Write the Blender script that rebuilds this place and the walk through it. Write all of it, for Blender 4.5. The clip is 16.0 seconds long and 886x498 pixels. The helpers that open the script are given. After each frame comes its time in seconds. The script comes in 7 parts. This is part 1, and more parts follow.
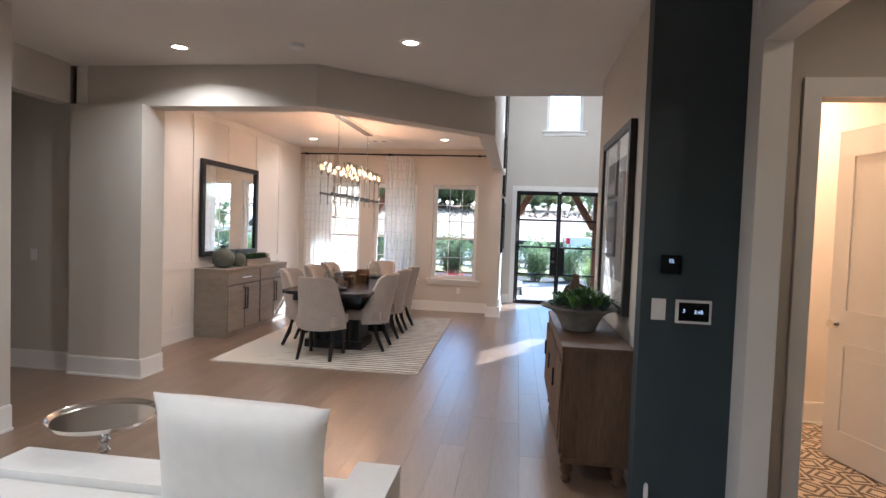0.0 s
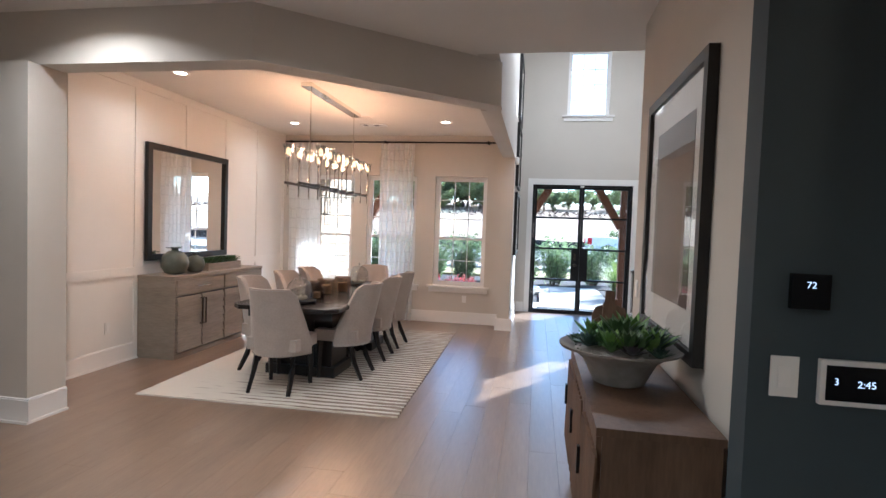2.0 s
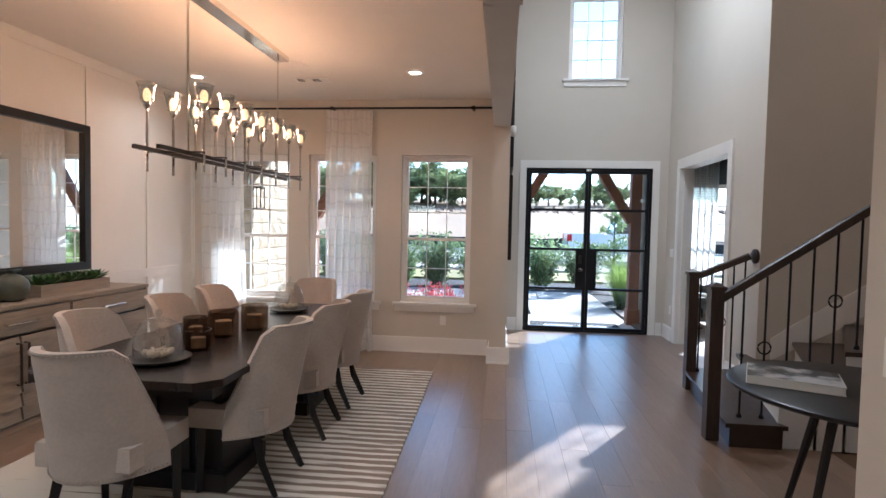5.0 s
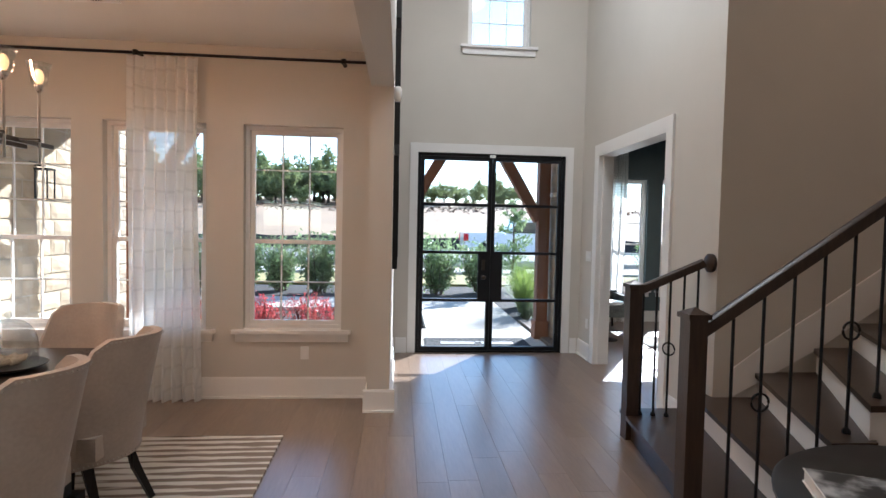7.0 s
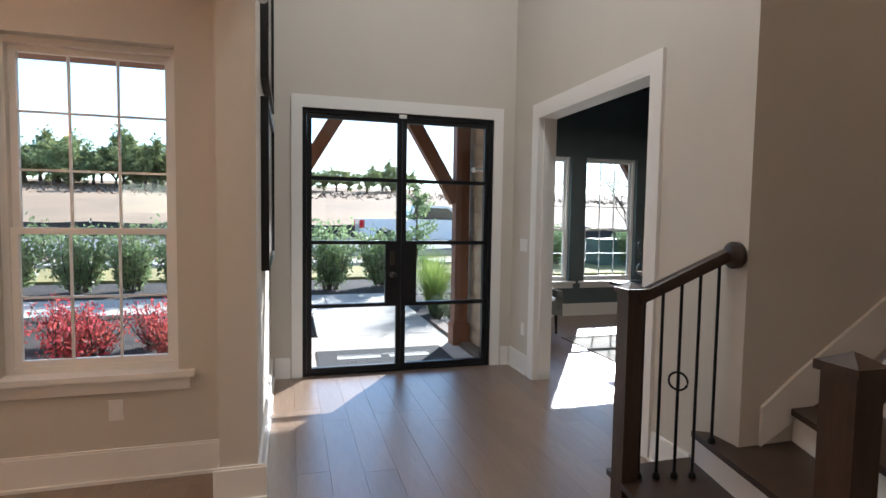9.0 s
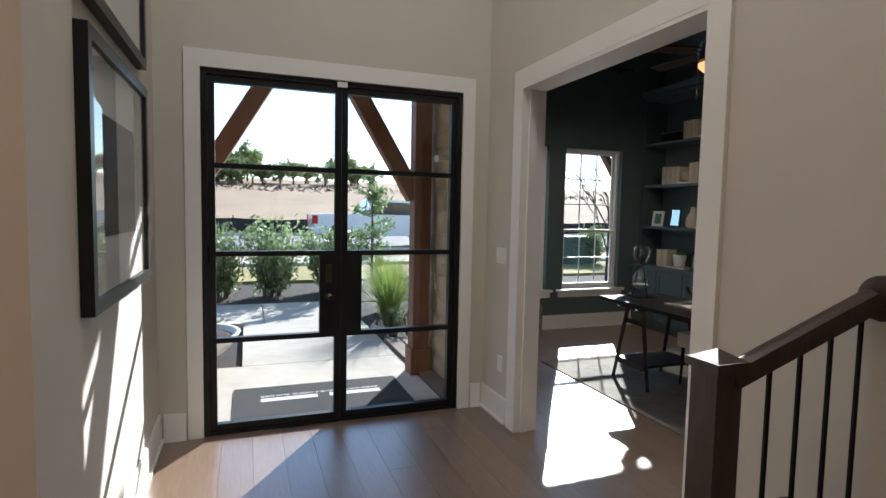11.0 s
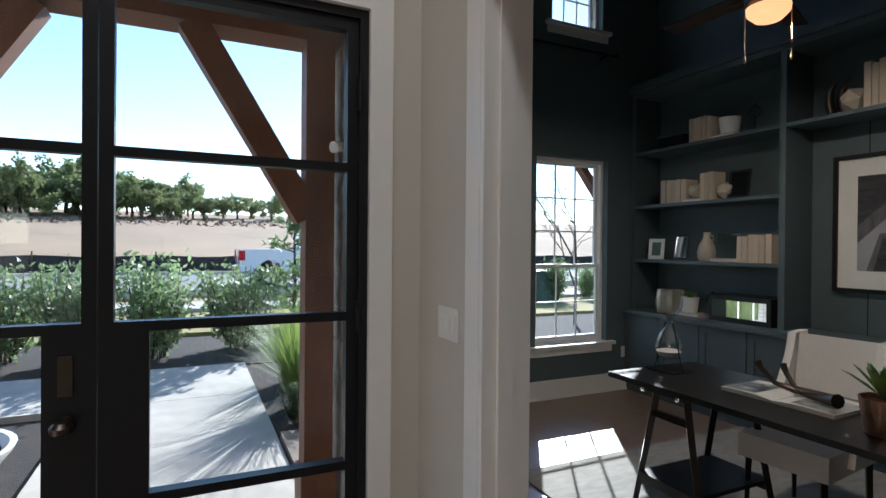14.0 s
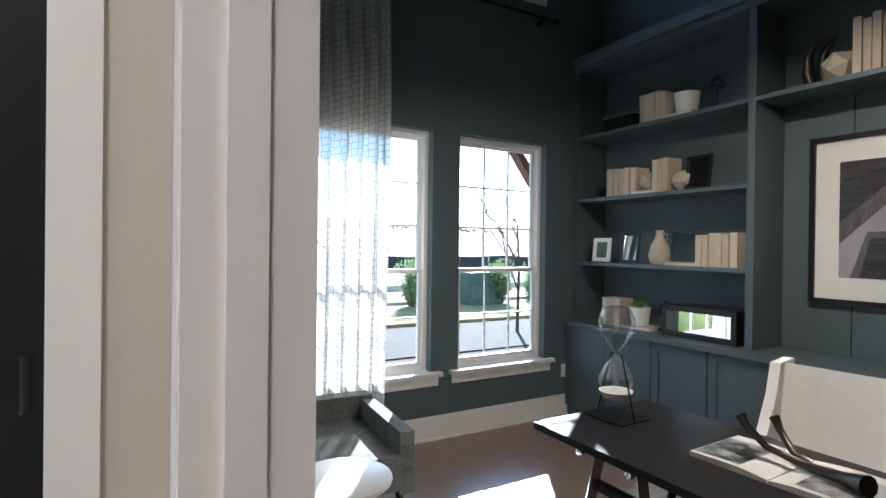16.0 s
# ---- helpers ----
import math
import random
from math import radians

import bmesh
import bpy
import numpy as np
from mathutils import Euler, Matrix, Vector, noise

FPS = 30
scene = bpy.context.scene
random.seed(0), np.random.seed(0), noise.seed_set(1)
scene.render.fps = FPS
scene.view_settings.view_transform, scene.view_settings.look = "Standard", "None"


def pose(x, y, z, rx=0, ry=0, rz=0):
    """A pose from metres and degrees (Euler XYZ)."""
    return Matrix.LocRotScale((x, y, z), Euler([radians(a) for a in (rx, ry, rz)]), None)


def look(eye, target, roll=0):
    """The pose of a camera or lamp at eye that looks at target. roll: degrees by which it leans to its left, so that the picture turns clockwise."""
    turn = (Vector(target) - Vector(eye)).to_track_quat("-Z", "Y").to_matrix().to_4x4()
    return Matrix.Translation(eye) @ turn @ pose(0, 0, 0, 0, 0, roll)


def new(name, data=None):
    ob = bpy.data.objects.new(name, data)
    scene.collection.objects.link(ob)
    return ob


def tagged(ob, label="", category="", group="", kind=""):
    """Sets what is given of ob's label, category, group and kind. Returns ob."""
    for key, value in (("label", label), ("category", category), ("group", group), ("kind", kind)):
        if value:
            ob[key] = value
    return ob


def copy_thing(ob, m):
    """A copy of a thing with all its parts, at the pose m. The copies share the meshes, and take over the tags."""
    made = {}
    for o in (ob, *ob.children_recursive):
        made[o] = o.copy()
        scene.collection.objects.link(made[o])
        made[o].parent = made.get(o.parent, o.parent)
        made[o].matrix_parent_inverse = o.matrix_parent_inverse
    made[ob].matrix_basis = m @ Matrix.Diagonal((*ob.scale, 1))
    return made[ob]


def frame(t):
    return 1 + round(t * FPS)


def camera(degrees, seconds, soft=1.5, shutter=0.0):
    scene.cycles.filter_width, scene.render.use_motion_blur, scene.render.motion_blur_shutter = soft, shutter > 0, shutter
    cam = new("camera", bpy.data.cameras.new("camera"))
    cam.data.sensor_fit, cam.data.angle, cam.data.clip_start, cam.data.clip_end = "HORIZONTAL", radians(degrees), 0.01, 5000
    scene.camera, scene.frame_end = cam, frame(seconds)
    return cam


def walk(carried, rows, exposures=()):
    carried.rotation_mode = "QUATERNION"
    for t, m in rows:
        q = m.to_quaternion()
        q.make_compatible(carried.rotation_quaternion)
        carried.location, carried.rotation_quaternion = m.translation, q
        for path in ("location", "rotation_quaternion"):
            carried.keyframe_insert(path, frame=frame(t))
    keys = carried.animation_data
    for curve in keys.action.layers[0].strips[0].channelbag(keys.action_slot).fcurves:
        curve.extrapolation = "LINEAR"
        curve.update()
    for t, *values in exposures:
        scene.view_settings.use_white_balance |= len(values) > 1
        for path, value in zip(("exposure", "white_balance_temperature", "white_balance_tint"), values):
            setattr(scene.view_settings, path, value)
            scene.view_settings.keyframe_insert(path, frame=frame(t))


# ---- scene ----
cam = camera(79.4, 16.0)
PATH = [
    (0, (0.499, -0.235, 1.568), (0.225, 1.744, 1.491), 2.0),
    (0.5, (0.535, 0.062, 1.536), (0.246, 2.04, 1.455), 2.0),
    (1, (0.537, 0.437, 1.561), (0.207, 2.408, 1.478), 2.0),
    (1.5, (0.592, 0.796, 1.582), (0.247, 2.765, 1.499), 2.0),
    (2, (0.565, 1.153, 1.561), (0.22, 3.122, 1.48), 2.0),
    (2.5, (0.491, 1.563, 1.587), (0.15, 3.532, 1.505), 2.0),
    (3, (0.48, 1.925, 1.576), (0.146, 3.895, 1.495), 1.9),
    (3.5, (0.399, 2.277, 1.561), (0.077, 4.249, 1.48), 2.0),
    (3.7, (0.356, 2.44, 1.559), (0.042, 4.414, 1.48), 2.0),
    (5.8, (0.085, 3.995, 1.532), (-0.07, 5.987, 1.443), 1.0),
    (6, (0.132, 4.163, 1.531), (-0.003, 6.157, 1.448), 1.1),
    (6.5, (0.17, 4.579, 1.504), (0.157, 6.577, 1.422), 1.3),
    (7, (0.254, 5.014, 1.533), (0.415, 7.006, 1.453), 1.2),
    (7.5, (0.255, 5.437, 1.515), (0.585, 7.408, 1.438), 1.2),
    (8, (0.147, 5.825, 1.499), (0.554, 7.781, 1.417), 1.2),
    (8.5, (0.21, 6.159, 1.477), (0.655, 8.107, 1.387), 0.9),
    (9, (0.351, 6.531, 1.489), (0.901, 8.45, 1.367), 0.9),
    (9.5, (0.449, 6.868, 1.495), (1.06, 8.767, 1.352), 0.7),
    (9.7, (0.491, 6.989, 1.5), (1.121, 8.882, 1.363), 0.8),
    (11.8, (0.965, 8.187, 1.564), (1.667, 10.054, 1.417), 1.0),
    (12, (1.037, 8.338, 1.545), (1.742, 10.205, 1.41), 0.9),
    (12.5, (1.114, 8.679, 1.495), (1.808, 10.552, 1.395), 1.0),
    (13, (1.241, 8.949, 1.514), (1.928, 10.825, 1.441), 0.8),
    (13.5, (1.422, 9.194, 1.501), (2.183, 11.043, 1.464), 0.7),
    (14, (1.647, 9.456, 1.513), (2.497, 11.267, 1.501), 0.5),
    (14.5, (1.911, 9.728, 1.509), (2.884, 11.475, 1.506), 0.6),
    (15, (2.199, 9.916, 1.513), (3.295, 11.588, 1.509), 0.7),
    (15.5, (2.361, 10.058, 1.514), (3.482, 11.714, 1.511), 0.8),
    (16, (2.427, 10.162, 1.516), (3.432, 11.891, 1.505), 0.7),
]
EXPOSURES = [(0.0, 2.32, 5080, 8), (2.0, 2.30, 5040, 8), (3.0, 2.14, 5000, 8), (6.5, 1.93, 5300, 8), (9.0, 1.70, 5650, 8), (12.0, 1.28, 5850, 7), (14.0, 1.32, 5500, 7), (15.0, 1.65, 5300, 7), (15.5, 1.88, 5300, 7), (16.0, 2.42, 5400, 7)]
walk(cam, [(t, look(eye, target, roll)) for t, eye, target, roll in PATH], EXPOSURES)

# ---- world, sun, exposure ----
SUN_FROM = Vector((0.552, 0.834, 0.0))
SUN_EL = radians(27)
world = bpy.data.worlds.new("sky")
scene.world = world
world.use_nodes = True
_wn = world.node_tree
_sky = _wn.nodes.new("ShaderNodeTexSky")
_sky.sky_type = "NISHITA"
_sky.sun_disc = False
_sky.sun_elevation = SUN_EL
_sky.sun_rotation = math.atan2(SUN_FROM.x, SUN_FROM.y)
_sky.air_density, _sky.dust_density = 1.0, 0.05
_wn.links.new(_sky.outputs[0], _wn.nodes["Background"].inputs[0])
_wn.nodes["Background"].inputs[1].default_value = 0.125
sun_data = bpy.data.lights.new("sun", "SUN")
sun_data.energy, sun_data.angle, sun_data.color = 5.0, radians(0.6), (1.0, 0.94, 0.86)
sun = new("sun", sun_data)
_d = Vector((SUN_FROM.x * math.cos(SUN_EL), SUN_FROM.y * math.cos(SUN_EL), math.sin(SUN_EL)))
sun.matrix_basis = look(_d * 50, (0, 0, 0))


def lamp(name, kind, at, watts, colour, size=0.1, target=None, spread=180):
    data = bpy.data.lights.new(name, kind)
    data.energy, data.color = watts, colour
    if kind == "AREA":
        data.shape, data.size = "DISK", size
        data.spread = radians(spread)
    else:
        data.shadow_soft_size = size
    ob = new(name, data)
    ob.matrix_basis = look(at, target) if target else pose(*at)
    return ob


# downlights, chandelier, bathroom and office lamps, plus unseen foyer, stair and vestibule fills
WARM = (1.0, 0.86, 0.70)
SOFTW = (1.0, 0.93, 0.84)
# the last six are unseen, added over the living room to brighten it
DOWNLIGHTS = [(-2.44, 4.05), (-0.41, 4.02), (-3.09, 6.12), (-3.08, 8.70), (-0.77, 8.65), (-0.75, 6.4), (-4.6, 0.6), (-2.4, 0.6), (-0.4, 0.6), (-4.6, -2.8), (-2.0, -2.8), (0.4, -2.8)]
for _x, _y in DOWNLIGHTS:
    lamp("downlight_lamp", "AREA", (_x, _y, 3.03), 4.6 if _y < 5 else 1.6, WARM, 0.11, (_x, _y, 0), 146)
for _y in (6.72, 7.33, 7.94):
    lamp("chandelier_lamp", "POINT", (-1.92, _y, 2.32), 4.6, (1.0, 0.50, 0.24), 0.05)
# added fill under the high foyer ceiling, no fixture known there
lamp("foyer_lamp", "AREA", (1.3, 9.0, 5.36), 22, SOFTW, 0.6, (1.3, 9.0, 0))
# added warm fill for the stair wall, its source is not seen
lamp("stair_lamp", "AREA", (4.2, 7.0, 5.36), 6, (1.0, 0.64, 0.40), 0.4, (4.2, 7.0, 0))
lamp("bath_lamp", "AREA", (2.7, 4.1, 3.03), 12, (1.0, 0.58, 0.30), 0.2, (2.7, 4.1, 0))
# weak warm fill added in the vestibule, without a fixture
lamp("vestibule_lamp", "AREA", (2.7, 1.9, 3.03), 2, (1.0, 0.72, 0.45), 0.2, (2.7, 1.9, 0))
lamp("fan_lamp", "AREA", (4.70, 11.5, 2.835), 9, (1.0, 0.80, 0.60), 0.16, (4.70, 11.5, 0))


# ---- materials ----
def material(name, colour, rough=0.5, metal=0.0, var=0.0, scale=8.0, bump=0.0, bump_scale=60.0, stretch=(1, 1, 1), second=None, trans=0.0, ior=1.45, emit=None, power=0.0, rand=0.0, coords="Object", sheen=0.0, coat=0.0, spread=0.12):
    """A surface with colour variation at two scales and a fine relief."""
    m = bpy.data.materials.new(name)
    m.use_nodes = True
    nt = m.node_tree
    b = nt.nodes["Principled BSDF"]
    b.inputs["Base Color"].default_value = (*colour, 1)
    b.inputs["Roughness"].default_value = rough
    b.inputs["Metallic"].default_value = metal
    b.inputs["IOR"].default_value = ior
    b.inputs["Transmission Weight"].default_value = trans
    b.inputs["Sheen Weight"].default_value = sheen
    b.inputs["Coat Weight"].default_value = coat
    if emit:
        b.inputs["Emission Color"].default_value = (*emit, 1)
        b.inputs["Emission Strength"].default_value = power
    if var or bump or rand or second:
        tc = nt.nodes.new("ShaderNodeTexCoord")
        mp = nt.nodes.new("ShaderNodeMapping")
        mp.inputs["Scale"].default_value = stretch
        nt.links.new(tc.outputs[coords], mp.inputs["Vector"])
        vec = mp.outputs["Vector"]
        out = None
        if var or second:
            n1 = nt.nodes.new("ShaderNodeTexNoise")
            n1.inputs["Scale"].default_value, n1.inputs["Detail"].default_value = scale, 6
            n2 = nt.nodes.new("ShaderNodeTexNoise")
            n2.inputs["Scale"].default_value, n2.inputs["Detail"].default_value = scale * 0.13, 3
            nt.links.new(vec, n1.inputs["Vector"])
            nt.links.new(vec, n2.inputs["Vector"])
            add = nt.nodes.new("ShaderNodeMath")
            add.operation = "ADD"
            half = nt.nodes.new("ShaderNodeMath")
            half.operation = "MULTIPLY"
            half.inputs[1].default_value = 0.5
            nt.links.new(n1.outputs["Fac"], add.inputs[0])
            nt.links.new(n2.outputs["Fac"], add.inputs[1])
            nt.links.new(add.outputs[0], half.inputs[0])
            ramp = nt.nodes.new("ShaderNodeValToRGB")
            other = second or tuple(c * (1 - var) for c in colour)
            ramp.color_ramp.elements[0].position, ramp.color_ramp.elements[1].position = 0.5 - spread, 0.5 + spread
            ramp.color_ramp.elements[0].color = (*other, 1)
            ramp.color_ramp.elements[1].color = (*colour, 1)
            nt.links.new(half.outputs[0], ramp.inputs["Fac"])
            out = ramp.outputs["Color"]
            nt.links.new(out, b.inputs["Base Color"])
        if rand:
            info = nt.nodes.new("ShaderNodeObjectInfo")
            hsv = nt.nodes.new("ShaderNodeHueSaturation")
            mr = nt.nodes.new("ShaderNodeMapRange")
            mr.inputs["To Min"].default_value, mr.inputs["To Max"].default_value = 1 - rand, 1 + rand
            nt.links.new(info.outputs["Random"], mr.inputs["Value"])
            nt.links.new(mr.outputs["Result"], hsv.inputs["Value"])
            if out:
                nt.links.new(out, hsv.inputs["Color"])
            else:
                hsv.inputs["Color"].default_value = (*colour, 1)
            nt.links.new(hsv.outputs["Color"], b.inputs["Base Color"])
        if bump:
            n3 = nt.nodes.new("ShaderNodeTexNoise")
            n3.inputs["Scale"].default_value, n3.inputs["Detail"].default_value = bump_scale, 4
            nt.links.new(vec, n3.inputs["Vector"])
            bp = nt.nodes.new("ShaderNodeBump")
            bp.inputs["Strength"].default_value, bp.inputs["Distance"].default_value = bump, 0.01
            nt.links.new(n3.outputs["Fac"], bp.inputs["Height"])
            nt.links.new(bp.outputs["Normal"], b.inputs["Normal"])
    return m


def glass_material(name, tint=(1, 1, 1), gloss=0.08, rough=0.0):
    """Thin clear glass: straight through, with a weak mirror on top."""
    m = bpy.data.materials.new(name)
    m.use_nodes = True
    nt = m.node_tree
    nt.nodes.clear()
    o = nt.nodes.new("ShaderNodeOutputMaterial")
    mix = nt.nodes.new("ShaderNodeMixShader")
    t = nt.nodes.new("ShaderNodeBsdfTransparent")
    g = nt.nodes.new("ShaderNodeBsdfGlossy")
    t.inputs[0].default_value = (*tint, 1)
    g.inputs["Roughness"].default_value = rough
    lw = nt.nodes.new("ShaderNodeLayerWeight")
    lw.inputs["Blend"].default_value = 0.5
    pw = nt.nodes.new("ShaderNodeMath")
    pw.operation = "POWER"
    pw.inputs[1].default_value = 4.0
    f = nt.nodes.new("ShaderNodeMath")
    f.operation = "MULTIPLY_ADD"
    f.inputs[1].default_value, f.inputs[2].default_value = 0.55, gloss * 0.45
    nt.links.new(lw.outputs["Facing"], pw.inputs[0])
    nt.links.new(pw.outputs[0], f.inputs[0])
    nt.links.new(f.outputs[0], mix.inputs[0])
    nt.links.new(t.outputs[0], mix.inputs[1])
    nt.links.new(g.outputs[0], mix.inputs[2])
    nt.links.new(mix.outputs[0], o.inputs[0])
    return m


def sheer_material(name, colour, open_part, pattern=0.0, cells=9.0):
    """Woven voile: part open, part cloth that lets light through, with a woven motif."""
    m = bpy.data.materials.new(name)
    m.use_nodes = True
    nt = m.node_tree
    nt.nodes.clear()
    o = nt.nodes.new("ShaderNodeOutputMaterial")
    mix = nt.nodes.new("ShaderNodeMixShader")
    t = nt.nodes.new("ShaderNodeBsdfTransparent")
    cloth = nt.nodes.new("ShaderNodeMixShader")
    d = nt.nodes.new("ShaderNodeBsdfDiffuse")
    tl = nt.nodes.new("ShaderNodeBsdfTranslucent")
    cloth.inputs[0].default_value = 0.55
    nt.links.new(d.outputs[0], cloth.inputs[1])
    nt.links.new(tl.outputs[0], cloth.inputs[2])
    tc = nt.nodes.new("ShaderNodeTexCoord")
    vo = nt.nodes.new("ShaderNodeTexVoronoi")
    vo.feature = "DISTANCE_TO_EDGE"
    vo.inputs["Scale"].default_value = cells
    vo.inputs["Randomness"].default_value = 0.25
    nt.links.new(tc.outputs["UV"], vo.inputs["Vector"])
    ramp = nt.nodes.new("ShaderNodeValToRGB")
    ramp.color_ramp.elements[0].position, ramp.color_ramp.elements[1].position = 0.04, 0.09
    ramp.color_ramp.elements[0].color = (*[c * (1 - pattern) for c in colour], 1)
    ramp.color_ramp.elements[1].color = (*colour, 1)
    nt.links.new(vo.outputs["Distance"], ramp.inputs["Fac"])
    nt.links.new(ramp.outputs["Color"], d.inputs["Color"])
    nt.links.new(ramp.outputs["Color"], tl.inputs["Color"])
    mix.inputs[0].default_value = 1 - open_part
    nt.links.new(t.outputs[0], mix.inputs[1])
    nt.links.new(cloth.outputs[0], mix.inputs[2])
    nt.links.new(mix.outputs[0], o.inputs[0])
    return m


M = {}
M["wall"] = material("wall_paint_greige", (0.585, 0.545, 0.485), 0.85, var=0.04, scale=3, bump=0.05, bump_scale=180)
M["ceil"] = material("ceiling_paint", (0.74, 0.70, 0.64), 0.9, var=0.03, scale=3, bump=0.06, bump_scale=160)
M["panel"] = material("white_panel_paint", (0.78, 0.75, 0.70), 0.5, var=0.03, scale=3, bump=0.02, bump_scale=90)
M["trim"] = material("white_trim_paint", (0.80, 0.78, 0.75), 0.38, var=0.03, scale=5)
M["dark"] = material("dark_slate_wall_paint", (0.045, 0.062, 0.072), 0.75, var=0.12, scale=4, bump=0.04, bump_scale=160)
M["green"] = material("dark_green_grey_paint", (0.098, 0.130, 0.138), 0.62, var=0.12, scale=4, bump=0.03, bump_scale=140)
M["cab"] = material("dark_green_cabinet_paint", (0.088, 0.116, 0.124), 0.42, var=0.1, scale=6)
M["bath"] = material("white_bath_paint", (0.80, 0.74, 0.66), 0.6, var=0.03, scale=4)
M["plank"] = material("oak_plank", (0.235, 0.160, 0.108), 0.31, var=0.0, second=(0.145, 0.095, 0.062), scale=9, stretch=(7, 0.7, 1), bump=0.10, bump_scale=22, rand=0.14, spread=0.2, ior=2.3)
M["sub"] = material("floor_joint", (0.17, 0.125, 0.09), 0.8, var=0.1)
M["tread"] = material("espresso_oak", (0.050, 0.030, 0.020), 0.32, second=(0.025, 0.015, 0.010), scale=9, stretch=(1, 7, 1), bump=0.08, bump_scale=30, spread=0.2)
M["newel"] = material("dark_stained_oak", (0.060, 0.036, 0.024), 0.36, second=(0.022, 0.014, 0.010), scale=11, stretch=(6, 6, 0.6), bump=0.1, bump_scale=30, spread=0.2)
M["iron"] = material("black_iron", (0.014, 0.014, 0.016), 0.42, 0.6, var=0.2, scale=14)
M["steel_door"] = material("black_door_steel", (0.010, 0.010, 0.012), 0.45, 0.2, var=0.2, scale=7)
M["chrome"] = material("polished_nickel", (0.78, 0.76, 0.72), 0.12, 1.0, var=0.04)
M["bronze"] = material("dark_bronze", (0.10, 0.08, 0.065), 0.34, 0.9, var=0.2)
M["glass"] = glass_material("window_glass", (0.97, 0.98, 0.98), 0.075)
M["clear"] = glass_material("clear_jar_glass", (0.91, 0.93, 0.93), 0.42)
M["smoke"] = glass_material("smoked_glass", (0.66, 0.58, 0.51), 0.09)
M["mirror"] = material("mirror_silver", (0.90, 0.91, 0.90), 0.015, 1.0)
M["black"] = material("black_lacquer", (0.012, 0.011, 0.011), 0.35, var=0.2, scale=6)
M["table"] = material("espresso_table_top", (0.022, 0.016, 0.014), 0.26, second=(0.014, 0.010, 0.009), scale=8, stretch=(6, 0.7, 1), bump=0.03, bump_scale=30)
M["linen"] = material("oatmeal_linen", (0.46, 0.395, 0.34), 0.92, var=0.12, scale=60, bump=0.15, bump_scale=420, sheen=0.25)
M["white_cloth"] = material("white_upholstery", (0.78, 0.76, 0.73), 0.92, var=0.05, scale=20, bump=0.12, bump_scale=380, sheen=0.2)
M["nail"] = material("nailhead_nickel", (0.50, 0.46, 0.42), 0.3, 1.0)
M["greywood"] = material("weathered_grey_oak", (0.330, 0.285, 0.230), 0.6, second=(0.195, 0.168, 0.136), scale=10, stretch=(1, 0.8, 8), bump=0.14, bump_scale=26, spread=0.2)
M["walnut"] = material("brown_distressed_wood", (0.155, 0.092, 0.055), 0.5, second=(0.060, 0.034, 0.020), scale=9, stretch=(6, 6, 0.9), bump=0.14, bump_scale=24, spread=0.2)
M["ceramic"] = material("sage_green_ceramic", (0.115, 0.135, 0.110), 0.38, second=(0.060, 0.072, 0.055), scale=12, bump=0.05, bump_scale=30, coat=0.3)
M["porcelain"] = material("white_porcelain", (0.78, 0.77, 0.74), 0.3, var=0.03)
M["cream"] = material("cream_pottery", (0.50, 0.44, 0.34), 0.6, var=0.12, scale=16)
M["bowl"] = material("grey_concrete_bowl", (0.27, 0.25, 0.225), 0.85, second=(0.17, 0.155, 0.14), scale=14, bump=0.2, bump_scale=50)
M["leaf"] = material("succulent_green", (0.085, 0.165, 0.050), 0.45, second=(0.035, 0.085, 0.030), scale=14, rand=0.3)
M["leaf_blue"] = material("succulent_blue_green", (0.065, 0.115, 0.085), 0.55, second=(0.030, 0.060, 0.050), scale=14)
M["leaf_bright"] = material("bright_agave_green", (0.19, 0.33, 0.07), 0.42, second=(0.09, 0.19, 0.04), scale=12)
M["leaf_purple"] = material("dusky_echeveria", (0.075, 0.065, 0.075), 0.5, var=0.3, scale=12)
M["pebble"] = material("pale_pebbles", (0.42, 0.40, 0.36), 0.8, var=0.4, scale=60)
M["soil"] = material("dark_mulch", (0.045, 0.032, 0.024), 0.95, second=(0.016, 0.012, 0.010), scale=30, bump=0.6, bump_scale=60)
M["frame_black"] = material("black_picture_frame", (0.012, 0.011, 0.010), 0.38, var=0.25, scale=12)
M["mat"] = material("ivory_picture_mat", (0.82, 0.79, 0.75), 0.8, var=0.02)
M["print"] = material("brown_grey_print", (0.165, 0.125, 0.115), 0.7, second=(0.085, 0.066, 0.062), scale=2.2, spread=0.2)
M["sheer"] = sheer_material("white_sheer_voile", (0.92, 0.91, 0.89), 0.15, 0.10, 6.0)
M["drape"] = sheer_material("trellis_drape", (0.86, 0.84, 0.80), 0.10, 0.42, 22.0)
M["stone"] = material("cream_limestone", (0.50, 0.40, 0.28), 0.9, second=(0.37, 0.29, 0.20), scale=6, bump=0.3, bump_scale=18, rand=0.14)
M["mortar"] = material("pale_mortar", (0.50, 0.44, 0.36), 0.95, var=0.1, bump=0.3)
M["cedar"] = material("stained_cedar", (0.235, 0.092, 0.042), 0.62, second=(0.120, 0.048, 0.024), scale=8, stretch=(6, 6, 0.7), bump=0.15, bump_scale=24, spread=0.2)
M["cedar_h"] = material("stained_cedar_beam", (0.235, 0.092, 0.042), 0.62, second=(0.120, 0.048, 0.024), scale=8, stretch=(0.7, 6, 6), bump=0.15, bump_scale=24, spread=0.2)
M["soffit"] = material("tan_soffit", (0.52, 0.44, 0.33), 0.85, var=0.05, scale=4)
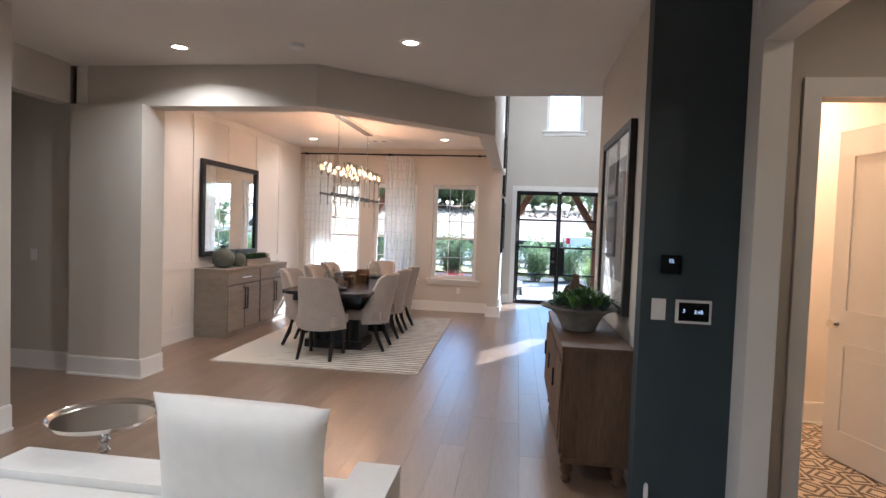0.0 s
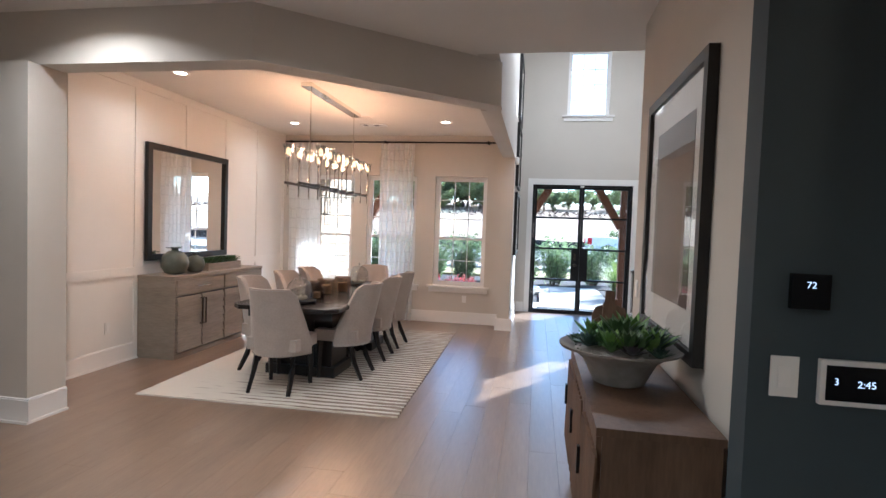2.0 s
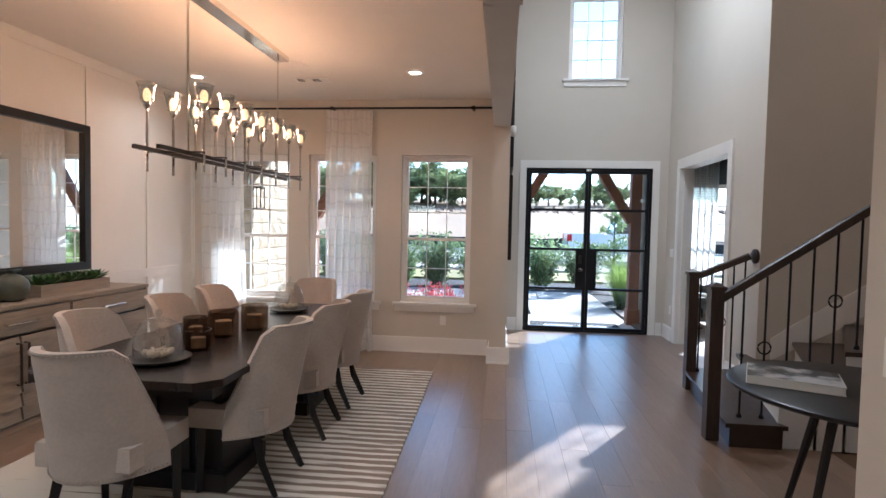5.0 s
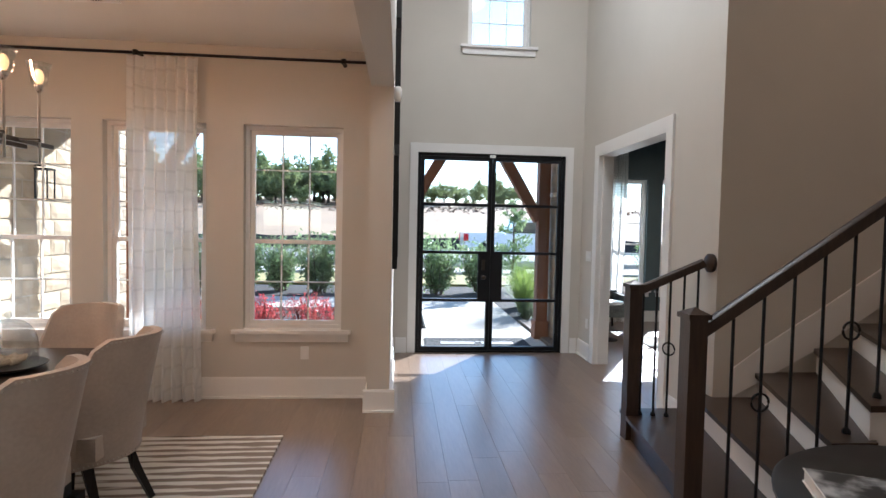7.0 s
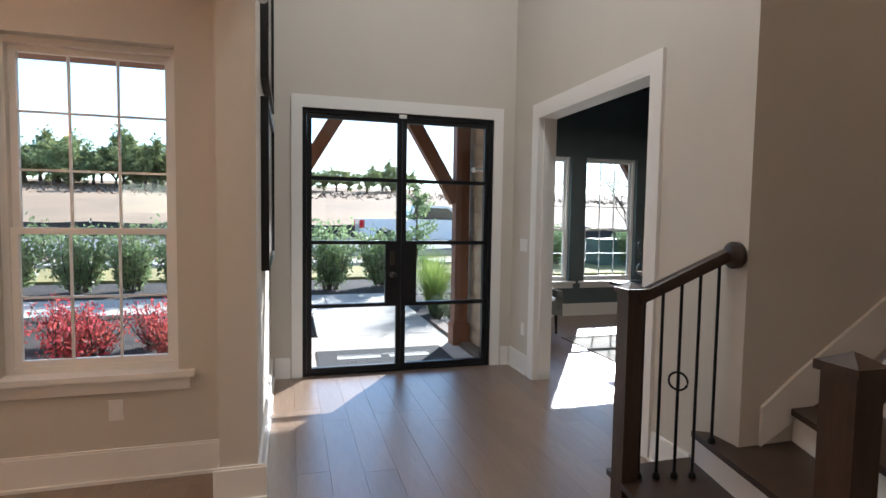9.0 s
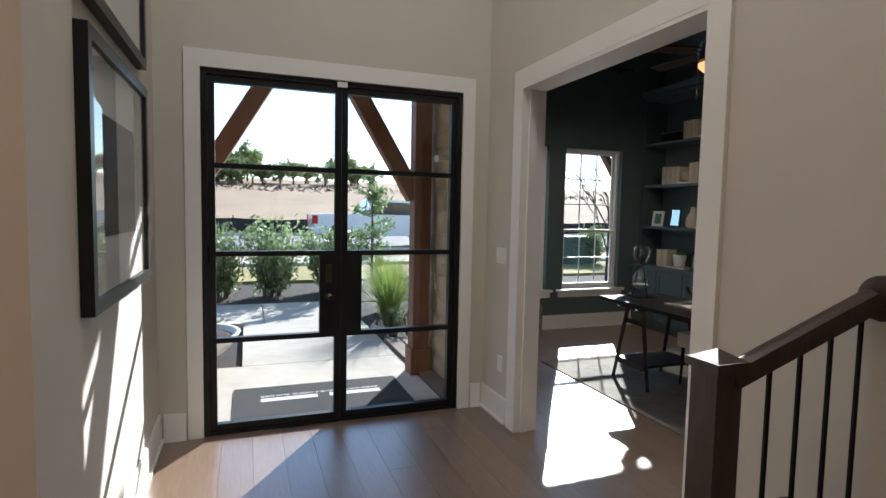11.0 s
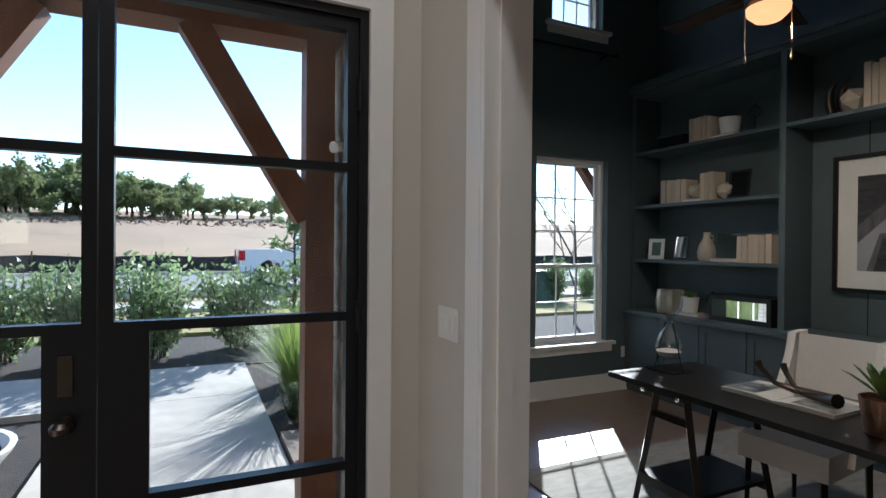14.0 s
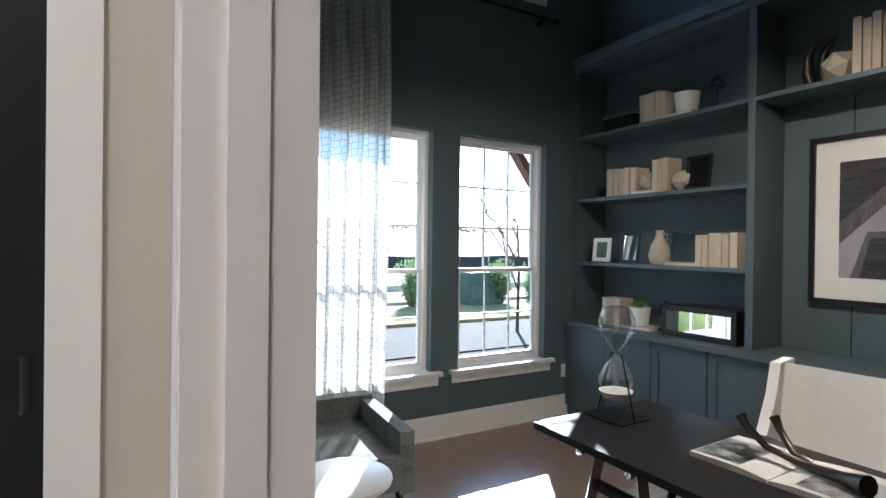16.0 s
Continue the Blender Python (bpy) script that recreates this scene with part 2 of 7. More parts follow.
M["concrete"] = material("porch_concrete", (0.50, 0.455, 0.39), 0.9, second=(0.40, 0.36, 0.31), scale=7, bump=0.12, bump_scale=90)
M["asphalt"] = material("grey_road", (0.20, 0.195, 0.19), 0.9, var=0.15, scale=2, bump=0.2, bump_scale=60)
M["dirt"] = material("tan_graded_earth", (0.36, 0.235, 0.135), 0.95, second=(0.25, 0.165, 0.095), scale=0.25, bump=0.3, bump_scale=3, coords="Object")
M["dirt_dark"] = material("brown_brush_pile", (0.16, 0.105, 0.075), 0.95, second=(0.08, 0.055, 0.042), scale=1.2, bump=0.5, bump_scale=4)
M["grass"] = material("dry_lawn", (0.34, 0.27, 0.09), 0.95, second=(0.20, 0.17, 0.06), scale=3, bump=0.5, bump_scale=40)
M["tree_leaf"] = material("oak_foliage", (0.30, 0.33, 0.15), 0.8, second=(0.16, 0.20, 0.08), scale=1.2, rand=0.25)
M["bark"] = material("grey_bark", (0.10, 0.075, 0.055), 0.9, var=0.4, scale=9, bump=0.4, bump_scale=20)
M["shrub"] = material("hedge_leaf", (0.29, 0.36, 0.18), 0.42, second=(0.12, 0.18, 0.07), scale=5, rand=0.2)
M["red"] = material("red_shrub_leaf", (0.56, 0.060, 0.105), 0.55, second=(0.40, 0.10, 0.07), scale=5)
M["blade"] = material("ornamental_grass_blade", (0.29, 0.36, 0.085), 0.55, second=(0.14, 0.21, 0.05), scale=5)
M["fence"] = material("black_silt_fence", (0.022, 0.022, 0.024), 0.8, var=0.3, scale=3)
M["car_white"] = material("pickup_white_paint", (0.74, 0.76, 0.80), 0.2, 0.0, coat=0.6)
M["car_glass"] = material("car_dark_glass", (0.02, 0.03, 0.04), 0.06)
M["tyre"] = material("tyre_rubber", (0.02, 0.02, 0.02), 0.8)
M["tail"] = material("red_tail_lamp", (0.45, 0.01, 0.02), 0.2)
M["doormat"] = material("charcoal_doormat", (0.030, 0.031, 0.034), 0.95, var=0.3, scale=60, bump=0.3, bump_scale=300)
M["ink"] = material("white_lettering", (0.60, 0.60, 0.60), 0.8)
M["page"] = material("paper", (0.72, 0.70, 0.66), 0.85, var=0.05, scale=20)
M["book"] = material("cream_book_cloth", (0.56, 0.47, 0.36), 0.85, var=0.08, scale=20, rand=0.14)
M["plastic"] = material("white_plastic", (0.76, 0.75, 0.72), 0.4)
M["screen"] = material("dark_screen", (0.010, 0.011, 0.013), 0.12)
M["digits"] = material("lit_digits", (0.1, 0.1, 0.1), 0.5, emit=(0.75, 0.85, 1.0), power=0.25)
M["bulb"] = material("warm_bulb", (1, 0.8, 0.6), 0.5, emit=(1.0, 0.50, 0.19), power=0.55)
M["downlight"] = material("downlight_lens", (1, 0.9, 0.8), 0.5, emit=(1.0, 0.74, 0.50), power=9.0)
M["fanlight"] = material("amber_fan_globe", (0.9, 0.6, 0.35), 0.5, emit=(1.0, 0.46, 0.19), power=0.55)
M["copper"] = material("hammered_copper", (0.52, 0.30, 0.19), 0.3, 1.0, var=0.25, scale=30, bump=0.4, bump_scale=60)
M["armchair"] = material("grey_tweed", (0.22, 0.225, 0.21), 0.95, second=(0.11, 0.115, 0.11), scale=80, bump=0.3, bump_scale=300)
M["tile"] = material("patterned_floor_tile", (0.55, 0.46, 0.34), 0.5, var=0.05)
M["tile_dark"] = material("dark_tile_band", (0.14, 0.10, 0.075), 0.5, var=0.1)
M["porc_sand"] = material("white_sand", (0.76, 0.74, 0.70), 0.9, bump=0.2)


# ---- building helpers ----
def box(bm, x0, x1, y0, y1, z0, z1, m=None):
    vs = [bm.verts.new((x, y, z)) for z in (z0, z1) for x, y in ((x0, y0), (x1, y0), (x1, y1), (x0, y1))]
    if m is not None:
        for v in vs:
            v.co = m @ v.co
    for a in ((3, 2, 1, 0), (4, 5, 6, 7), (0, 1, 5, 4), (1, 2, 6, 5), (2, 3, 7, 6), (3, 0, 4, 7)):
        bm.faces.new([vs[i] for i in a])
    return vs


def prism(bm, outline, z0, z1, m=None):
    """An upright prism over an outline of (x, y), counter-clockwise."""
    lo = [bm.verts.new((x, y, z0)) for x, y in outline]
    hi = [bm.verts.new((x, y, z1)) for x, y in outline]
    n = len(outline)
    bm.faces.new(lo[::-1])
    bm.faces.new(hi)
    for i in range(n):
        bm.faces.new((lo[i], lo[(i + 1) % n], hi[(i + 1) % n], hi[i]))
    if m is not None:
        for v in lo + hi:
            v.co = m @ v.co
    return lo + hi


def tube(bm, points, radii, sides=8, caps=True):
    """A round bar through points, with a radius at each."""
    pts = [Vector(p) for p in points]
    if not hasattr(radii, "__len__"):
        radii = [radii] * len(pts)
    rings = []
    for i, p in enumerate(pts):
        d = (pts[min(i + 1, len(pts) - 1)] - pts[max(i - 1, 0)]).normalized()
        a = d.cross(Vector((0, 0, 1)) if abs(d.z) < 0.95 else Vector((1, 0, 0))).normalized()
        b = d.cross(a).normalized()
        rings.append([bm.verts.new(p + (a * math.cos(2 * math.pi * k / sides) + b * math.sin(2 * math.pi * k / sides)) * radii[i]) for k in range(sides)])
    for r, s in zip(rings, rings[1:]):
        for k in range(sides):
            bm.faces.new((r[k], r[(k + 1) % sides], s[(k + 1) % sides], s[k]))
    if caps:
        bm.faces.new(rings[0][::-1])
        bm.faces.new(rings[-1])


def lathe(bm, profile, centre=(0, 0, 0), sides=24, caps=True):
    """A turned body from (radius, height) pairs, from below upwards."""
    cx, cy, cz = centre
    rings = [[bm.verts.new((cx + r * math.cos(2 * math.pi * k / sides), cy + r * math.sin(2 * math.pi * k / sides), cz + h)) for k in range(sides)] for r, h in profile]
    for r, s in zip(rings, rings[1:]):
        for k in range(sides):
            bm.faces.new((r[k], r[(k + 1) % sides], s[(k + 1) % sides], s[k]))
    if caps:
        bm.faces.new(rings[0][::-1])
        bm.faces.new(rings[-1])


def finish(bm, name, mat, bevel=0.0, smooth=False, segments=2):
    if bevel:
        bmesh.ops.bevel(bm, geom=[e for e in bm.edges if e.is_manifold and e.calc_face_angle(0) > 0.6], offset=bevel, segments=segments, affect="EDGES", clamp_overlap=True)
    bmesh.ops.recalc_face_normals(bm, faces=bm.faces)
    me = bpy.data.meshes.new(name)
    bm.to_mesh(me)
    bm.free()
    if smooth:
        for p in me.polygons:
            p.use_smooth = True
        me.set_sharp_from_angle(angle=radians(38))
    me.materials.append(M[mat])
    return me


def part(name, bm, mat, parent=None, label="", bevel=0.0, smooth=False, segments=2):
    ob = new(name, finish(bm, name, mat, bevel, smooth, segments))
    if parent is not None:
        ob.parent = parent
    if label:
        ob["label"] = label
    return ob


def pbox(name, mat, parent, x0, x1, y0, y1, z0, z1, bevel=0.004, label="", m=None):
    bm = bmesh.new()
    box(bm, x0, x1, y0, y1, z0, z1, m)
    return part(name, bm, mat, parent, label, bevel)


def thing(name, at, label, category, group="", turn=0.0):
    ob = new(name)
    ob.empty_display_size = 0.1
    ob.matrix_basis = pose(*at, 0, 0, turn)
    return tagged(ob, label, category, group)


def structure(name, bm, mat, label="", bevel=0.0):
    return tagged(part(name, bm, mat, None, label, bevel), label, "", "", "structure")


def wall(name, along, c0, c1, a0, a1, z0, z1, mat, holes=(), label=""):
    """A wall between c0 and c1 across its thickness, from a0 to a1 along x or y, with openings (a0, a1, z0, z1)."""
    bm = bmesh.new()
    cuts_a = sorted({a0, a1, *[v for h in holes for v in h[:2]]})
    cuts_z = sorted({z0, z1, *[v for h in holes for v in h[2:]]})
    for p, q in zip(cuts_a, cuts_a[1:]):
        run = None
        spans = []
        for u, v in zip(cuts_z, cuts_z[1:]):
            solid = not any(h[0] - 1e-6 <= p and q <= h[1] + 1e-6 and h[2] - 1e-6 <= u and v <= h[3] + 1e-6 for h in holes)
            if solid and run:
                run[1] = v
            elif solid:
                run = [u, v]
                spans.append(run)
            else:
                run = None
        for u, v in spans:
            if along == "x":
                box(bm, p, q, c0, c1, u, v)
            else:
                box(bm, c0, c1, p, q, u, v)
    return structure(name, bm, mat, label)


def let_light_through(m, share):
    """Thin leaves pass part of the light on to their far side."""
    nt = m.node_tree
    b = nt.nodes["Principled BSDF"]
    out = nt.nodes["Material Output"]
    tl = nt.nodes.new("ShaderNodeBsdfTranslucent")
    mix = nt.nodes.new("ShaderNodeMixShader")
    mix.inputs[0].default_value = share
    src = b.inputs["Base Color"]
    if src.is_linked:
        nt.links.new(src.links[0].from_socket, tl.inputs["Color"])
    else:
        tl.inputs["Color"].default_value = src.default_value
    nt.links.new(b.outputs[0], mix.inputs[1])
    nt.links.new(tl.outputs[0], mix.inputs[2])
    nt.links.new(mix.outputs[0], out.inputs["Surface"])


for _k, _share in (("shrub", 0.5), ("tree_leaf", 0.45), ("red", 0.5), ("blade", 0.5)):
    let_light_through(M[_k], _share)


# ---- large structure ----
CEIL, HIGH = 3.05, 5.40
DIN_Y, DOOR_Y, OFF_Y = 9.78, 11.50, 13.80
DIN_X, FOY_L, FOY_R = -3.77, 0.185, 2.50

bm = bmesh.new()
box(bm, -7.0, 6.70, -6.2, 9.90, -0.20, -0.014)
box(bm, 0.0, 6.70, 9.90, 11.62, -0.20, -0.014)
box(bm, 2.30, 6.70, 11.62, 13.95, -0.20, -0.014)
floor = structure("floor", bm, "sub", "grey-brown oak plank floor with a satin finish")

# dining room
wall("wall_dining_west", "y", DIN_X - 0.16, DIN_X, 4.55, 9.94, 0, CEIL, "panel", label="white board and batten wall")
WIN = [(-3.375, -2.524), (-2.271, -1.42), (-1.106, -0.255)]
WZ0, WZ1 = 0.575, 2.39
wall("wall_dining_north", "x", DIN_Y, DIN_Y + 0.16, DIN_X, 0.0, 0, CEIL, "wall", [(a, b, WZ0, WZ1) for a, b in WIN], "greige painted wall with three windows")
wall("wall_foyer_west", "y", 0.0, FOY_L, 9.40, DOOR_Y + 0.15, 0, HIGH, "wall", label="greige painted pilaster and wall")
wall("wall_foyer_west_upper", "y", 0.0, FOY_L, 6.15, 9.40, 2.66, HIGH, "wall", label="greige painted header over the dining opening")
wall("wall_foyer_north", "x", DOOR_Y, DOOR_Y + 0.15, FOY_L, FOY_R + 0.0, 0, HIGH, "wall", [(0.455, 2.276, 0, 2.44), (1.025, 1.795, 3.735, 4.97)], "greige painted wall over the entry door")
wall("wall_foyer_east", "y", FOY_R, FOY_R + 0.105, 8.62, DOOR_Y + 0.15, 0, HIGH, "wall", [(9.375, 10.955, 0, 2.40)], "greige painted wall with a cased opening")
wall("wall_stair_north", "x", 8.62, 8.80, FOY_R + 0.105, 6.70, 0, HIGH, "wall", label="greige painted stair wall")
wall("wall_stair_east", "y", 6.55, 6.70, 5.20, 8.62, 0, HIGH, "wall", label="greige painted wall")
wall("wall_stair_south", "x", 5.05, 5.20, 1.42, 6.55, 0, HIGH, "wall", label="greige painted wall")
wall("wall_hall_east", "y", 1.27, 1.42, 2.956, 5.20, 0, CEIL, "wall", label="greige painted hall wall")
wall("wall_living_dark", "x", 2.836, 2.956, 1.19, 1.685, 0, CEIL, "dark", label="dark slate painted wall end")

wall("wall_foyer_west_corner", "y", 0.0, FOY_L, 5.75, 6.15, CEIL, HIGH, "wall", label="greige painted upper wall")
# beam: straight, then angled towards the foyer
bm = bmesh.new()
prism(bm, [(-3.88, 4.56), (-1.40, 4.56), (0.20, 5.98), (0.20, 6.15), (0.06, 6.15), (-1.475, 4.78), (-3.88, 4.78)], 2.66, CEIL)
structure("beam_dining", bm, "wall", "greige painted angled dropped beam")
bm = bmesh.new()
prism(bm, [(-3.88, 4.47), (-3.105, 4.47), (-3.105, 4.80), (-3.77, 4.80), (-3.88, 4.80)], 0, 2.66)
structure("wall_dining_pier", bm, "wall", "greige painted pier at the dining opening", 0.012)

# ceilings
bm = bmesh.new()
box(bm, -7.0, 0.0, -6.2, 9.94, CEIL, CEIL + 0.2)
box(bm, 0.0, 1.42, -6.2, 5.75, CEIL, CEIL + 0.2)
box(bm, 1.42, 4.2, -6.2, 5.05, CEIL, CEIL + 0.2)
structure("ceiling_low", bm, "ceil", "flat off-white ceiling")
wall("wall_foyer_south_upper", "x", 5.60, 5.75, 0.0, 6.70, CEIL + 0.2, HIGH, "wall", label="greige painted upper wall")
bm = bmesh.new()
box(bm, 0.0, 6.70, 5.60, 8.80, HIGH, HIGH + 0.2)
box(bm, 0.0, 2.61, 8.80, 11.65, HIGH, HIGH + 0.2)
structure("ceiling_foyer", bm, "ceil", "high off-white foyer ceiling")
bm = bmesh.new()
box(bm, 2.61, 6.72, 8.80, 13.96, HIGH, HIGH + 0.2)
structure("ceiling_office", bm, "green", "high dark office ceiling")

# office
OWIN = [(3.44, 4.442), (4.69, 5.59)]
wall("wall_office_north", "x", OFF_Y, OFF_Y + 0.16, 3.02, 6.70, 0, HIGH, "green", [(a, b, 0.50, 2.42) for a, b in OWIN] + [(3.62, 4.34, 3.72, 5.0), (4.86, 5.50, 3.72, 5.0)], "dark green-grey painted wall with windows")
wall("wall_office_east", "y", 6.29, 6.43, 8.80, OFF_Y, 0, HIGH, "green", label="dark green-grey painted wall")
bm = bmesh.new()
box(bm, 2.607, 6.29, 8.80, 8.806, 0, HIGH)
structure("wall_office_south", bm, "green", "dark green-grey painted wall")
wall("wall_office_west", "y", 2.607, 2.640, 8.806, 12.80, 0, HIGH, "green", [(9.375, 10.955, 0, 2.40)], "dark green-grey painted wall")
wall("wall_office_outer", "y", 2.475, 2.587, DOOR_Y + 0.15, 12.92, 0, HIGH, "mortar", label="masonry wall core")
wall("wall_office_return", "x", 12.80, 12.92, 2.587, 3.14, 0, HIGH, "green", label="dark painted return wall")
wall("wall_office_bay", "y", 3.02, 3.14, 12.92, OFF_Y, 0, HIGH, "green", label="dark painted bay side wall")

# living room behind, and the passage on the left
# the opening is unseen, added so sky light fills the rooms from behind
wall("wall_living_south", "x", -6.3, -6.1, -7.0, 4.2, 0, CEIL, "wall", [(-5.0, -2.8, 0.4, 2.4)], "unseen greige painted wall with an opening added for sky light")
wall("wall_living_west", "y", -7.0, -6.85, -6.1, 4.9, 0, CEIL, "wall", label="greige painted wall")
wall("wall_passage_north", "x", 4.55, 4.70, -6.85, -3.88, 0, CEIL, "wall", label="greige painted passage wall")
wall("wall_passage_south", "x", 2.95, 3.13, -6.85, -3.10, 0, CEIL, "wall", label="greige painted wall end")
wall("wall_passage_header", "y", -4.04, -3.88, 3.13, 4.47, 2.66, CEIL, "wall", label="greige painted header over the passage")
wall("wall_living_east", "y", 1.685, 1.80, -6.1, 2.836, 0, CEIL, "trim", [(0.55, 2.62, 0, 2.55)], "white painted wall with a cased opening")
wall("wall_vestibule_north", "x", 3.15, 3.27, 1.42, 4.2, 0, CEIL, "wall", [(2.20, 3.02, 0, 2.40)], "beige painted wall with a bathroom door")
wall("wall_vestibule_east", "y", 4.05, 4.2, -6.1, 5.05, 0, CEIL, "bath", label="plain painted wall")
wall("wall_bath_west", "y", 1.425, 1.50, 3.27, 5.05, 0, CEIL, "bath", label="white bathroom wall")
wall("wall_bath_north", "x", 4.72, 4.80, 1.50, 4.05, 0, CEIL, "bath", label="white bathroom wall")


def baseboard(name, along, c, out, a0, a1, h=0.185):
    """A tall skirting with a shoe mould, on the face at c, standing out in the direction out."""
    bm = bmesh.new()
    for t0, t1, z0, z1 in ((0.0, 0.016, 0.0, h - 0.012), (0.0, 0.011, h - 0.012, h), (0.016, 0.030, 0.0, 0.018)):
        lo, hi = sorted((c + out * t0, c + out * t1))
        if along == "x":
            box(bm, a0, a1, lo, hi, z0, z1)
        else:
            box(bm, lo, hi, a0, a1, z0, z1)
    return structure(name, bm, "trim", "tall white painted baseboard")


baseboard("baseboard_dining_west", "y", DIN_X, 1, 4.82, DIN_Y)
baseboard("baseboard_dining_north", "x", DIN_Y, -1, DIN_X + 0.03, -0.03)
baseboard("baseboard_pilaster_south", "x", 9.40, -1, -0.03, 0.23)
baseboard("baseboard_pilaster_west", "y", 0.0, -1, 9.40, DIN_Y - 0.03)
baseboard("baseboard_foyer_west", "y", FOY_L, 1, 9.40, DOOR_Y)
baseboard("baseboard_entry_west", "x", DOOR_Y, -1, FOY_L + 0.03, 0.35)
baseboard("baseboard_entry_east", "x", DOOR_Y, -1, 2.385, FOY_R - 0.03)
baseboard("baseboard_foyer_east", "y", FOY_R, -1, 11.08, DOOR_Y)
baseboard("baseboard_foyer_east_near", "y", FOY_R, -1, 8.94, 9.27)
baseboard("baseboard_office_north", "x", OFF_Y, -1, 2.65, 6.1)
baseboard("baseboard_hall", "y", 1.27, -1, 2.80, 5.20)
baseboard("baseboard_pier_south", "x", 4.47, -1, -3.88, -3.075)
baseboard("baseboard_pier_east", "y", -3.105, 1, 4.47, 4.80)
baseboard("baseboard_passage_north", "x", 4.55, -1, -6.8, -3.88)
baseboard("baseboard_passage_end", "y", -3.10, 1, 2.95, 3.13)
baseboard("baseboard_bath", "y", 1.50, 1, 3.27, 4.72)
baseboard("baseboard_bath_north", "x", 4.72, -1, 1.53, 4.05)

# panelling on the dining west wall: battens and a rail
bm = bmesh.new()
box(bm, DIN_X, DIN_X + 0.014, 4.82, DIN_Y, 0.915, 1.01)
structure("trim_panel_rail", bm, "panel", "white panel rail")
bm = bmesh.new()
box(bm, DIN_X, DIN_X + 0.014, 4.82, DIN_Y, 2.955, 3.05)
structure("trim_panel_top", bm, "panel", "white panel top rail")
for i in range(6):
    y = 5.49 + i * 0.85
    bm = bmesh.new()
    box(bm, DIN_X, DIN_X + 0.012, y - 0.035, y + 0.035, 0.185, 0.915)
    box(bm, DIN_X, DIN_X + 0.012, y - 0.035, y + 0.035, 1.01, 2.955)
    structure("trim_batten_%d" % (i + 1), bm, "panel", "white upright batten")


def casing(name, along, c, out, a0, a1, top, w=0.095, head=0.11):
    """Flat casing round an opening a0..a1 on the face at c."""
    bm = bmesh.new()
    for p, q, z0, z1 in ((a0 - w, a0, 0, top), (a1, a1 + w, 0, top), (a0 - w, a1 + w, top, top + head)):
        lo, hi = sorted((c, c + out * 0.022))
        if along == "x":
            box(bm, p, q, lo, hi, z0, z1)
        else:
            box(bm, lo, hi, p, q, z0, z1)
    return structure(name, bm, "trim", "flat white painted casing", 0.003)


casing("trim_entry_casing", "x", DOOR_Y, -1, 0.455, 2.276, 2.44)
casing("trim_office_casing", "y", FOY_R, -1, 9.375, 10.955, 2.40)
casing("trim_office_casing_inner", "y", 2.640, 1, 9.375, 10.955, 2.40)
bm = bmesh.new()
box(bm, FOY_R - 0.02, 2.662, 9.375, 9.397, 0, 2.38)
box(bm, FOY_R - 0.02, 2.662, 10.933, 10.955, 0, 2.38)
box(bm, FOY_R - 0.02, 2.662, 9.375, 10.955, 2.378, 2.40)
for y0, y1 in ((9.397, 9.409), (10.921, 10.933)):
    box(bm, 2.535, 2.590, y0, y1, 0, 2.378)
structure("trim_office_jamb", bm, "trim", "white painted jamb with a stop", 0.003)
casing("trim_vestibule_casing", "y", 1.685, -1, 0.55, 2.62, 2.55)
casing("trim_bath_casing", "x", 3.15, -1, 2.20, 3.02, 2.40)
bm = bmesh.new()
for z0, z1 in ((0.22, 1.12), (1.26, 2.16), (2.28, 2.92)):
    for x0, x1 in ((1.642, 1.646),):
        box(bm, 1.673, 1.685, 2.735, 2.80, z0, z1)
structure("trim_living_panels", bm, "trim", "raised white panels")


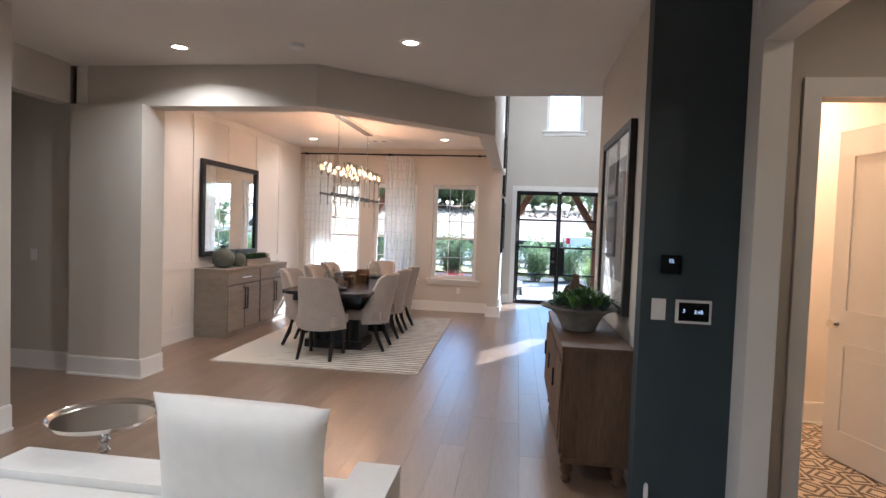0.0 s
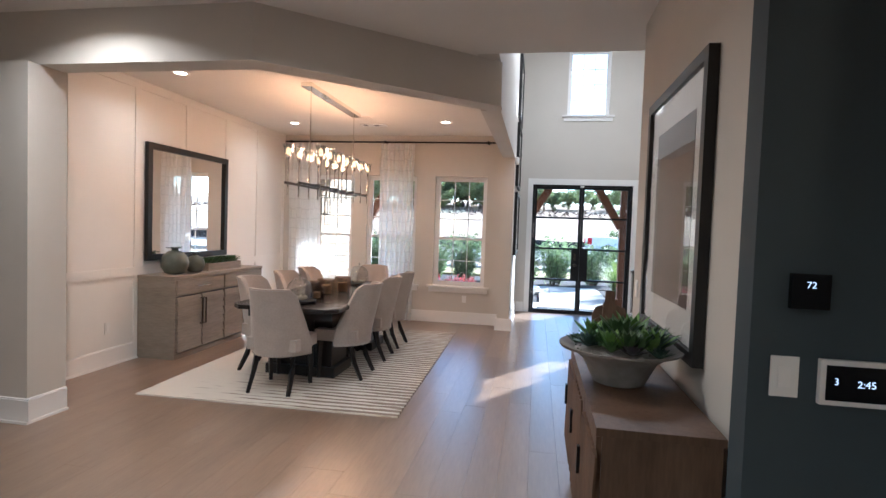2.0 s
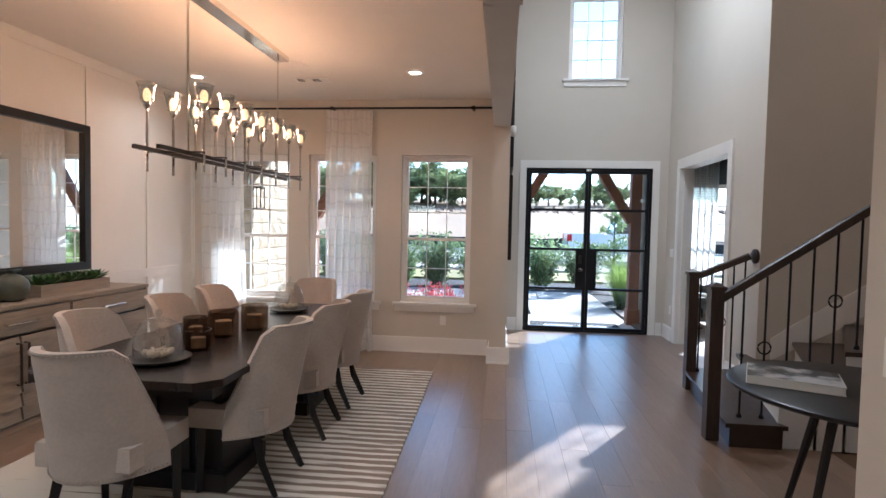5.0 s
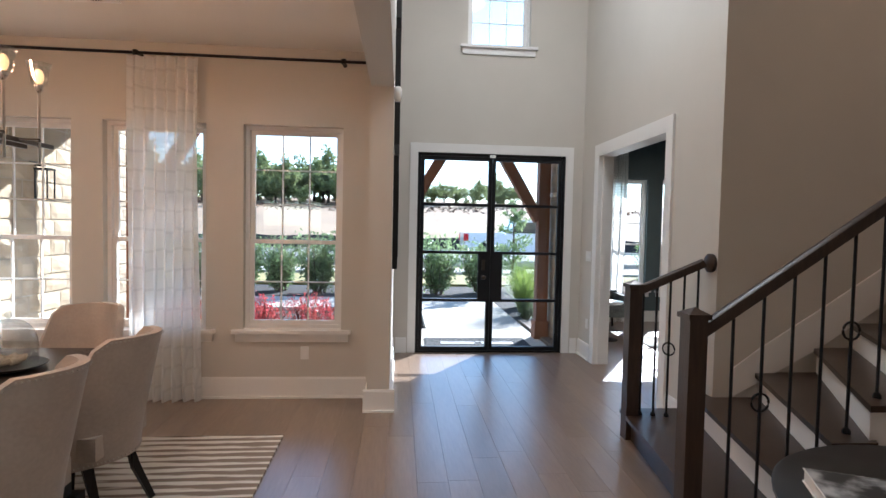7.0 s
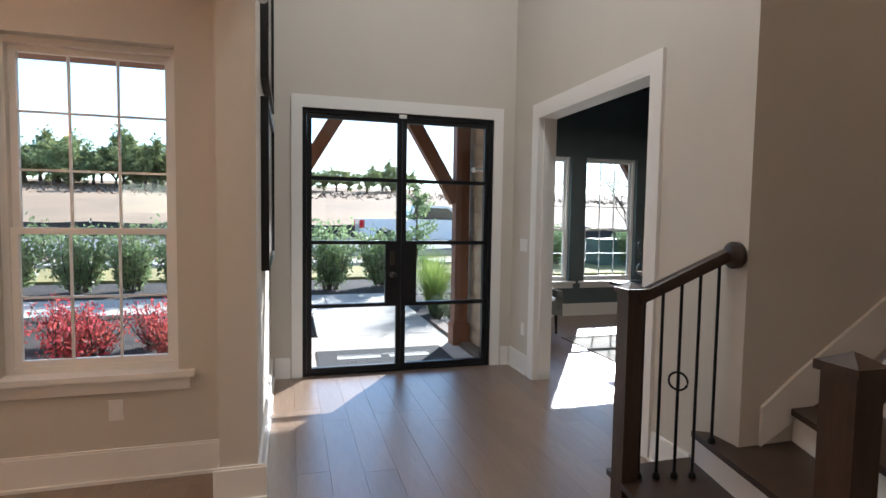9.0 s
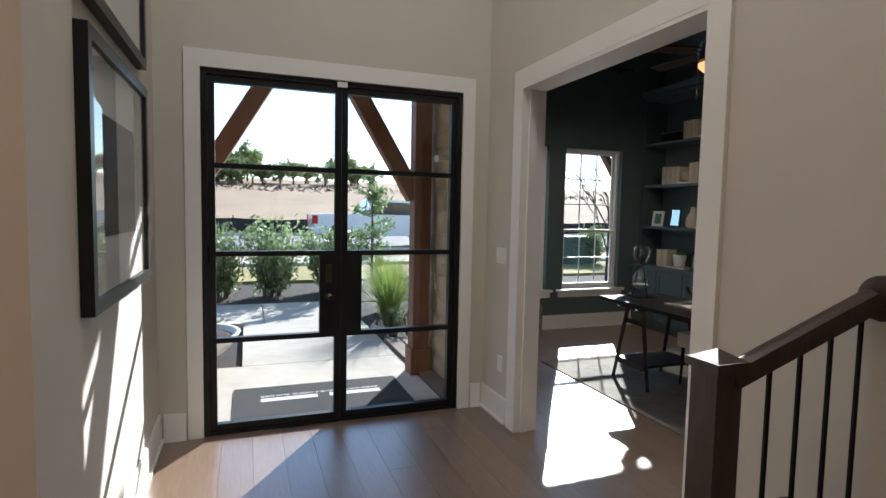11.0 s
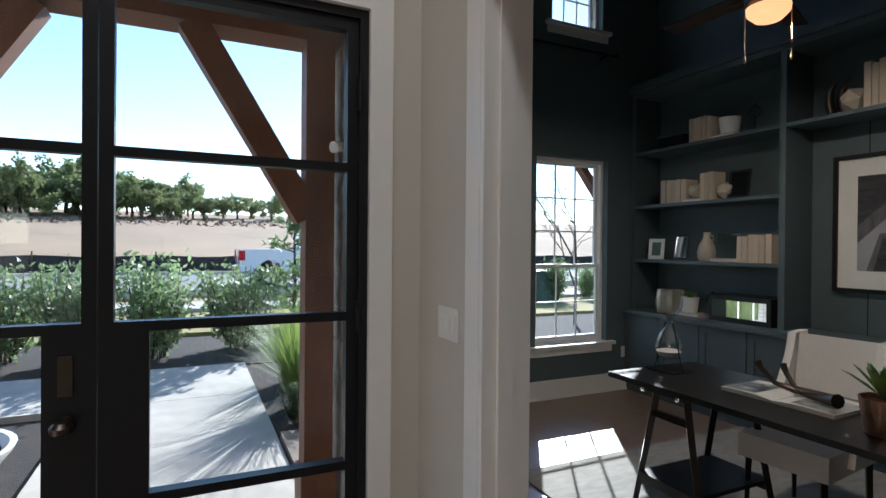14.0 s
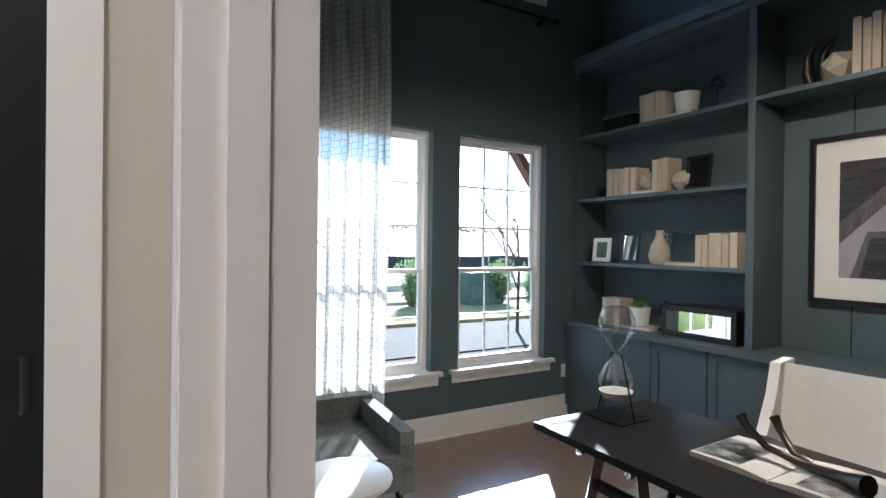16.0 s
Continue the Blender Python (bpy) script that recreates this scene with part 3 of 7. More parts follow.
def sash_window(name, x0, x1, z0, z1, y, depth, rows=(3, 2), cols=3, sill=True, label="white double-hung window with slim grilles", mid=None):
    """A double-hung window in an opening: frame, two sashes, grilles, panes, stool and apron."""
    w = tagged(new(name), label, "", "", "structure")
    w.matrix_basis = pose(0, 0, 0)
    zm = mid if mid is not None else (z0 + (z1 - z0) * rows[1] / sum(rows) if rows[1] else z0)
    bm = bmesh.new()
    f = 0.035
    ya, yb = y + depth * 0.45, y + depth * 0.95
    box(bm, x0, x0 + f, ya, yb, z0, z1)
    box(bm, x1 - f, x1, ya, yb, z0, z1)
    box(bm, x0 + f, x1 - f, ya, yb, z1 - f, z1)
    box(bm, x0 + f, x1 - f, ya, yb, z0, z0 + f)
    part("window_frame", bm, "trim", w, bevel=0.003)
    spans = [(zm, z1 - f, rows[0], ya + 0.045, "upper_sash")]
    if rows[1]:
        spans.append((z0 + f, zm + 0.035, rows[1], ya + 0.015, "lower_sash"))
    for s0, s1, n, ys, nm in spans:
        bm = bmesh.new()
        k = 0.035
        a, b = x0 + f, x1 - f
        box(bm, a, a + k, ys, ys + 0.03, s0, s1)
        box(bm, b - k, b, ys, ys + 0.03, s0, s1)
        box(bm, a + k, b - k, ys, ys + 0.03, s1 - k, s1)
        box(bm, a + k, b - k, ys, ys + 0.03, s0, s0 + k)
        sash = part(nm, bm, "trim", w, bevel=0.003)
        bm = bmesh.new()
        box(bm, a + k - 0.004, b - k + 0.004, ys + 0.012, ys + 0.016, s0 + k - 0.004, s1 - k + 0.004)
        pane = part("pane", bm, "glass", sash, "clear glass")
        pane.visible_shadow = False
        for i in range(1, cols):
            x = a + k + (b - a - 2 * k) * i / cols
            pbox("grille", "trim", sash, x - 0.006, x + 0.006, ys + 0.006, ys + 0.022, s0 + k, s1 - k, 0)
        for i in range(1, n):
            z = s0 + k + (s1 - s0 - 2 * k) * i / n
            pbox("grille", "trim", sash, a + k, b - k, ys + 0.004, ys + 0.024, z - 0.006, z + 0.006, 0)
    if sill:
        pbox("window_sill", "trim", w, x0 - 0.085, x1 + 0.085, y - 0.055, ya - 0.002, z0 - 0.03, z0 + 0.002, 0.005)
        pbox("apron", "trim", w, x0 - 0.06, x1 + 0.06, y - 0.02, y - 0.001, z0 - 0.105, z0 - 0.03, 0.004)
    return w


for i, (a, b) in enumerate(WIN):
    sash_window("window_%d" % (i + 1), a, b, WZ0 + 0.03, WZ1, DIN_Y, 0.16, (3, 2), 3, mid=1.36)
for i, (a, b) in enumerate(OWIN):
    sash_window("window_%d" % (i + 4), a, b, 0.53, 2.42, OFF_Y, 0.16, (3, 2), 3, mid=1.30)
sash_window("window_6", 1.025, 1.795, 3.735, 4.97, DOOR_Y, 0.15, (4, 0), 3, label="small high white fixed window with grilles")
sash_window("window_7", 3.62, 4.34, 3.74, 5.0, OFF_Y, 0.16, (4, 0), 3, label="small high white fixed window")
sash_window("window_8", 4.86, 5.50, 3.74, 5.0, OFF_Y, 0.16, (4, 0), 3, label="small high white fixed window")

# entry door: a pair of black steel and glass leaves
entry = tagged(new("door_1"), "closed pair of black steel entry doors with glass panes", "", "", "structure")
bm = bmesh.new()
Y0, Y1 = DOOR_Y + 0.0, DOOR_Y + 0.11
box(bm, 0.456, 0.492, Y0, Y1, 0.0, 2.438)
box(bm, 2.240, 2.275, Y0, Y1, 0.0, 2.438)
box(bm, 0.492, 2.240, Y0, Y1, 2.404, 2.438)
box(bm, 0.492, 2.240, Y0, Y1 + 0.05, 0.0, 0.022)
part("door_frame", bm, "steel_door", entry, bevel=0.004)
for side, (a, b) in enumerate(((0.494, 1.364), (1.368, 2.238))):
    leaf = part("door_leaf", bmesh.new(), "steel_door", entry)
    bm = bmesh.new()
    ya, yb = DOOR_Y + 0.015, DOOR_Y + 0.065
    k = 0.043
    rails = (0.024, 0.645, 1.233, 1.818, 2.402)
    box(bm, a, a + k, ya, yb, 0.024, 2.402)
    box(bm, b - k, b, ya, yb, 0.024, 2.402)
    for i, z in enumerate(rails):
        h = 0.045 if i in (0, 4) else 0.034
        z0 = z if i == 0 else z - h if i == 4 else z - h / 2
        box(bm, a + k, b - k, ya, yb, z0, z0 + h)
    if side == 0:
        box(bm, b - k - 0.105, b - k, ya, yb, 0.662, 1.216)
    else:
        box(bm, a + k, a + k + 0.105, ya, yb, 0.662, 1.216)
    leaf.data = finish(bm, "door_leaf", "steel_door", 0.004)
    for i, (z0, z1) in enumerate(zip(rails, rails[1:])):
        bm = bmesh.new()
        box(bm, a + k - 0.01, b - k + 0.01, ya + 0.022, ya + 0.028, z0 + 0.01, z1 - 0.01)
        p = part("pane", bm, "glass", leaf, "clear glass")
        p.visible_shadow = False
    for z in (0.30, 1.23, 2.10):
        bm = bmesh.new()
        x = a - 0.006 if side == 0 else b + 0.006
        tube(bm, [(x, ya - 0.008, z - 0.06), (x, ya - 0.008, z + 0.06)], 0.013, 10)
        part("hinge", bm, "steel_door", leaf, smooth=True)
bm = bmesh.new()
hx = 1.28
box(bm, hx - 0.02, hx + 0.02, DOOR_Y + 0.006, DOOR_Y + 0.015, 1.02, 1.15)
part("lock_plate", bm, "bronze", entry, bevel=0.004)
bm = bmesh.new()
tube(bm, [(hx, DOOR_Y + 0.012, 0.93), (hx, DOOR_Y - 0.045, 0.93)], [0.03, 0.012], 14)
lathe(bm, [(0.012, 0.0), (0.03, 0.012), (0.032, 0.03), (0.02, 0.045)], (hx, DOOR_Y - 0.05, 0.91), 16)
part("door_knob", bm, "bronze", entry, smooth=True)
pbox("door_sensor", "plastic", entry, 1.33, 1.40, DOOR_Y - 0.014, DOOR_Y + 0.0, 2.395, 2.43, 0.003)

# stairs
bm = bmesh.new()
NOSE = [((1.80, 7.40), (2.02, 8.80)), ((2.12, 7.40), (2.455, 8.86)), ((2.36, 7.40), (2.84, 8.62)), ((2.55, 7.40), (3.28, 8.62))]
NOSE += [((2.82 + 0.27 * i, 7.40), (3.55 + 0.27 * i, 8.62)) for i in range(10)]
stairs = tagged(new("stairs"), "stair flight with dark oak treads and white risers", "", "", "structure")
for k, ((ax, ay), (bx, by)) in enumerate(NOSE[:-1]):
    (cx, cy), (dx, dy) = NOSE[k + 1]
    z = 0.18 * (k + 1)
    bm = bmesh.new()
    shift = 0.03
    quad = [(ax - shift, ay - 0.03), (cx + 0.02, cy - 0.03), (dx + 0.02, min(dy, 8.62 if dx > FOY_R else 8.86)), (bx - shift, by)]
    if k == 0:
        quad = [(1.74, 7.34), (2.16, 7.34), (2.12, 7.42), (2.475, 8.60), (2.475, 8.92), (1.95, 8.92)]
    prism(bm, quad, z - 0.032, z)
    part("tread", bm, "tread", stairs, bevel=0.006)
    bm = bmesh.new()
    if k == 0:
        prism(bm, [(1.78, 7.37), (2.14, 7.37), (2.14, 7.42), (2.474, 8.60), (2.474, 8.90), (1.99, 8.90)], 0.0, z - 0.034)
    else:
        prism(bm, [(ax, ay), (cx + 0.02, cy), (dx + 0.02, 8.62 if dx > FOY_R + 0.02 else by), (bx, by)], 0.0, z - 0.034)
    part("riser", bm, "trim" if k else "tread", stairs)
bm = bmesh.new()
vs = []
for x, z in ((2.62, 0.36), (3.28, 0.72), (5.9, 2.45), (5.9, 2.72), (3.28, 1.0), (2.84, 0.72), (2.62, 0.56)):
    vs.append((x, z))
lo = [bm.verts.new((x, 8.600, z)) for x, z in vs]
hi = [bm.verts.new((x, 8.618, z)) for x, z in vs]
bm.faces.new(lo)
bm.faces.new(hi[::-1])
for i in range(7):
    bm.faces.new((lo[i], lo[(i + 1) % 7], hi[(i + 1) % 7], hi[i]))
structure("trim_stair_skirt", bm, "trim", "white sloping stair skirt board")


def ringed_baluster(bm, x, y, z0, z1, ring=None, facing="x"):
    tube(bm, [(x, y, z0), (x, y, z1)], 0.008, 6)
    lathe(bm, [(0.019, 0.0), (0.019, 0.016), (0.010, 0.03)], (x, y, z0), 8)
    if ring:
        n, r = 18, 0.045
        pts = []
        for k in range(n + 1):
            a = 2 * math.pi * k / n
            dx, dy = (r * math.cos(a), 0) if facing == "x" else (0.6 * r * math.cos(a), -0.8 * r * math.cos(a))
            pts.append((x + dx, y + dy, ring + r * math.sin(a)))
        tube(bm, pts, 0.006, 6, False)


def newel(parent, x, y, z0, z1, w=0.092):
    bm = bmesh.new()
    h = w / 2
    box(bm, x - h, x + h, y - h, y + h, z0, z1 - 0.055)
    box(bm, x - h - 0.012, x + h + 0.012, y - h - 0.012, y + h + 0.012, z1 - 0.055, z1 - 0.03)
    top = [bm.verts.new((x + sx * (h + 0.008), y + sy * (h + 0.008), z1 - 0.03)) for sx, sy in ((-1, -1), (1, -1), (1, 1), (-1, 1))]
    tip = bm.verts.new((x, y, z1))
    bm.faces.new(top[::-1])
    for i in range(4):
        bm.faces.new((top[i], top[(i + 1) % 4], tip))
    part("newel_post", bm, "newel", parent, bevel=0.003)


def handrail(parent, a, b):
    bm = bmesh.new()
    a, b = Vector(a), Vector(b)
    d = (b - a).normalized()
    side = d.cross(Vector((0, 0, 1))).normalized()
    up = side.cross(d).normalized()
    prof = [(-0.030, -0.030), (0.030, -0.030), (0.033, -0.008), (0.027, 0.022), (0.012, 0.032), (-0.012, 0.032), (-0.027, 0.022), (-0.033, -0.008)]
    r0 = [bm.verts.new(a + side * u + up * v) for u, v in prof]
    r1 = [bm.verts.new(b + side * u + up * v) for u, v in prof]
    for k in range(8):
        bm.faces.new((r0[k], r0[(k + 1) % 8], r1[(k + 1) % 8], r1[k]))
    bm.faces.new(r0[::-1])
    bm.faces.new(r1)
    part("handrail", bm, "newel", parent, smooth=True)


N2 = (1.70, 7.51)
N1 = (1.975, 8.80)
rail_a = thing("stair_railing", (0, 0, 0), "dark oak stair handrail with black iron balusters", "stair railing")
newel(rail_a, *N2, 0.0, 1.17)
END_A = (4.60, 7.46, 3.03)
handrail(rail_a, (N2[0] + 0.04, N2[1], 1.055), END_A)
for i in range(13):
    x = 1.89 + 0.155 * i
    zt = 1.055 + (x - 1.75) * (END_A[2] - 1.055) / (END_A[0] - 1.75) - 0.035
    step = sum(1 for n in NOSE if n[0][0] < x)
    bm = bmesh.new()
    ringed_baluster(bm, x, 7.49, 0.18 * max(step, 1), zt, 0.18 * max(step, 1) + 0.52 if i % 3 == 1 else None)
    part("baluster", bm, "iron", rail_a, smooth=True)
rail_b = thing("stair_railing", (0, 0, 0), "short dark oak handrail ending in a wall rosette", "stair railing")
newel(rail_b, *N1, 0.0, 1.18)
ROS = (2.45, 8.69, 1.318)
handrail(rail_b, (N1[0] + 0.02, N1[1] - 0.02, 1.10), (ROS[0] - 0.01, ROS[1] + 0.005, ROS[2]))
bm = bmesh.new()
tube(bm, [(2.498, 8.69, 1.318), (2.475, 8.69, 1.318), (2.46, 8.69, 1.318)], [0.068, 0.068, 0.045], 20)
part("wall_rosette", bm, "newel", rail_b, smooth=True)
for i in range(5):
    s = (i + 0.75) / 5.2
    x, y = N1[0] + (ROS[0] - N1[0]) * s, N1[1] + (ROS[1] - N1[1]) * s
    bm = bmesh.new()
    z0 = 0.36 if i == 4 else 0.18
    ringed_baluster(bm, x, y, z0, 1.10 + 0.218 * s - 0.03, z0 + 0.50 if i == 2 else None, "d")
    part("baluster", bm, "iron", rail_b, smooth=True)


# ---- outside ----
def terrain(x, y):
    """Ground height: level by the house, a slight rise to the street, a rising field beyond."""
    z = -0.16 + 0.018 * max(0.0, min(y - 16.5, 9.0))
    z += 0.055 * max(0.0, min(y - 37.5, 5.0))
    if y > 42.5:
        z += 0.083 * (y - 42.5) + 0.4 * noise.noise((x * 0.03, y * 0.03, 0.0))
    return min(z, 8.0)


bm = bmesh.new()
xs = [-900, -400, -200, -120] + list(range(-90, 91, 6)) + [120, 200, 400, 900]
ys = [-900, -300, -60, -10, 9.9, 12, 14, 17, 20, 23, 25.5, 31, 37.5] + list(range(40, 140, 5)) + [160, 220, 400, 900, 2000]
grid = [[bm.verts.new((x, y, terrain(x, y) if y > 9.9 else -0.30)) for x in xs] for y in ys]
for a, b in zip(grid, grid[1:]):
    for i in range(len(xs) - 1):
        bm.faces.new((a[i], a[i + 1], b[i + 1], b[i]))
structure("ground", bm, "dirt", "tan graded earth rising to a distant ridge")
bm = bmesh.new()
box(bm, -80, 80, 17.0, 19.6, -0.4, -0.08)
structure("ground_bed", bm, "soil", "dark mulch planting bed")
bm = bmesh.new()
box(bm, -80, 80, 26.5, 37.3, -0.7, 0.06)
structure("road", bm, "asphalt", "pale grey street")
for k, (y0, y1) in enumerate(((26.2, 26.5), (37.3, 37.6))):
    bm = bmesh.new()
    box(bm, -80, 80, y0, y1, -0.7, 0.19)
    structure("kerb_%d" % (k + 1), bm, "concrete", "concrete kerb", 0.03)
bm = bmesh.new()
box(bm, -80, 80, 22.6, 24.2, -0.6, 0.06)
structure("pavement_street", bm, "concrete", "pale concrete pavement")
bm = bmesh.new()
box(bm, -80, 80, 19.6, 22.6, -0.55, -0.02)
structure("ground_lawn", bm, "grass", "dry yellow-green lawn strip")

porch = tagged(new("pavement_porch"), "pale broom-finished concrete porch and path", "", "", "structure")
for x0, x1, y0, y1 in ((-3.6, 2.28, 9.96, 11.66), (0.02, 2.28, 11.67, 13.30), (0.68, 2.28, 13.31, 15.40), (-9.0, 0.95, 15.41, 16.95), (0.96, 2.28, 15.41, 16.95), (-9.0, -3.61, 13.8, 15.4)):
    pbox("slab", "concrete", porch, x0, x1, y0, y1, -0.30, -0.05, 0.006)
bm = bmesh.new()
box(bm, -3.6, 0.67, 11.68, 15.40, -0.30, -0.11)
box(bm, 2.29, 9.0, 13.97, 17.0, -0.30, -0.10)
structure("ground_mulch", bm, "soil", "dark mulch and gravel bed")

# porch posts, beams, braces, soffit
for k, (x, y) in enumerate(((0.25, 12.70), (2.315, 12.64), (-2.95, 11.80))):
    post = thing("porch_post", (x, y, -0.05), "square stained cedar porch post with a base block", "post", "porch posts")
    pbox("shaft", "cedar", post, -0.082, 0.082, -0.082, 0.082, 0.24, 2.808 if k == 2 else 2.738, 0.008)
    pbox("base_block", "cedar", post, -0.102, 0.102, -0.102, 0.102, 0.0, 0.26, 0.01)
    for s in ((1,) if k == 0 else (-1,) if k == 1 else (1,)):
        bm = bmesh.new()
        box(bm, -0.075, 0.075, -0.07, 0.07, 0.0, 1.20, pose(s * 0.06, 0, 1.72, 0, s * 31, 0))
        part("brace", bm, "cedar", post, bevel=0.006)
bm = bmesh.new()
box(bm, 0.0, 2.44, 12.57, 12.80, 2.69, 2.93)
box(bm, 0.02, 0.22, 11.66, 12.57, 2.69, 2.93)
structure("beam_porch", bm, "cedar_h", "stained cedar porch beam", 0.008)
bm = bmesh.new()
box(bm, -3.7, 0.0, 11.70, 11.92, 2.76, 2.84)
structure("beam_porch_side", bm, "cedar_h", "stained cedar porch beam", 0.008)
bm = bmesh.new()
box(bm, 0.0, 2.47, 11.65, 13.2, 2.93, 3.02)
box(bm, -3.9, 0.0, 9.94, 12.2, 2.842, 3.02)
structure("ceiling_porch", bm, "soffit", "tan porch soffit")
bm = bmesh.new()
box(bm, 2.9, 6.2, 13.965, 14.55, 2.62, 2.74)
structure("roof_awning", bm, "cedar_h", "cedar awning over the office windows", 0.006)
for x in (3.25, 5.72):
    br = thing("awning_bracket", (x, 13.965, 2.62), "stained cedar awning bracket", "bracket", "awning brackets")
    bm = bmesh.new()
    box(bm, -0.05, 0.05, 0.0, 0.08, -0.75, -0.003)
    box(bm, -0.05, 0.05, -0.04, 0.04, 0.0, 0.74, pose(0, 0.06, -0.62, -40, 0, 0))
    part("bracket_arm", bm, "cedar", br, bevel=0.005)

# stone faces: pieces follow at the end of the file
bm = bmesh.new()
box(bm, -4.0, -3.62, 9.945, 13.2, -0.3, 3.0)
structure("wall_stone_core", bm, "mortar", "mortar bed of the stone wing wall")

cam_box = thing("security_camera", (2.43, 12.2, 2.02), "small white wall-mounted security camera", "security camera")
bm = bmesh.new()
tube(bm, [(0, 0, 0), (-0.06, -0.04, 0.0), (-0.15, -0.10, -0.02)], [0.03, 0.022, 0.03], 10)
part("housing", bm, "plastic", cam_box, smooth=True)
lan = thing("wall_lantern", (-3.60, 11.0, 1.75), "black metal wall lantern with clear glass", "lantern")
bm = bmesh.new()
for sx in (-0.06, 0.06):
    for sy in (-0.06, 0.06):
        box(bm, 0.10 + sx - 0.006, 0.10 + sx + 0.006, sy - 0.006, sy + 0.006, 0.0, 0.30)
box(bm, 0.03, 0.17, -0.07, 0.07, 0.30, 0.32)
box(bm, 0.03, 0.17, -0.07, 0.07, -0.02, 0.0)
box(bm, -0.02, 0.10, -0.015, 0.015, 0.34, 0.36)
box(bm, -0.02, 0.0, -0.05, 0.05, 0.2, 0.45)
part("cage", bm, "iron", lan)

mat_ob = thing("doormat", (1.33, 12.19, -0.05), "charcoal ribbed doormat with white lettering", "doormat")
pbox("mat", "doormat", mat_ob, -0.71, 0.71, -0.36, 0.36, 0.0, 0.014, 0.004)
bm = bmesh.new()
box(bm, -0.50, -0.04, -0.02, 0.055, 0.0142, 0.0150)
box(bm, 0.06, 0.50, -0.02, 0.055, 0.0142, 0.0150)
part("logo_bar", bm, "ink", mat_ob, "white bar where a name stands")


def lettering(text, parent, at, size, mat, turn=(0, 0, 0), label=""):
    cu = bpy.data.curves.new("text", "FONT")
    cu.body, cu.size, cu.extrude, cu.align_x, cu.align_y = text, size, 0.0006, "CENTER", "CENTER"
    tmp = new("text", cu)
    me = bpy.data.meshes.new_from_object(tmp.evaluated_get(bpy.context.evaluated_depsgraph_get()))
    bpy.data.objects.remove(tmp)
    me.materials.clear()
    me.materials.append(M[mat])
    ob = new("lettering", me)
    ob.parent = parent
    ob.matrix_basis = pose(*at, *turn)
    if label:
        ob["label"] = label
    return ob


lettering("AMERICA'S LUXURY HOME BUILDER", mat_ob, (0.0, 0.105, 0.0152), 0.062, "ink", (0, 0, 180), "small white capitals")

# planter bowl with low greenery
pl = thing("planter_bowl", (0.14, 13.52, -0.05), "wide pale concrete planter bowl with trailing greenery", "planter")
bm = bmesh.new()
lathe(bm, [(0.16, 0.0), (0.24, 0.03), (0.40, 0.14), (0.52, 0.30), (0.53, 0.32), (0.49, 0.32), (0.44, 0.26)], sides=32)
part("bowl", bm, "porcelain", pl, smooth=True)
bm = bmesh.new()
lathe(bm, [(0.46, 0.27), (0.30, 0.31), (0.05, 0.33)], sides=20)
part("gravel", bm, "soil", pl)


def leaf_quad(bm, p, d, n, length, width):
    """A pointed leaf of two triangles pairs along d."""
    s = d.cross(n)
    if s.length < 1e-4:
        s = d.cross(Vector((1, 0, 0.3)))
    s.normalize()
    a = bm.verts.new(p)
    b = bm.verts.new(p + d * length * 0.5 + s * width * 0.5)
    c = bm.verts.new(p + d * length)
    e = bm.verts.new(p + d * length * 0.5 - s * width * 0.5)
    bm.faces.new((a, b, c, e))


def rand_dir(rng, up=0.0):
    v = Vector((rng.gauss(0, 1), rng.gauss(0, 1), rng.gauss(0, 1) + up))
    return v.normalized()


def shrub_mesh(rng, r, h, stems, leaves, leaf, width, spread=0.5, up=0.6):
    """Stems from the base, each with leaves along it: an uneven bush."""
    bl, bs = bmesh.new(), bmesh.new()
    for k in range(stems):
        a = rng.uniform(0, 2 * math.pi)
        lean = rng.uniform(0.05, spread)
        top = Vector((math.cos(a) * r * lean * 2, math.sin(a) * r * lean * 2, h * rng.uniform(0.6, 1.05)))
        base = Vector((math.cos(a) * r * 0.18, math.sin(a) * r * 0.18, 0.0))
        mid = base.lerp(top, 0.5) + Vector((rng.uniform(-1, 1), rng.uniform(-1, 1), 0)) * r * 0.15
        tube(bs, [base, mid, top], [0.008, 0.006, 0.003], 4, False)
        for j in range(leaves):
            t = rng.uniform(0.15, 1.0)
            p = base.lerp(mid, t * 2) if t < 0.5 else mid.lerp(top, t * 2 - 1)
            p = p + rand_dir(rng) * r * 0.16
            leaf_quad(bl, p, rand_dir(rng, up), rand_dir(rng), leaf * rng.uniform(0.7, 1.3), width * rng.uniform(0.7, 1.3))
    return bl, bs


rng = random.Random(5)
kinds = []
for v in range(3):
    s = thing("hedge_shrub", (0, 0, 0), "leafy grey-green evergreen shrub in the mulch bed", "shrub", "hedge shrubs")
    bl, bs = shrub_mesh(rng, 0.55, 1.0, 34, 75, 0.070, 0.034, 0.42)
    part("leaves", bl, "shrub", s)
    part("stems", bs, "bark", s)
    kinds.append(s)
spots = [(-10.5 + 0.98 * i + rng.uniform(-0.12, 0.12), 18.1 + rng.uniform(-0.3, 0.3)) for i in range(14)]
for i, (x, y) in enumerate(spots):
    m = Matrix.Translation((x, y, -0.08)) @ Matrix.Rotation(rng.uniform(0, 6.28), 4, "Z")
    size = rng.uniform(1.2, 1.4)
    if i < 3:
        kinds[i].matrix_basis = m @ Matrix.Scale(size, 4)
    else:
        copy_thing(kinds[i % 3], m @ Matrix.Scale(1.0, 4))
first = None
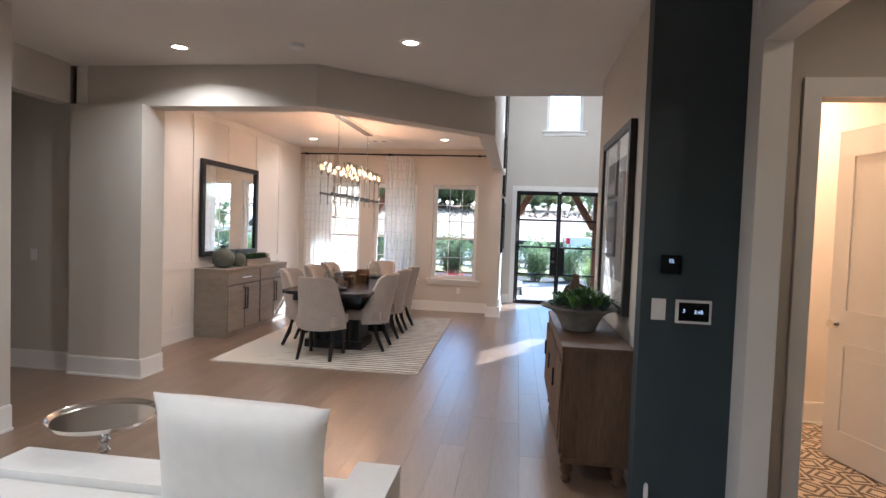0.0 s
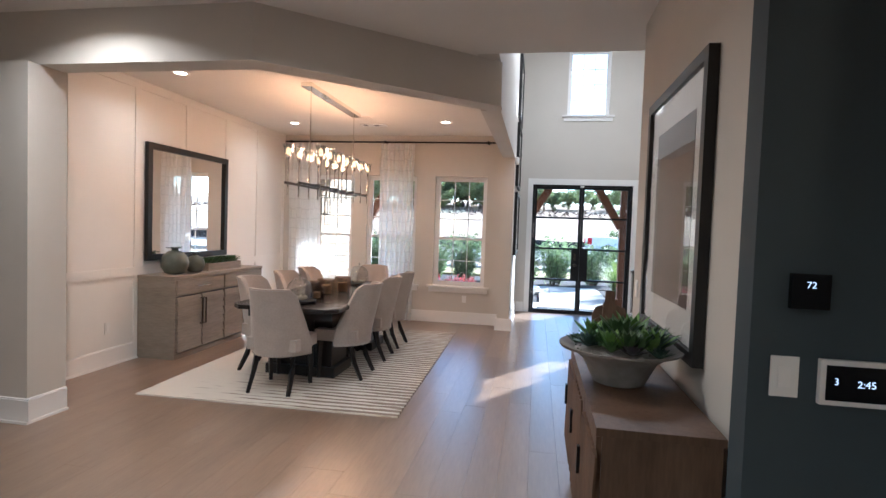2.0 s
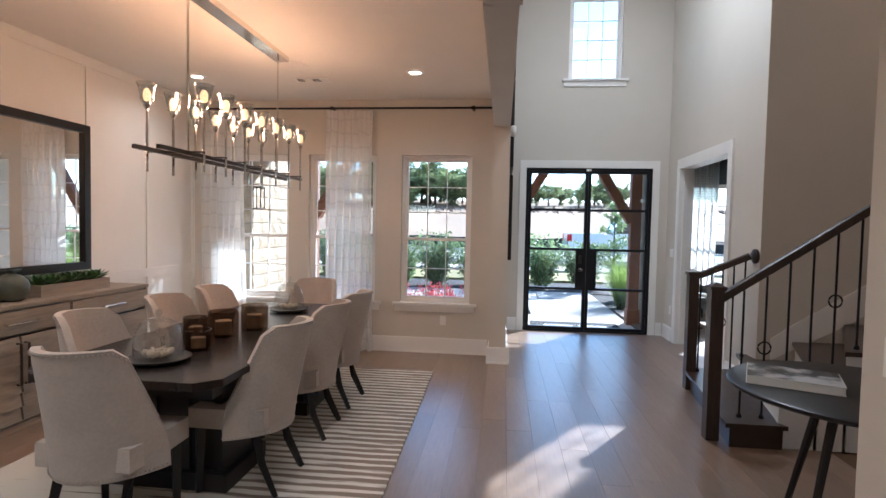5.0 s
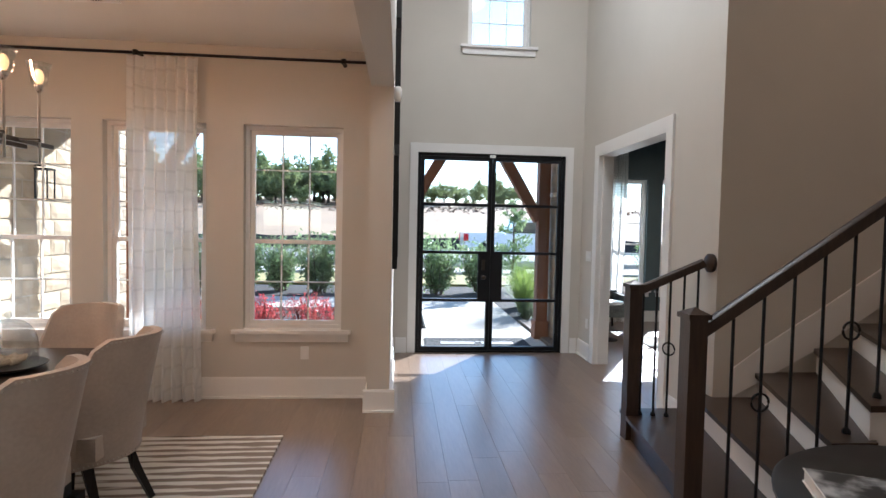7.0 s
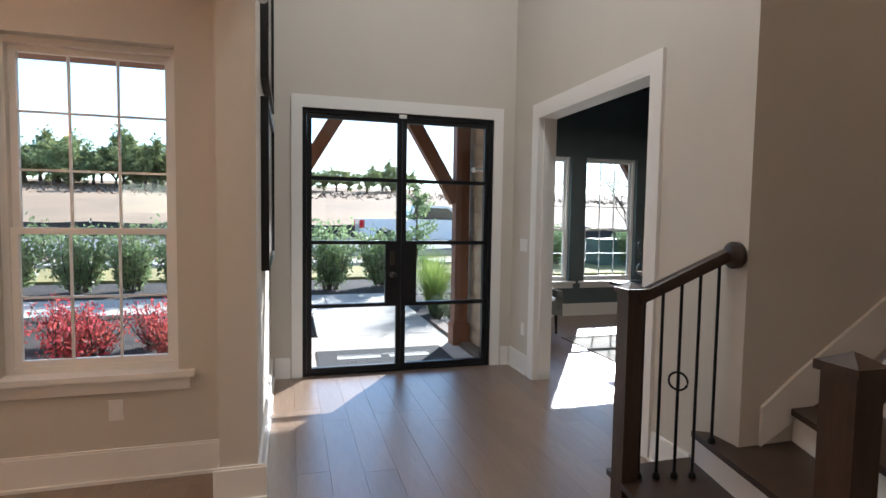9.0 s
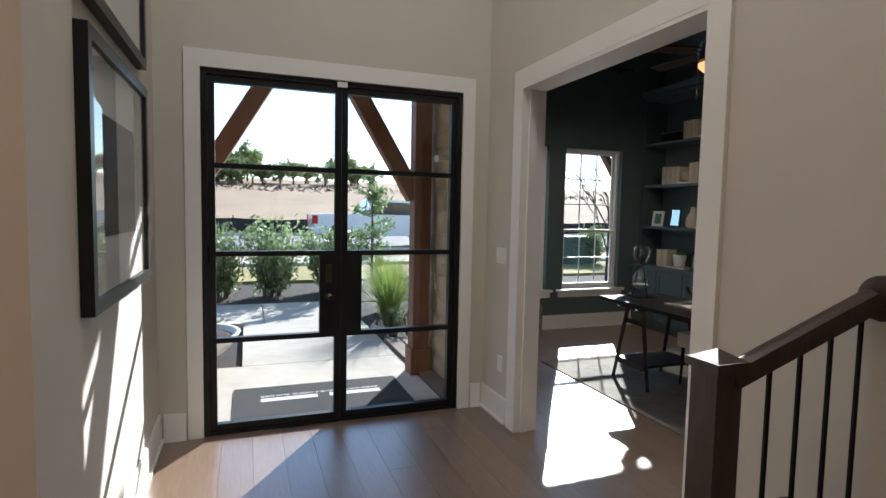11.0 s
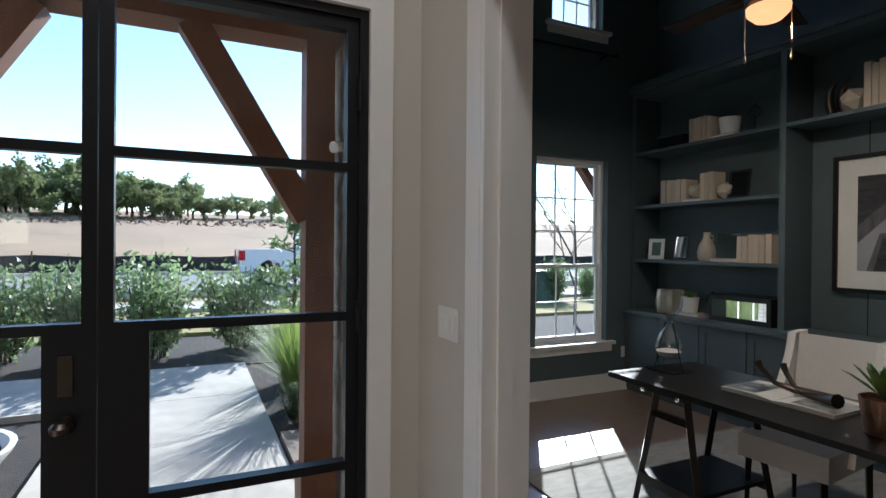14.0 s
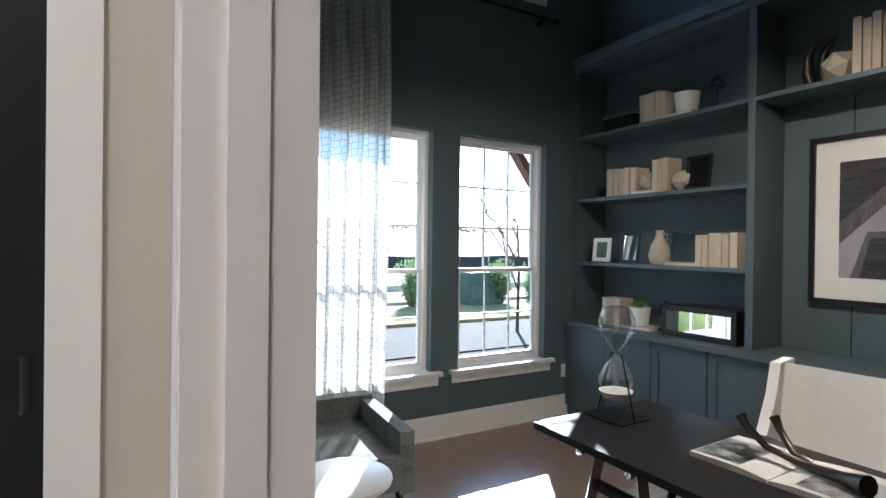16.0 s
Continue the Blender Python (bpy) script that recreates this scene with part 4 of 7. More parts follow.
for i in range(7):
    x, y = -2.9 + 0.33 * i + rng.uniform(-0.1, 0.1), 12.6 + (i % 3) * 0.5 + rng.uniform(-0.15, 0.15)
    if i < 2:
        s = thing("red_shrub", (x, y, -0.11), "low shrub with red and amber autumn leaves", "shrub", "red shrubs")
        bl, bs = shrub_mesh(rng, 0.40, 0.54, 28, 36, 0.045, 0.022, 0.5)
        part("leaves", bl, "red", s)
        part("stems", bs, "bark", s)
        first = (first or []) + [s]
    else:
        copy_thing(first[i % 2], pose(x, y, -0.11, 0, 0, rng.uniform(0, 360)))
s = thing("planter_greens", (0.14, 13.52, 0.25), "feathery low evergreen growing in a planter", "plant")
bl, bs = shrub_mesh(rng, 0.42, 0.20, 40, 50, 0.035, 0.010, 0.5, 0.2)
part("leaves", bl, "shrub", s)
part("stems", bs, "bark", s)


def grass_clump(name, at, r, h, n, label):
    g = thing(name, at, label, "ornamental grass", "ornamental grasses")
    bm = bmesh.new()
    for k in range(n):
        a = rng.uniform(0, 6.28)
        lean = rng.uniform(0.1, 1.0) ** 0.8
        d = Vector((math.cos(a), math.sin(a), 0))
        hh = h * rng.uniform(0.65, 1.05)
        side = Vector((-d.y, d.x, 0)) * 0.006
        prev = None
        for t in (0, 0.35, 0.7, 1.0):
            p = d * (0.05 * r + lean * r * t ** 1.7) + Vector((0, 0, hh * (t - 0.42 * lean * t ** 2.4)))
            w = side * (1 - t * 0.95)
            cur = (bm.verts.new(p - w), bm.verts.new(p + w))
            if prev:
                bm.faces.new((prev[0], prev[1], cur[1], cur[0]))
            prev = cur
    part("blades", bm, "blade", g)
    return g


grass_clump("ornamental_grass", (2.60, 14.9, -0.10), 0.95, 1.35, 620, "arching yellow-green ornamental grass clump")
grass_clump("ornamental_grass", (2.85, 16.1, -0.10), 0.85, 1.2, 420, "arching yellow-green ornamental grass clump")
for x, y in ((2.52, 14.35), (2.75, 13.75 + 0.5)):
    s = thing("low_shrub", (x, y, -0.10), "small rounded grey-green shrub at the path edge", "shrub", "low shrubs")
    bl, bs = shrub_mesh(rng, 0.24, 0.40, 22, 60, 0.035, 0.014, 0.5)
    part("leaves", bl, "shrub", s)
    part("stems", bs, "bark", s)
s = thing("magnolia_tree", (3.25, 19.0, -0.08), "young glossy magnolia with a narrow uneven crown", "tree")
bl, bs = bmesh.new(), bmesh.new()
tube(bs, [(0, 0, 0), (0.03, 0, 1.2), (0, 0.02, 2.7)], [0.05, 0.035, 0.01], 7)
for k in range(46):
    z = rng.uniform(0.5, 2.75)
    a = rng.uniform(0, 6.28)
    reach = 0.72 * (1 - abs(z - 1.35) / 1.75) * rng.uniform(0.6, 1.1) + 0.08
    tip = Vector((math.cos(a) * reach, math.sin(a) * reach, z + 0.25 * rng.random()))
    tube(bs, [(0, 0, z - 0.1), tip], [0.012, 0.004], 4, False)
    for j in range(26):
        leaf_quad(bl, Vector((0, 0, z - 0.1)).lerp(tip, rng.uniform(0.35, 1.05)) + rand_dir(rng) * 0.07, rand_dir(rng, 0.5), rand_dir(rng), 0.15, 0.06)
part("trunk", bs, "bark", s)
part("crown", bl, "shrub", s)
s.matrix_basis = s.matrix_basis @ Matrix.Scale(0.80, 4)


# far oaks along the ridge
def oak(seed, h, r):
    rg = random.Random(seed)
    t = thing("oak_tree", (0, 0, 0), "distant live oak with a broad ragged crown", "tree", "ridge oaks")
    bs, bl = bmesh.new(), bmesh.new()
    fork = h * 0.26
    tube(bs, [(0, 0, -0.4), (0.15, 0.1, fork * 0.6), (0.1, 0, fork)], [0.34, 0.26, 0.2], 7)
    for k in range(7):
        a = k * 0.9 + rg.uniform(-0.3, 0.3)
        end = Vector((math.cos(a) * r * rg.uniform(0.3, 0.8), math.sin(a) * r * rg.uniform(0.3, 0.8), h * rg.uniform(0.38, 0.9)))
        mid = Vector((end.x * 0.4, end.y * 0.4, fork + (end.z - fork) * 0.6))
        tube(bs, [(0.1, 0, fork - 0.2), mid, end], [0.14, 0.09, 0.03], 5, False)
        for c in range(8):
            q = end + Vector((rg.gauss(0, 1) * r * 0.26, rg.gauss(0, 1) * r * 0.26, rg.gauss(0, 1) * h * 0.11))
            rad = rg.uniform(0.5, 1.0) * r * 0.23
            for j in range(40):
                leaf_quad(bl, q + rand_dir(rg) * rad * rg.uniform(0.5, 1.05), rand_dir(rg, 0.3), rand_dir(rg), 0.60, 0.42)
    part("trunk", bs, "bark", t)
    part("crown", bl, "tree_leaf", t)
    return t


oaks = [oak(11, 7.6, 4.4), oak(12, 6.8, 4.0), oak(13, 8.4, 4.6), oak(14, 5.8, 3.2)]
rg = random.Random(21)
made = 0
for row in range(3):
    for i in range(44):
        x = -98 + i * 3.1 + rg.uniform(-1.1, 1.1) + row * 1.5
        y = 103 + row * 7 + rg.uniform(-2.5, 2.5) + max(0, x) * 0.25
        if x > 26 or x > 4 and (row == 2 or rg.random() < 0.5) or rg.random() < 0.06:
            continue
        sc = rg.uniform(0.72, 1.12) * (0.72 if x > 0 else 1.0) * (1.0 + 0.12 * row)
        m = Matrix.Translation((x, y, terrain(x, y) - 0.2)) @ Matrix.Rotation(rg.uniform(0, 6.28), 4, "Z") @ Matrix.Diagonal((sc, sc, sc * rg.uniform(0.85, 1.1), 1))
        if made < 4:
            oaks[made].matrix_basis = m
        else:
            copy_thing(oaks[made % 4], m)
        made += 1

# dark brush along the foot of the ridge
bm = bmesh.new()
for k in range(2600):
    x, y = rg.uniform(-75, 60), rg.uniform(82, 100)
    leaf_quad(bm, Vector((x, y, terrain(x, y) + rg.uniform(-0.05, 0.15))), rand_dir(rg, 0.15), rand_dir(rg), rg.uniform(0.4, 1.1), rg.uniform(0.1, 0.3))
tagged(part("brush", bm, "dirt_dark"), "heaps of cut brown brush and earth", "brush", "", "stuff")

fen = thing("silt_fence", (0, 39.5, 0.10), "black fabric silt fence on low stakes", "fence")
for i in range(16):
    x = -40 + i * 5.0
    pbox("stake", "bark", fen, x - 0.03, x + 0.03, -0.03, 0.03, -0.2, 1.0, 0)
bm = bmesh.new()
prev = None
for i in range(81):
    x = -40 + i
    cur = [bm.verts.new((x, 0.03 * math.sin(i * 1.7), z)) for z in (-0.2, 0.78 + 0.05 * math.sin(i * 1.3))]
    if prev:
        bm.faces.new((prev[0], cur[0], cur[1], prev[1]))
    prev = cur
ob = part("fabric", bm, "fence", fen)
ob.modifiers.new("thick", "SOLIDIFY").thickness = 0.01

# parked pickup
tr = thing("pickup_truck", (6.0, 28.9, 0.06), "white pickup truck parked in the street", "pickup truck")


def side_prism(bm, outline, y0, y1):
    a = [bm.verts.new((x, y0, z)) for x, z in outline]
    b = [bm.verts.new((x, y1, z)) for x, z in outline]
    n = len(outline)
    bm.faces.new(a)
    bm.faces.new(b[::-1])
    for i in range(n):
        bm.faces.new((a[i], b[i], b[(i + 1) % n], a[(i + 1) % n]))


bm = bmesh.new()
side_prism(bm, [(-2.95, 0.55), (-2.42, 0.50), (-2.30, 0.82), (-2.02, 0.98), (-1.72, 0.82), (-1.60, 0.48), (1.25, 0.46), (1.38, 0.82), (1.68, 0.98), (1.98, 0.82), (2.1, 0.48), (2.8, 0.55), (2.85, 1.05), (2.6, 1.16), (1.35, 1.24), (0.75, 1.84), (-0.75, 1.88), (-1.02, 1.30), (-2.98, 1.28)], -0.98, 0.98)
body = part("body", bm, "car_white", tr, bevel=0.04)
bm = bmesh.new()
side_prism(bm, [(1.15, 1.28), (0.70, 1.76), (-0.70, 1.79), (-0.88, 1.30)], -0.99, 0.99)
part("side_glass", bm, "car_glass", tr)
for x in (-2.02, 1.68):
    for y in (-0.86, 0.86):
        w = part("wheel", bmesh.new(), "tyre", tr)
        bm = bmesh.new()
        tube(bm, [(x, y - 0.13, 0.39), (x, y + 0.13, 0.39)], 0.39, 22)
        w.data = finish(bm, "wheel", "tyre", 0.03, True)
        bm = bmesh.new()
        tube(bm, [(x, y - 0.14, 0.39), (x, y + 0.14, 0.39)], 0.23, 14)
        part("rim", bm, "chrome", w, smooth=True)
for y in (-0.93, 0.93):
    pbox("tail_lamp", "tail", tr, -3.0, -2.80, y - 0.07, y + 0.07, 0.92, 1.24, 0.02)
pbox("rear_bumper", "chrome", tr, -3.12, -2.93, -0.95, 0.95, 0.50, 0.72, 0.03)


# ---- dining room ----
def stripe_rug(name, colour, dark, x0, x1):
    """Cream wool with woven bands across, denser towards one long side."""
    m = bpy.data.materials.new(name)
    m.use_nodes = True
    nt = m.node_tree
    b = nt.nodes["Principled BSDF"]
    b.inputs["Roughness"].default_value = 0.95
    tc = nt.nodes.new("ShaderNodeTexCoord")
    sep = nt.nodes.new("ShaderNodeSeparateXYZ")
    nt.links.new(tc.outputs["Object"], sep.inputs[0])
    mp = nt.nodes.new("ShaderNodeMapping")
    mp.inputs["Scale"].default_value = (2.2, 22.0, 1)
    nt.links.new(tc.outputs["Object"], mp.inputs["Vector"])
    n = nt.nodes.new("ShaderNodeTexNoise")
    n.inputs["Scale"].default_value, n.inputs["Detail"].default_value = 1.6, 3
    nt.links.new(mp.outputs[0], n.inputs["Vector"])
    wave = nt.nodes.new("ShaderNodeMath")
    wave.operation = "SINE"
    mul = nt.nodes.new("ShaderNodeMath")
    mul.operation = "MULTIPLY"
    mul.inputs[1].default_value = 2 * math.pi / 0.085
    nt.links.new(sep.outputs["Y"], mul.inputs[0])
    nt.links.new(mul.outputs[0], wave.inputs[0])
    half = nt.nodes.new("ShaderNodeMath")
    half.operation = "MULTIPLY_ADD"
    half.inputs[1].default_value, half.inputs[2].default_value = 0.22, 0.0
    nt.links.new(wave.outputs[0], half.inputs[0])
    side = nt.nodes.new("ShaderNodeMapRange")
    side.inputs["From Min"].default_value, side.inputs["From Max"].default_value = x0, x1
    side.inputs["To Min"].default_value, side.inputs["To Max"].default_value = -0.46, 0.13
    nt.links.new(sep.outputs["X"], side.inputs["Value"])
    a1 = nt.nodes.new("ShaderNodeMath")
    a1.operation = "ADD"
    nt.links.new(half.outputs[0], a1.inputs[0])
    nt.links.new(side.outputs[0], a1.inputs[1])
    a2 = nt.nodes.new("ShaderNodeMath")
    a2.operation = "ADD"
    nt.links.new(a1.outputs[0], a2.inputs[0])
    nt.links.new(n.outputs["Fac"], a2.inputs[1])
    ramp = nt.nodes.new("ShaderNodeValToRGB")
    ramp.color_ramp.elements[0].position, ramp.color_ramp.elements[1].position = 0.42, 0.60
    ramp.color_ramp.elements[0].color, ramp.color_ramp.elements[1].color = (*colour, 1), (*dark, 1)
    nt.links.new(a2.outputs[0], ramp.inputs["Fac"])
    nt.links.new(ramp.outputs[0], b.inputs["Base Color"])
    bp = nt.nodes.new("ShaderNodeBump")
    bp.inputs["Strength"].default_value, bp.inputs["Distance"].default_value = 0.5, 0.004
    n2 = nt.nodes.new("ShaderNodeTexNoise")
    n2.inputs["Scale"].default_value = 260
    nt.links.new(tc.outputs["Object"], n2.inputs["Vector"])
    nt.links.new(n2.outputs["Fac"], bp.inputs["Height"])
    nt.links.new(bp.outputs[0], b.inputs["Normal"])
    return m


M["rug"] = stripe_rug("cream_striped_wool", (0.62, 0.57, 0.49), (0.205, 0.155, 0.118), -1.18, 1.18)
rug = thing("area_rug", (-1.705, 7.08, 0.0), "cream wool rug with fading brown bands under the dining table", "rug", turn=1.1)
pbox("rug_body", "rug", rug, -1.18, 1.18, -1.80, 1.80, 0.0, 0.012, 0.004)

# table
tb = thing("dining_table", (-1.75, 7.05, 0.012), "long espresso trestle dining table with cut corners", "dining table")
bm = bmesh.new()
c = 0.10
prism(bm, [(-0.53 + c, -1.30), (0.53 - c, -1.30), (0.53, -1.30 + c), (0.53, 1.30 - c), (0.53 - c, 1.30), (-0.53 + c, 1.30), (-0.53, 1.30 - c), (-0.53, -1.30 + c)], 0.715, 0.755)
part("tabletop", bm, "table", tb, bevel=0.006)
bm = bmesh.new()
for x0, x1, y0, y1 in ((-0.43, 0.43, -1.12, -1.08), (-0.43, 0.43, 1.08, 1.12), (-0.43, -0.39, -1.08, 1.08), (0.39, 0.43, -1.08, 1.08)):
    box(bm, x0, x1, y0, y1, 0.62, 0.713)
part("apron", bm, "black", tb, bevel=0.004)
for y in (-0.62, 0.62):
    ped = part("pedestal", bmesh.new(), "black", tb)
    bm = bmesh.new()
    box(bm, -0.30, 0.30, y - 0.19, y + 0.19, 0.10, 0.62)
    for x in (-0.30, -0.10, 0.10, 0.30):
        box(bm, x - 0.025, x + 0.025, y - 0.21, y + 0.21, 0.10, 0.62)
    ped.data = finish(bm, "pedestal", "black", 0.006)
    pbox("foot", "black", ped, -0.37, 0.37, y - 0.25, y + 0.25, 0.0, 0.10, 0.015)
pbox("stretcher", "black", tb, -0.06, 0.06, -0.43, 0.43, 0.14, 0.24, 0.006)


def dining_chair(label, group):
    """A curved-back upholstered chair facing +y, with nailheads and splayed dark legs."""
    ch = thing("dining_chair", (0, 0, 0), label, "chair", group)
    # seat cushion
    bm = bmesh.new()
    prism(bm, [(-0.235, -0.20), (0.235, -0.20), (0.255, 0.02), (0.250, 0.23), (-0.250, 0.23), (-0.255, 0.02)], 0.385, 0.495)
    part("seat", bm, "linen", ch, bevel=0.035, smooth=True, segments=3)
    # back: a shell curving round, tall in the middle, sweeping down to the seat at its wings
    bm = bmesh.new()
    n = 16
    inner, outer = [], []
    for i in range(n + 1):
        u = -1 + 2 * i / n
        ang = u * 1.02
        top = 0.96 - 0.015 * u * u if abs(u) < 0.72 else 0.95 - (abs(u) - 0.72) / 0.28 * 0.43
        ci, co = [], []
        for k in range(7):
            f = k / 6
            z = 0.40 + (top - 0.40) * f
            lean = 0.13 * (z - 0.40) / 0.56
            wide = 1.0 - 0.04 * f
            x = 0.275 * math.sin(ang) / math.sin(1.02) * wide
            y = 0.02 - 0.25 * (math.cos(ang) - math.cos(1.02)) / (1 - math.cos(1.02)) - lean * (0.25 + 0.75 * math.cos(ang))
            nx, ny = math.sin(ang), -math.cos(ang)
            t = 0.030 - 0.010 * f
            ci.append(bm.verts.new((x - nx * t, y - ny * t, z)))
            co.append(bm.verts.new((x + nx * t, y + ny * t, z - (0.06 if k == 0 else 0))))
        inner.append(ci)
        outer.append(co)
    for i in range(n):
        for k in range(6):
            bm.faces.new((inner[i][k], inner[i + 1][k], inner[i + 1][k + 1], inner[i][k + 1]))
            bm.faces.new((outer[i + 1][k], outer[i][k], outer[i][k + 1], outer[i + 1][k + 1]))
        bm.faces.new((inner[i][6], inner[i + 1][6], outer[i + 1][6], outer[i][6]))
        bm.faces.new((inner[i + 1][0], inner[i][0], outer[i][0], outer[i + 1][0]))
    for e in (0, n):
        for k in range(6):
            f = (inner[e][k], inner[e][k + 1], outer[e][k + 1], outer[e][k])
            bm.faces.new(f if e == 0 else f[::-1])
    rim = [(v.co.copy() + w.co.copy()) / 2 for v, w in ((outer[i][6], outer[i][6]) for i in range(n + 1))]
    low = [outer[i][0].co.copy() for i in range(n + 1)]
    part("backrest", bm, "linen", ch, bevel=0.008, smooth=True)
    # nailheads along the rim and the lower edge
    for line, dz in ((rim, -0.014), (low, 0.014)):
        bm = bmesh.new()
        for a, b in zip(line, line[1:]):
            steps = max(1, round((b - a).length / 0.020))
            for j in range(steps):
                p = a.lerp(b, j / steps)
                out = Vector((p.x, p.y + 0.02, 0)).normalized()
                q = p + out * 0.003 + Vector((0, 0, dz))
                lathe(bm, [(0.0055, -0.002), (0.004, 0.004)], tuple(q), 5)
        part("nailhead_row", bm, "nail", ch)
    for sx in (-1, 1):
        bm = bmesh.new()
        x, y = sx * 0.205, 0.185
        tube(bm, [(x, y + 0.012, 0.0), (x, y, 0.388)], [0.021, 0.032], 4)
        part("leg", bm, "black", ch, bevel=0.002)
        bm = bmesh.new()
        tube(bm, [(sx * 0.195, -0.250, 0.0), (sx * 0.185, -0.165, 0.18), (sx * 0.175, -0.120, 0.352)], [0.020, 0.027, 0.033], 4)
        part("leg", bm, "black", ch, bevel=0.002)
    return ch


chair = dining_chair("oatmeal linen chair with curved back, nailheads and black legs", "chairs round the dining table")
chair.matrix_basis = pose(-1.745, 5.775, 0.012, 0, 0, 0)
for y, dy in ((6.38, 0), (7.17, 2), (7.84, -2)):
    copy_thing(chair, pose(-1.345, y, 0.012, 0, 0, 90 + dy))
    copy_thing(chair, pose(-2.17, y, 0.012, 0, 0, -90 - dy))
copy_thing(chair, pose(-1.78, 8.48, 0.012, 0, 0, 180))


def cloche(x, y, z, r, h):
    c = thing("glass_cloche", (x, y, z), "clear glass cloche on a dark footed plate", "cloche", "cloches on the table")
    bm = bmesh.new()
    lathe(bm, [(r * 0.8, 0.0), (r * 0.9, 0.006), (r * 1.32, 0.018), (r * 1.34, 0.026), (r * 1.2, 0.022)], sides=28)
    part("plate", bm, "black", c, smooth=True)
    bm = bmesh.new()
    prof = [(r, 0.024)] + [(r * math.cos(a) ** 0.75 if a < 1.5 else 0.008, 0.024 + h * (0.38 + 0.62 * math.sin(a))) for a in (0.0, 0.3, 0.6, 0.9, 1.15, 1.35, 1.52)]
    lathe(bm, prof, sides=28, caps=False)
    d = part("dome", bm, "clear", c, smooth=True)
    d.visible_shadow = False
    bm = bmesh.new()
    lathe(bm, [(0.006, 0.0), (0.010, 0.012), (0.017, 0.026), (0.012, 0.042), (0.003, 0.046)], (0, 0, 0.022 + h), 12)
    part("knob", bm, "clear", d, smooth=True)
    bm = bmesh.new()
    rr = random.Random(int(y * 10))
    for k in range(7):
        a = k * 0.9
        tube(bm, [(0.35 * r * math.cos(a), 0.35 * r * math.sin(a), 0.035), (0.55 * r * math.cos(a + 0.9), 0.55 * r * math.sin(a + 0.9), 0.055), (0.2 * r * math.cos(a + 2), 0.2 * r * math.sin(a + 2), 0.05)], [0.012, 0.016, 0.012], 6)
    part("shells", bm, "cream", c, smooth=True)
    return c


TT = 0.767
cloche(-1.73, 6.10, TT, 0.125, 0.22)
cloche(-1.72, 7.87, TT, 0.125, 0.23)
for x, y, r, h in ((-1.68, 6.40, 0.075, 0.12), (-1.74, 6.80, 0.100, 0.17), (-1.64, 7.05, 0.095, 0.18), (-1.82, 6.60, 0.075, 0.16)):
    hh = thing("glass_hurricane", (x, y, TT), "smoky seeded glass candle hurricane", "candle holder", "hurricanes on the table")
    bm = bmesh.new()
    lathe(bm, [(r * 0.92, 0.0), (r, 0.012), (r, h), (r - 0.006, h), (r - 0.006, 0.014)], sides=22)
    part("glass", bm, "smoke", hh, smooth=True)
    bm = bmesh.new()
    lathe(bm, [(r * 0.55, 0.014), (r * 0.55, h * 0.6), (r * 0.45, h * 0.62)], sides=16)
    part("candle", bm, "cream", hh, smooth=True)

# chandelier
chd = thing("chandelier", (-1.91, 7.33, CEIL), "linear polished nickel chandelier with fluted glass candle shades", "chandelier")
pbox("canopy", "chrome", chd, -0.06, 0.06, -0.80, 0.80, -0.045, -0.001, 0.006)
for y in (-0.67, 0.70):
    bm = bmesh.new()
    tube(bm, [(0, y, -0.04), (0, y, -1.08)], 0.008, 8)
    part("stem", bm, "chrome", chd, smooth=True)
for x in (-0.075, 0.075):
    pbox("rail", "bronze", chd, x - 0.012, x + 0.012, -1.08, 1.08, -1.10, -1.075, 0.003)
for i in range(7):
    y = -0.80 + i * 0.265
    pbox("crossbar", "bronze", chd, -0.19, 0.19, y - 0.007, y + 0.007, -1.088, -1.078, 0)
    for s in (-1, 1):
        x, yy = s * 0.17, y + s * 0.03
        bm = bmesh.new()
        tube(bm, [(x, yy, -1.21), (x, yy, -0.80)], 0.0075, 6)
        lathe(bm, [(0.008, 0.0), (0.020, 0.02), (0.022, 0.045)], (x, yy, -0.825), 10)
        arm = part("candle_arm", bm, "chrome", chd, smooth=True)
        bm = bmesh.new()
        lathe(bm, [(0.020, 0.0), (0.036, 0.006), (0.041, 0.020), (0.046, 0.070), (0.061, 0.122), (0.057, 0.122), (0.041, 0.070), (0.036, 0.024), (0.012, 0.012)], (x, yy, -0.785), 12, False)
        sh = part("glass_shade", bm, "clear", arm, "clear fluted glass shade", smooth=True)
        sh.visible_shadow = False
        bm = bmesh.new()
        lathe(bm, [(0.013, 0.0), (0.022, 0.020), (0.024, 0.045), (0.016, 0.068), (0.005, 0.078)], (x, yy, -0.772), 12)
        part("bulb", bm, "bulb", arm, "glowing warm bulb", smooth=True)

# sideboard
sb = thing("sideboard", (DIN_X + 0.02, 6.35, 0), "weathered grey oak sideboard with slatted doors", "sideboard")
W, L, H = 0.46, 1.86, 0.92
bm = bmesh.new()
box(bm, 0.0, W - 0.024, 0.0, L, 0.0, H - 0.03)
box(bm, W - 0.024, W - 0.006, 0.0, 0.024, 0.0, H - 0.03)
box(bm, W - 0.024, W - 0.006, L - 0.024, L, 0.0, H - 0.03)
box(bm, W - 0.024, W - 0.006, 0.024, L - 0.024, 0.0, 0.06)
part("body", bm, "greywood", sb, bevel=0.005)
pbox("top", "greywood", sb, 0.0, W, -0.008, L + 0.008, H - 0.03, H, 0.004)
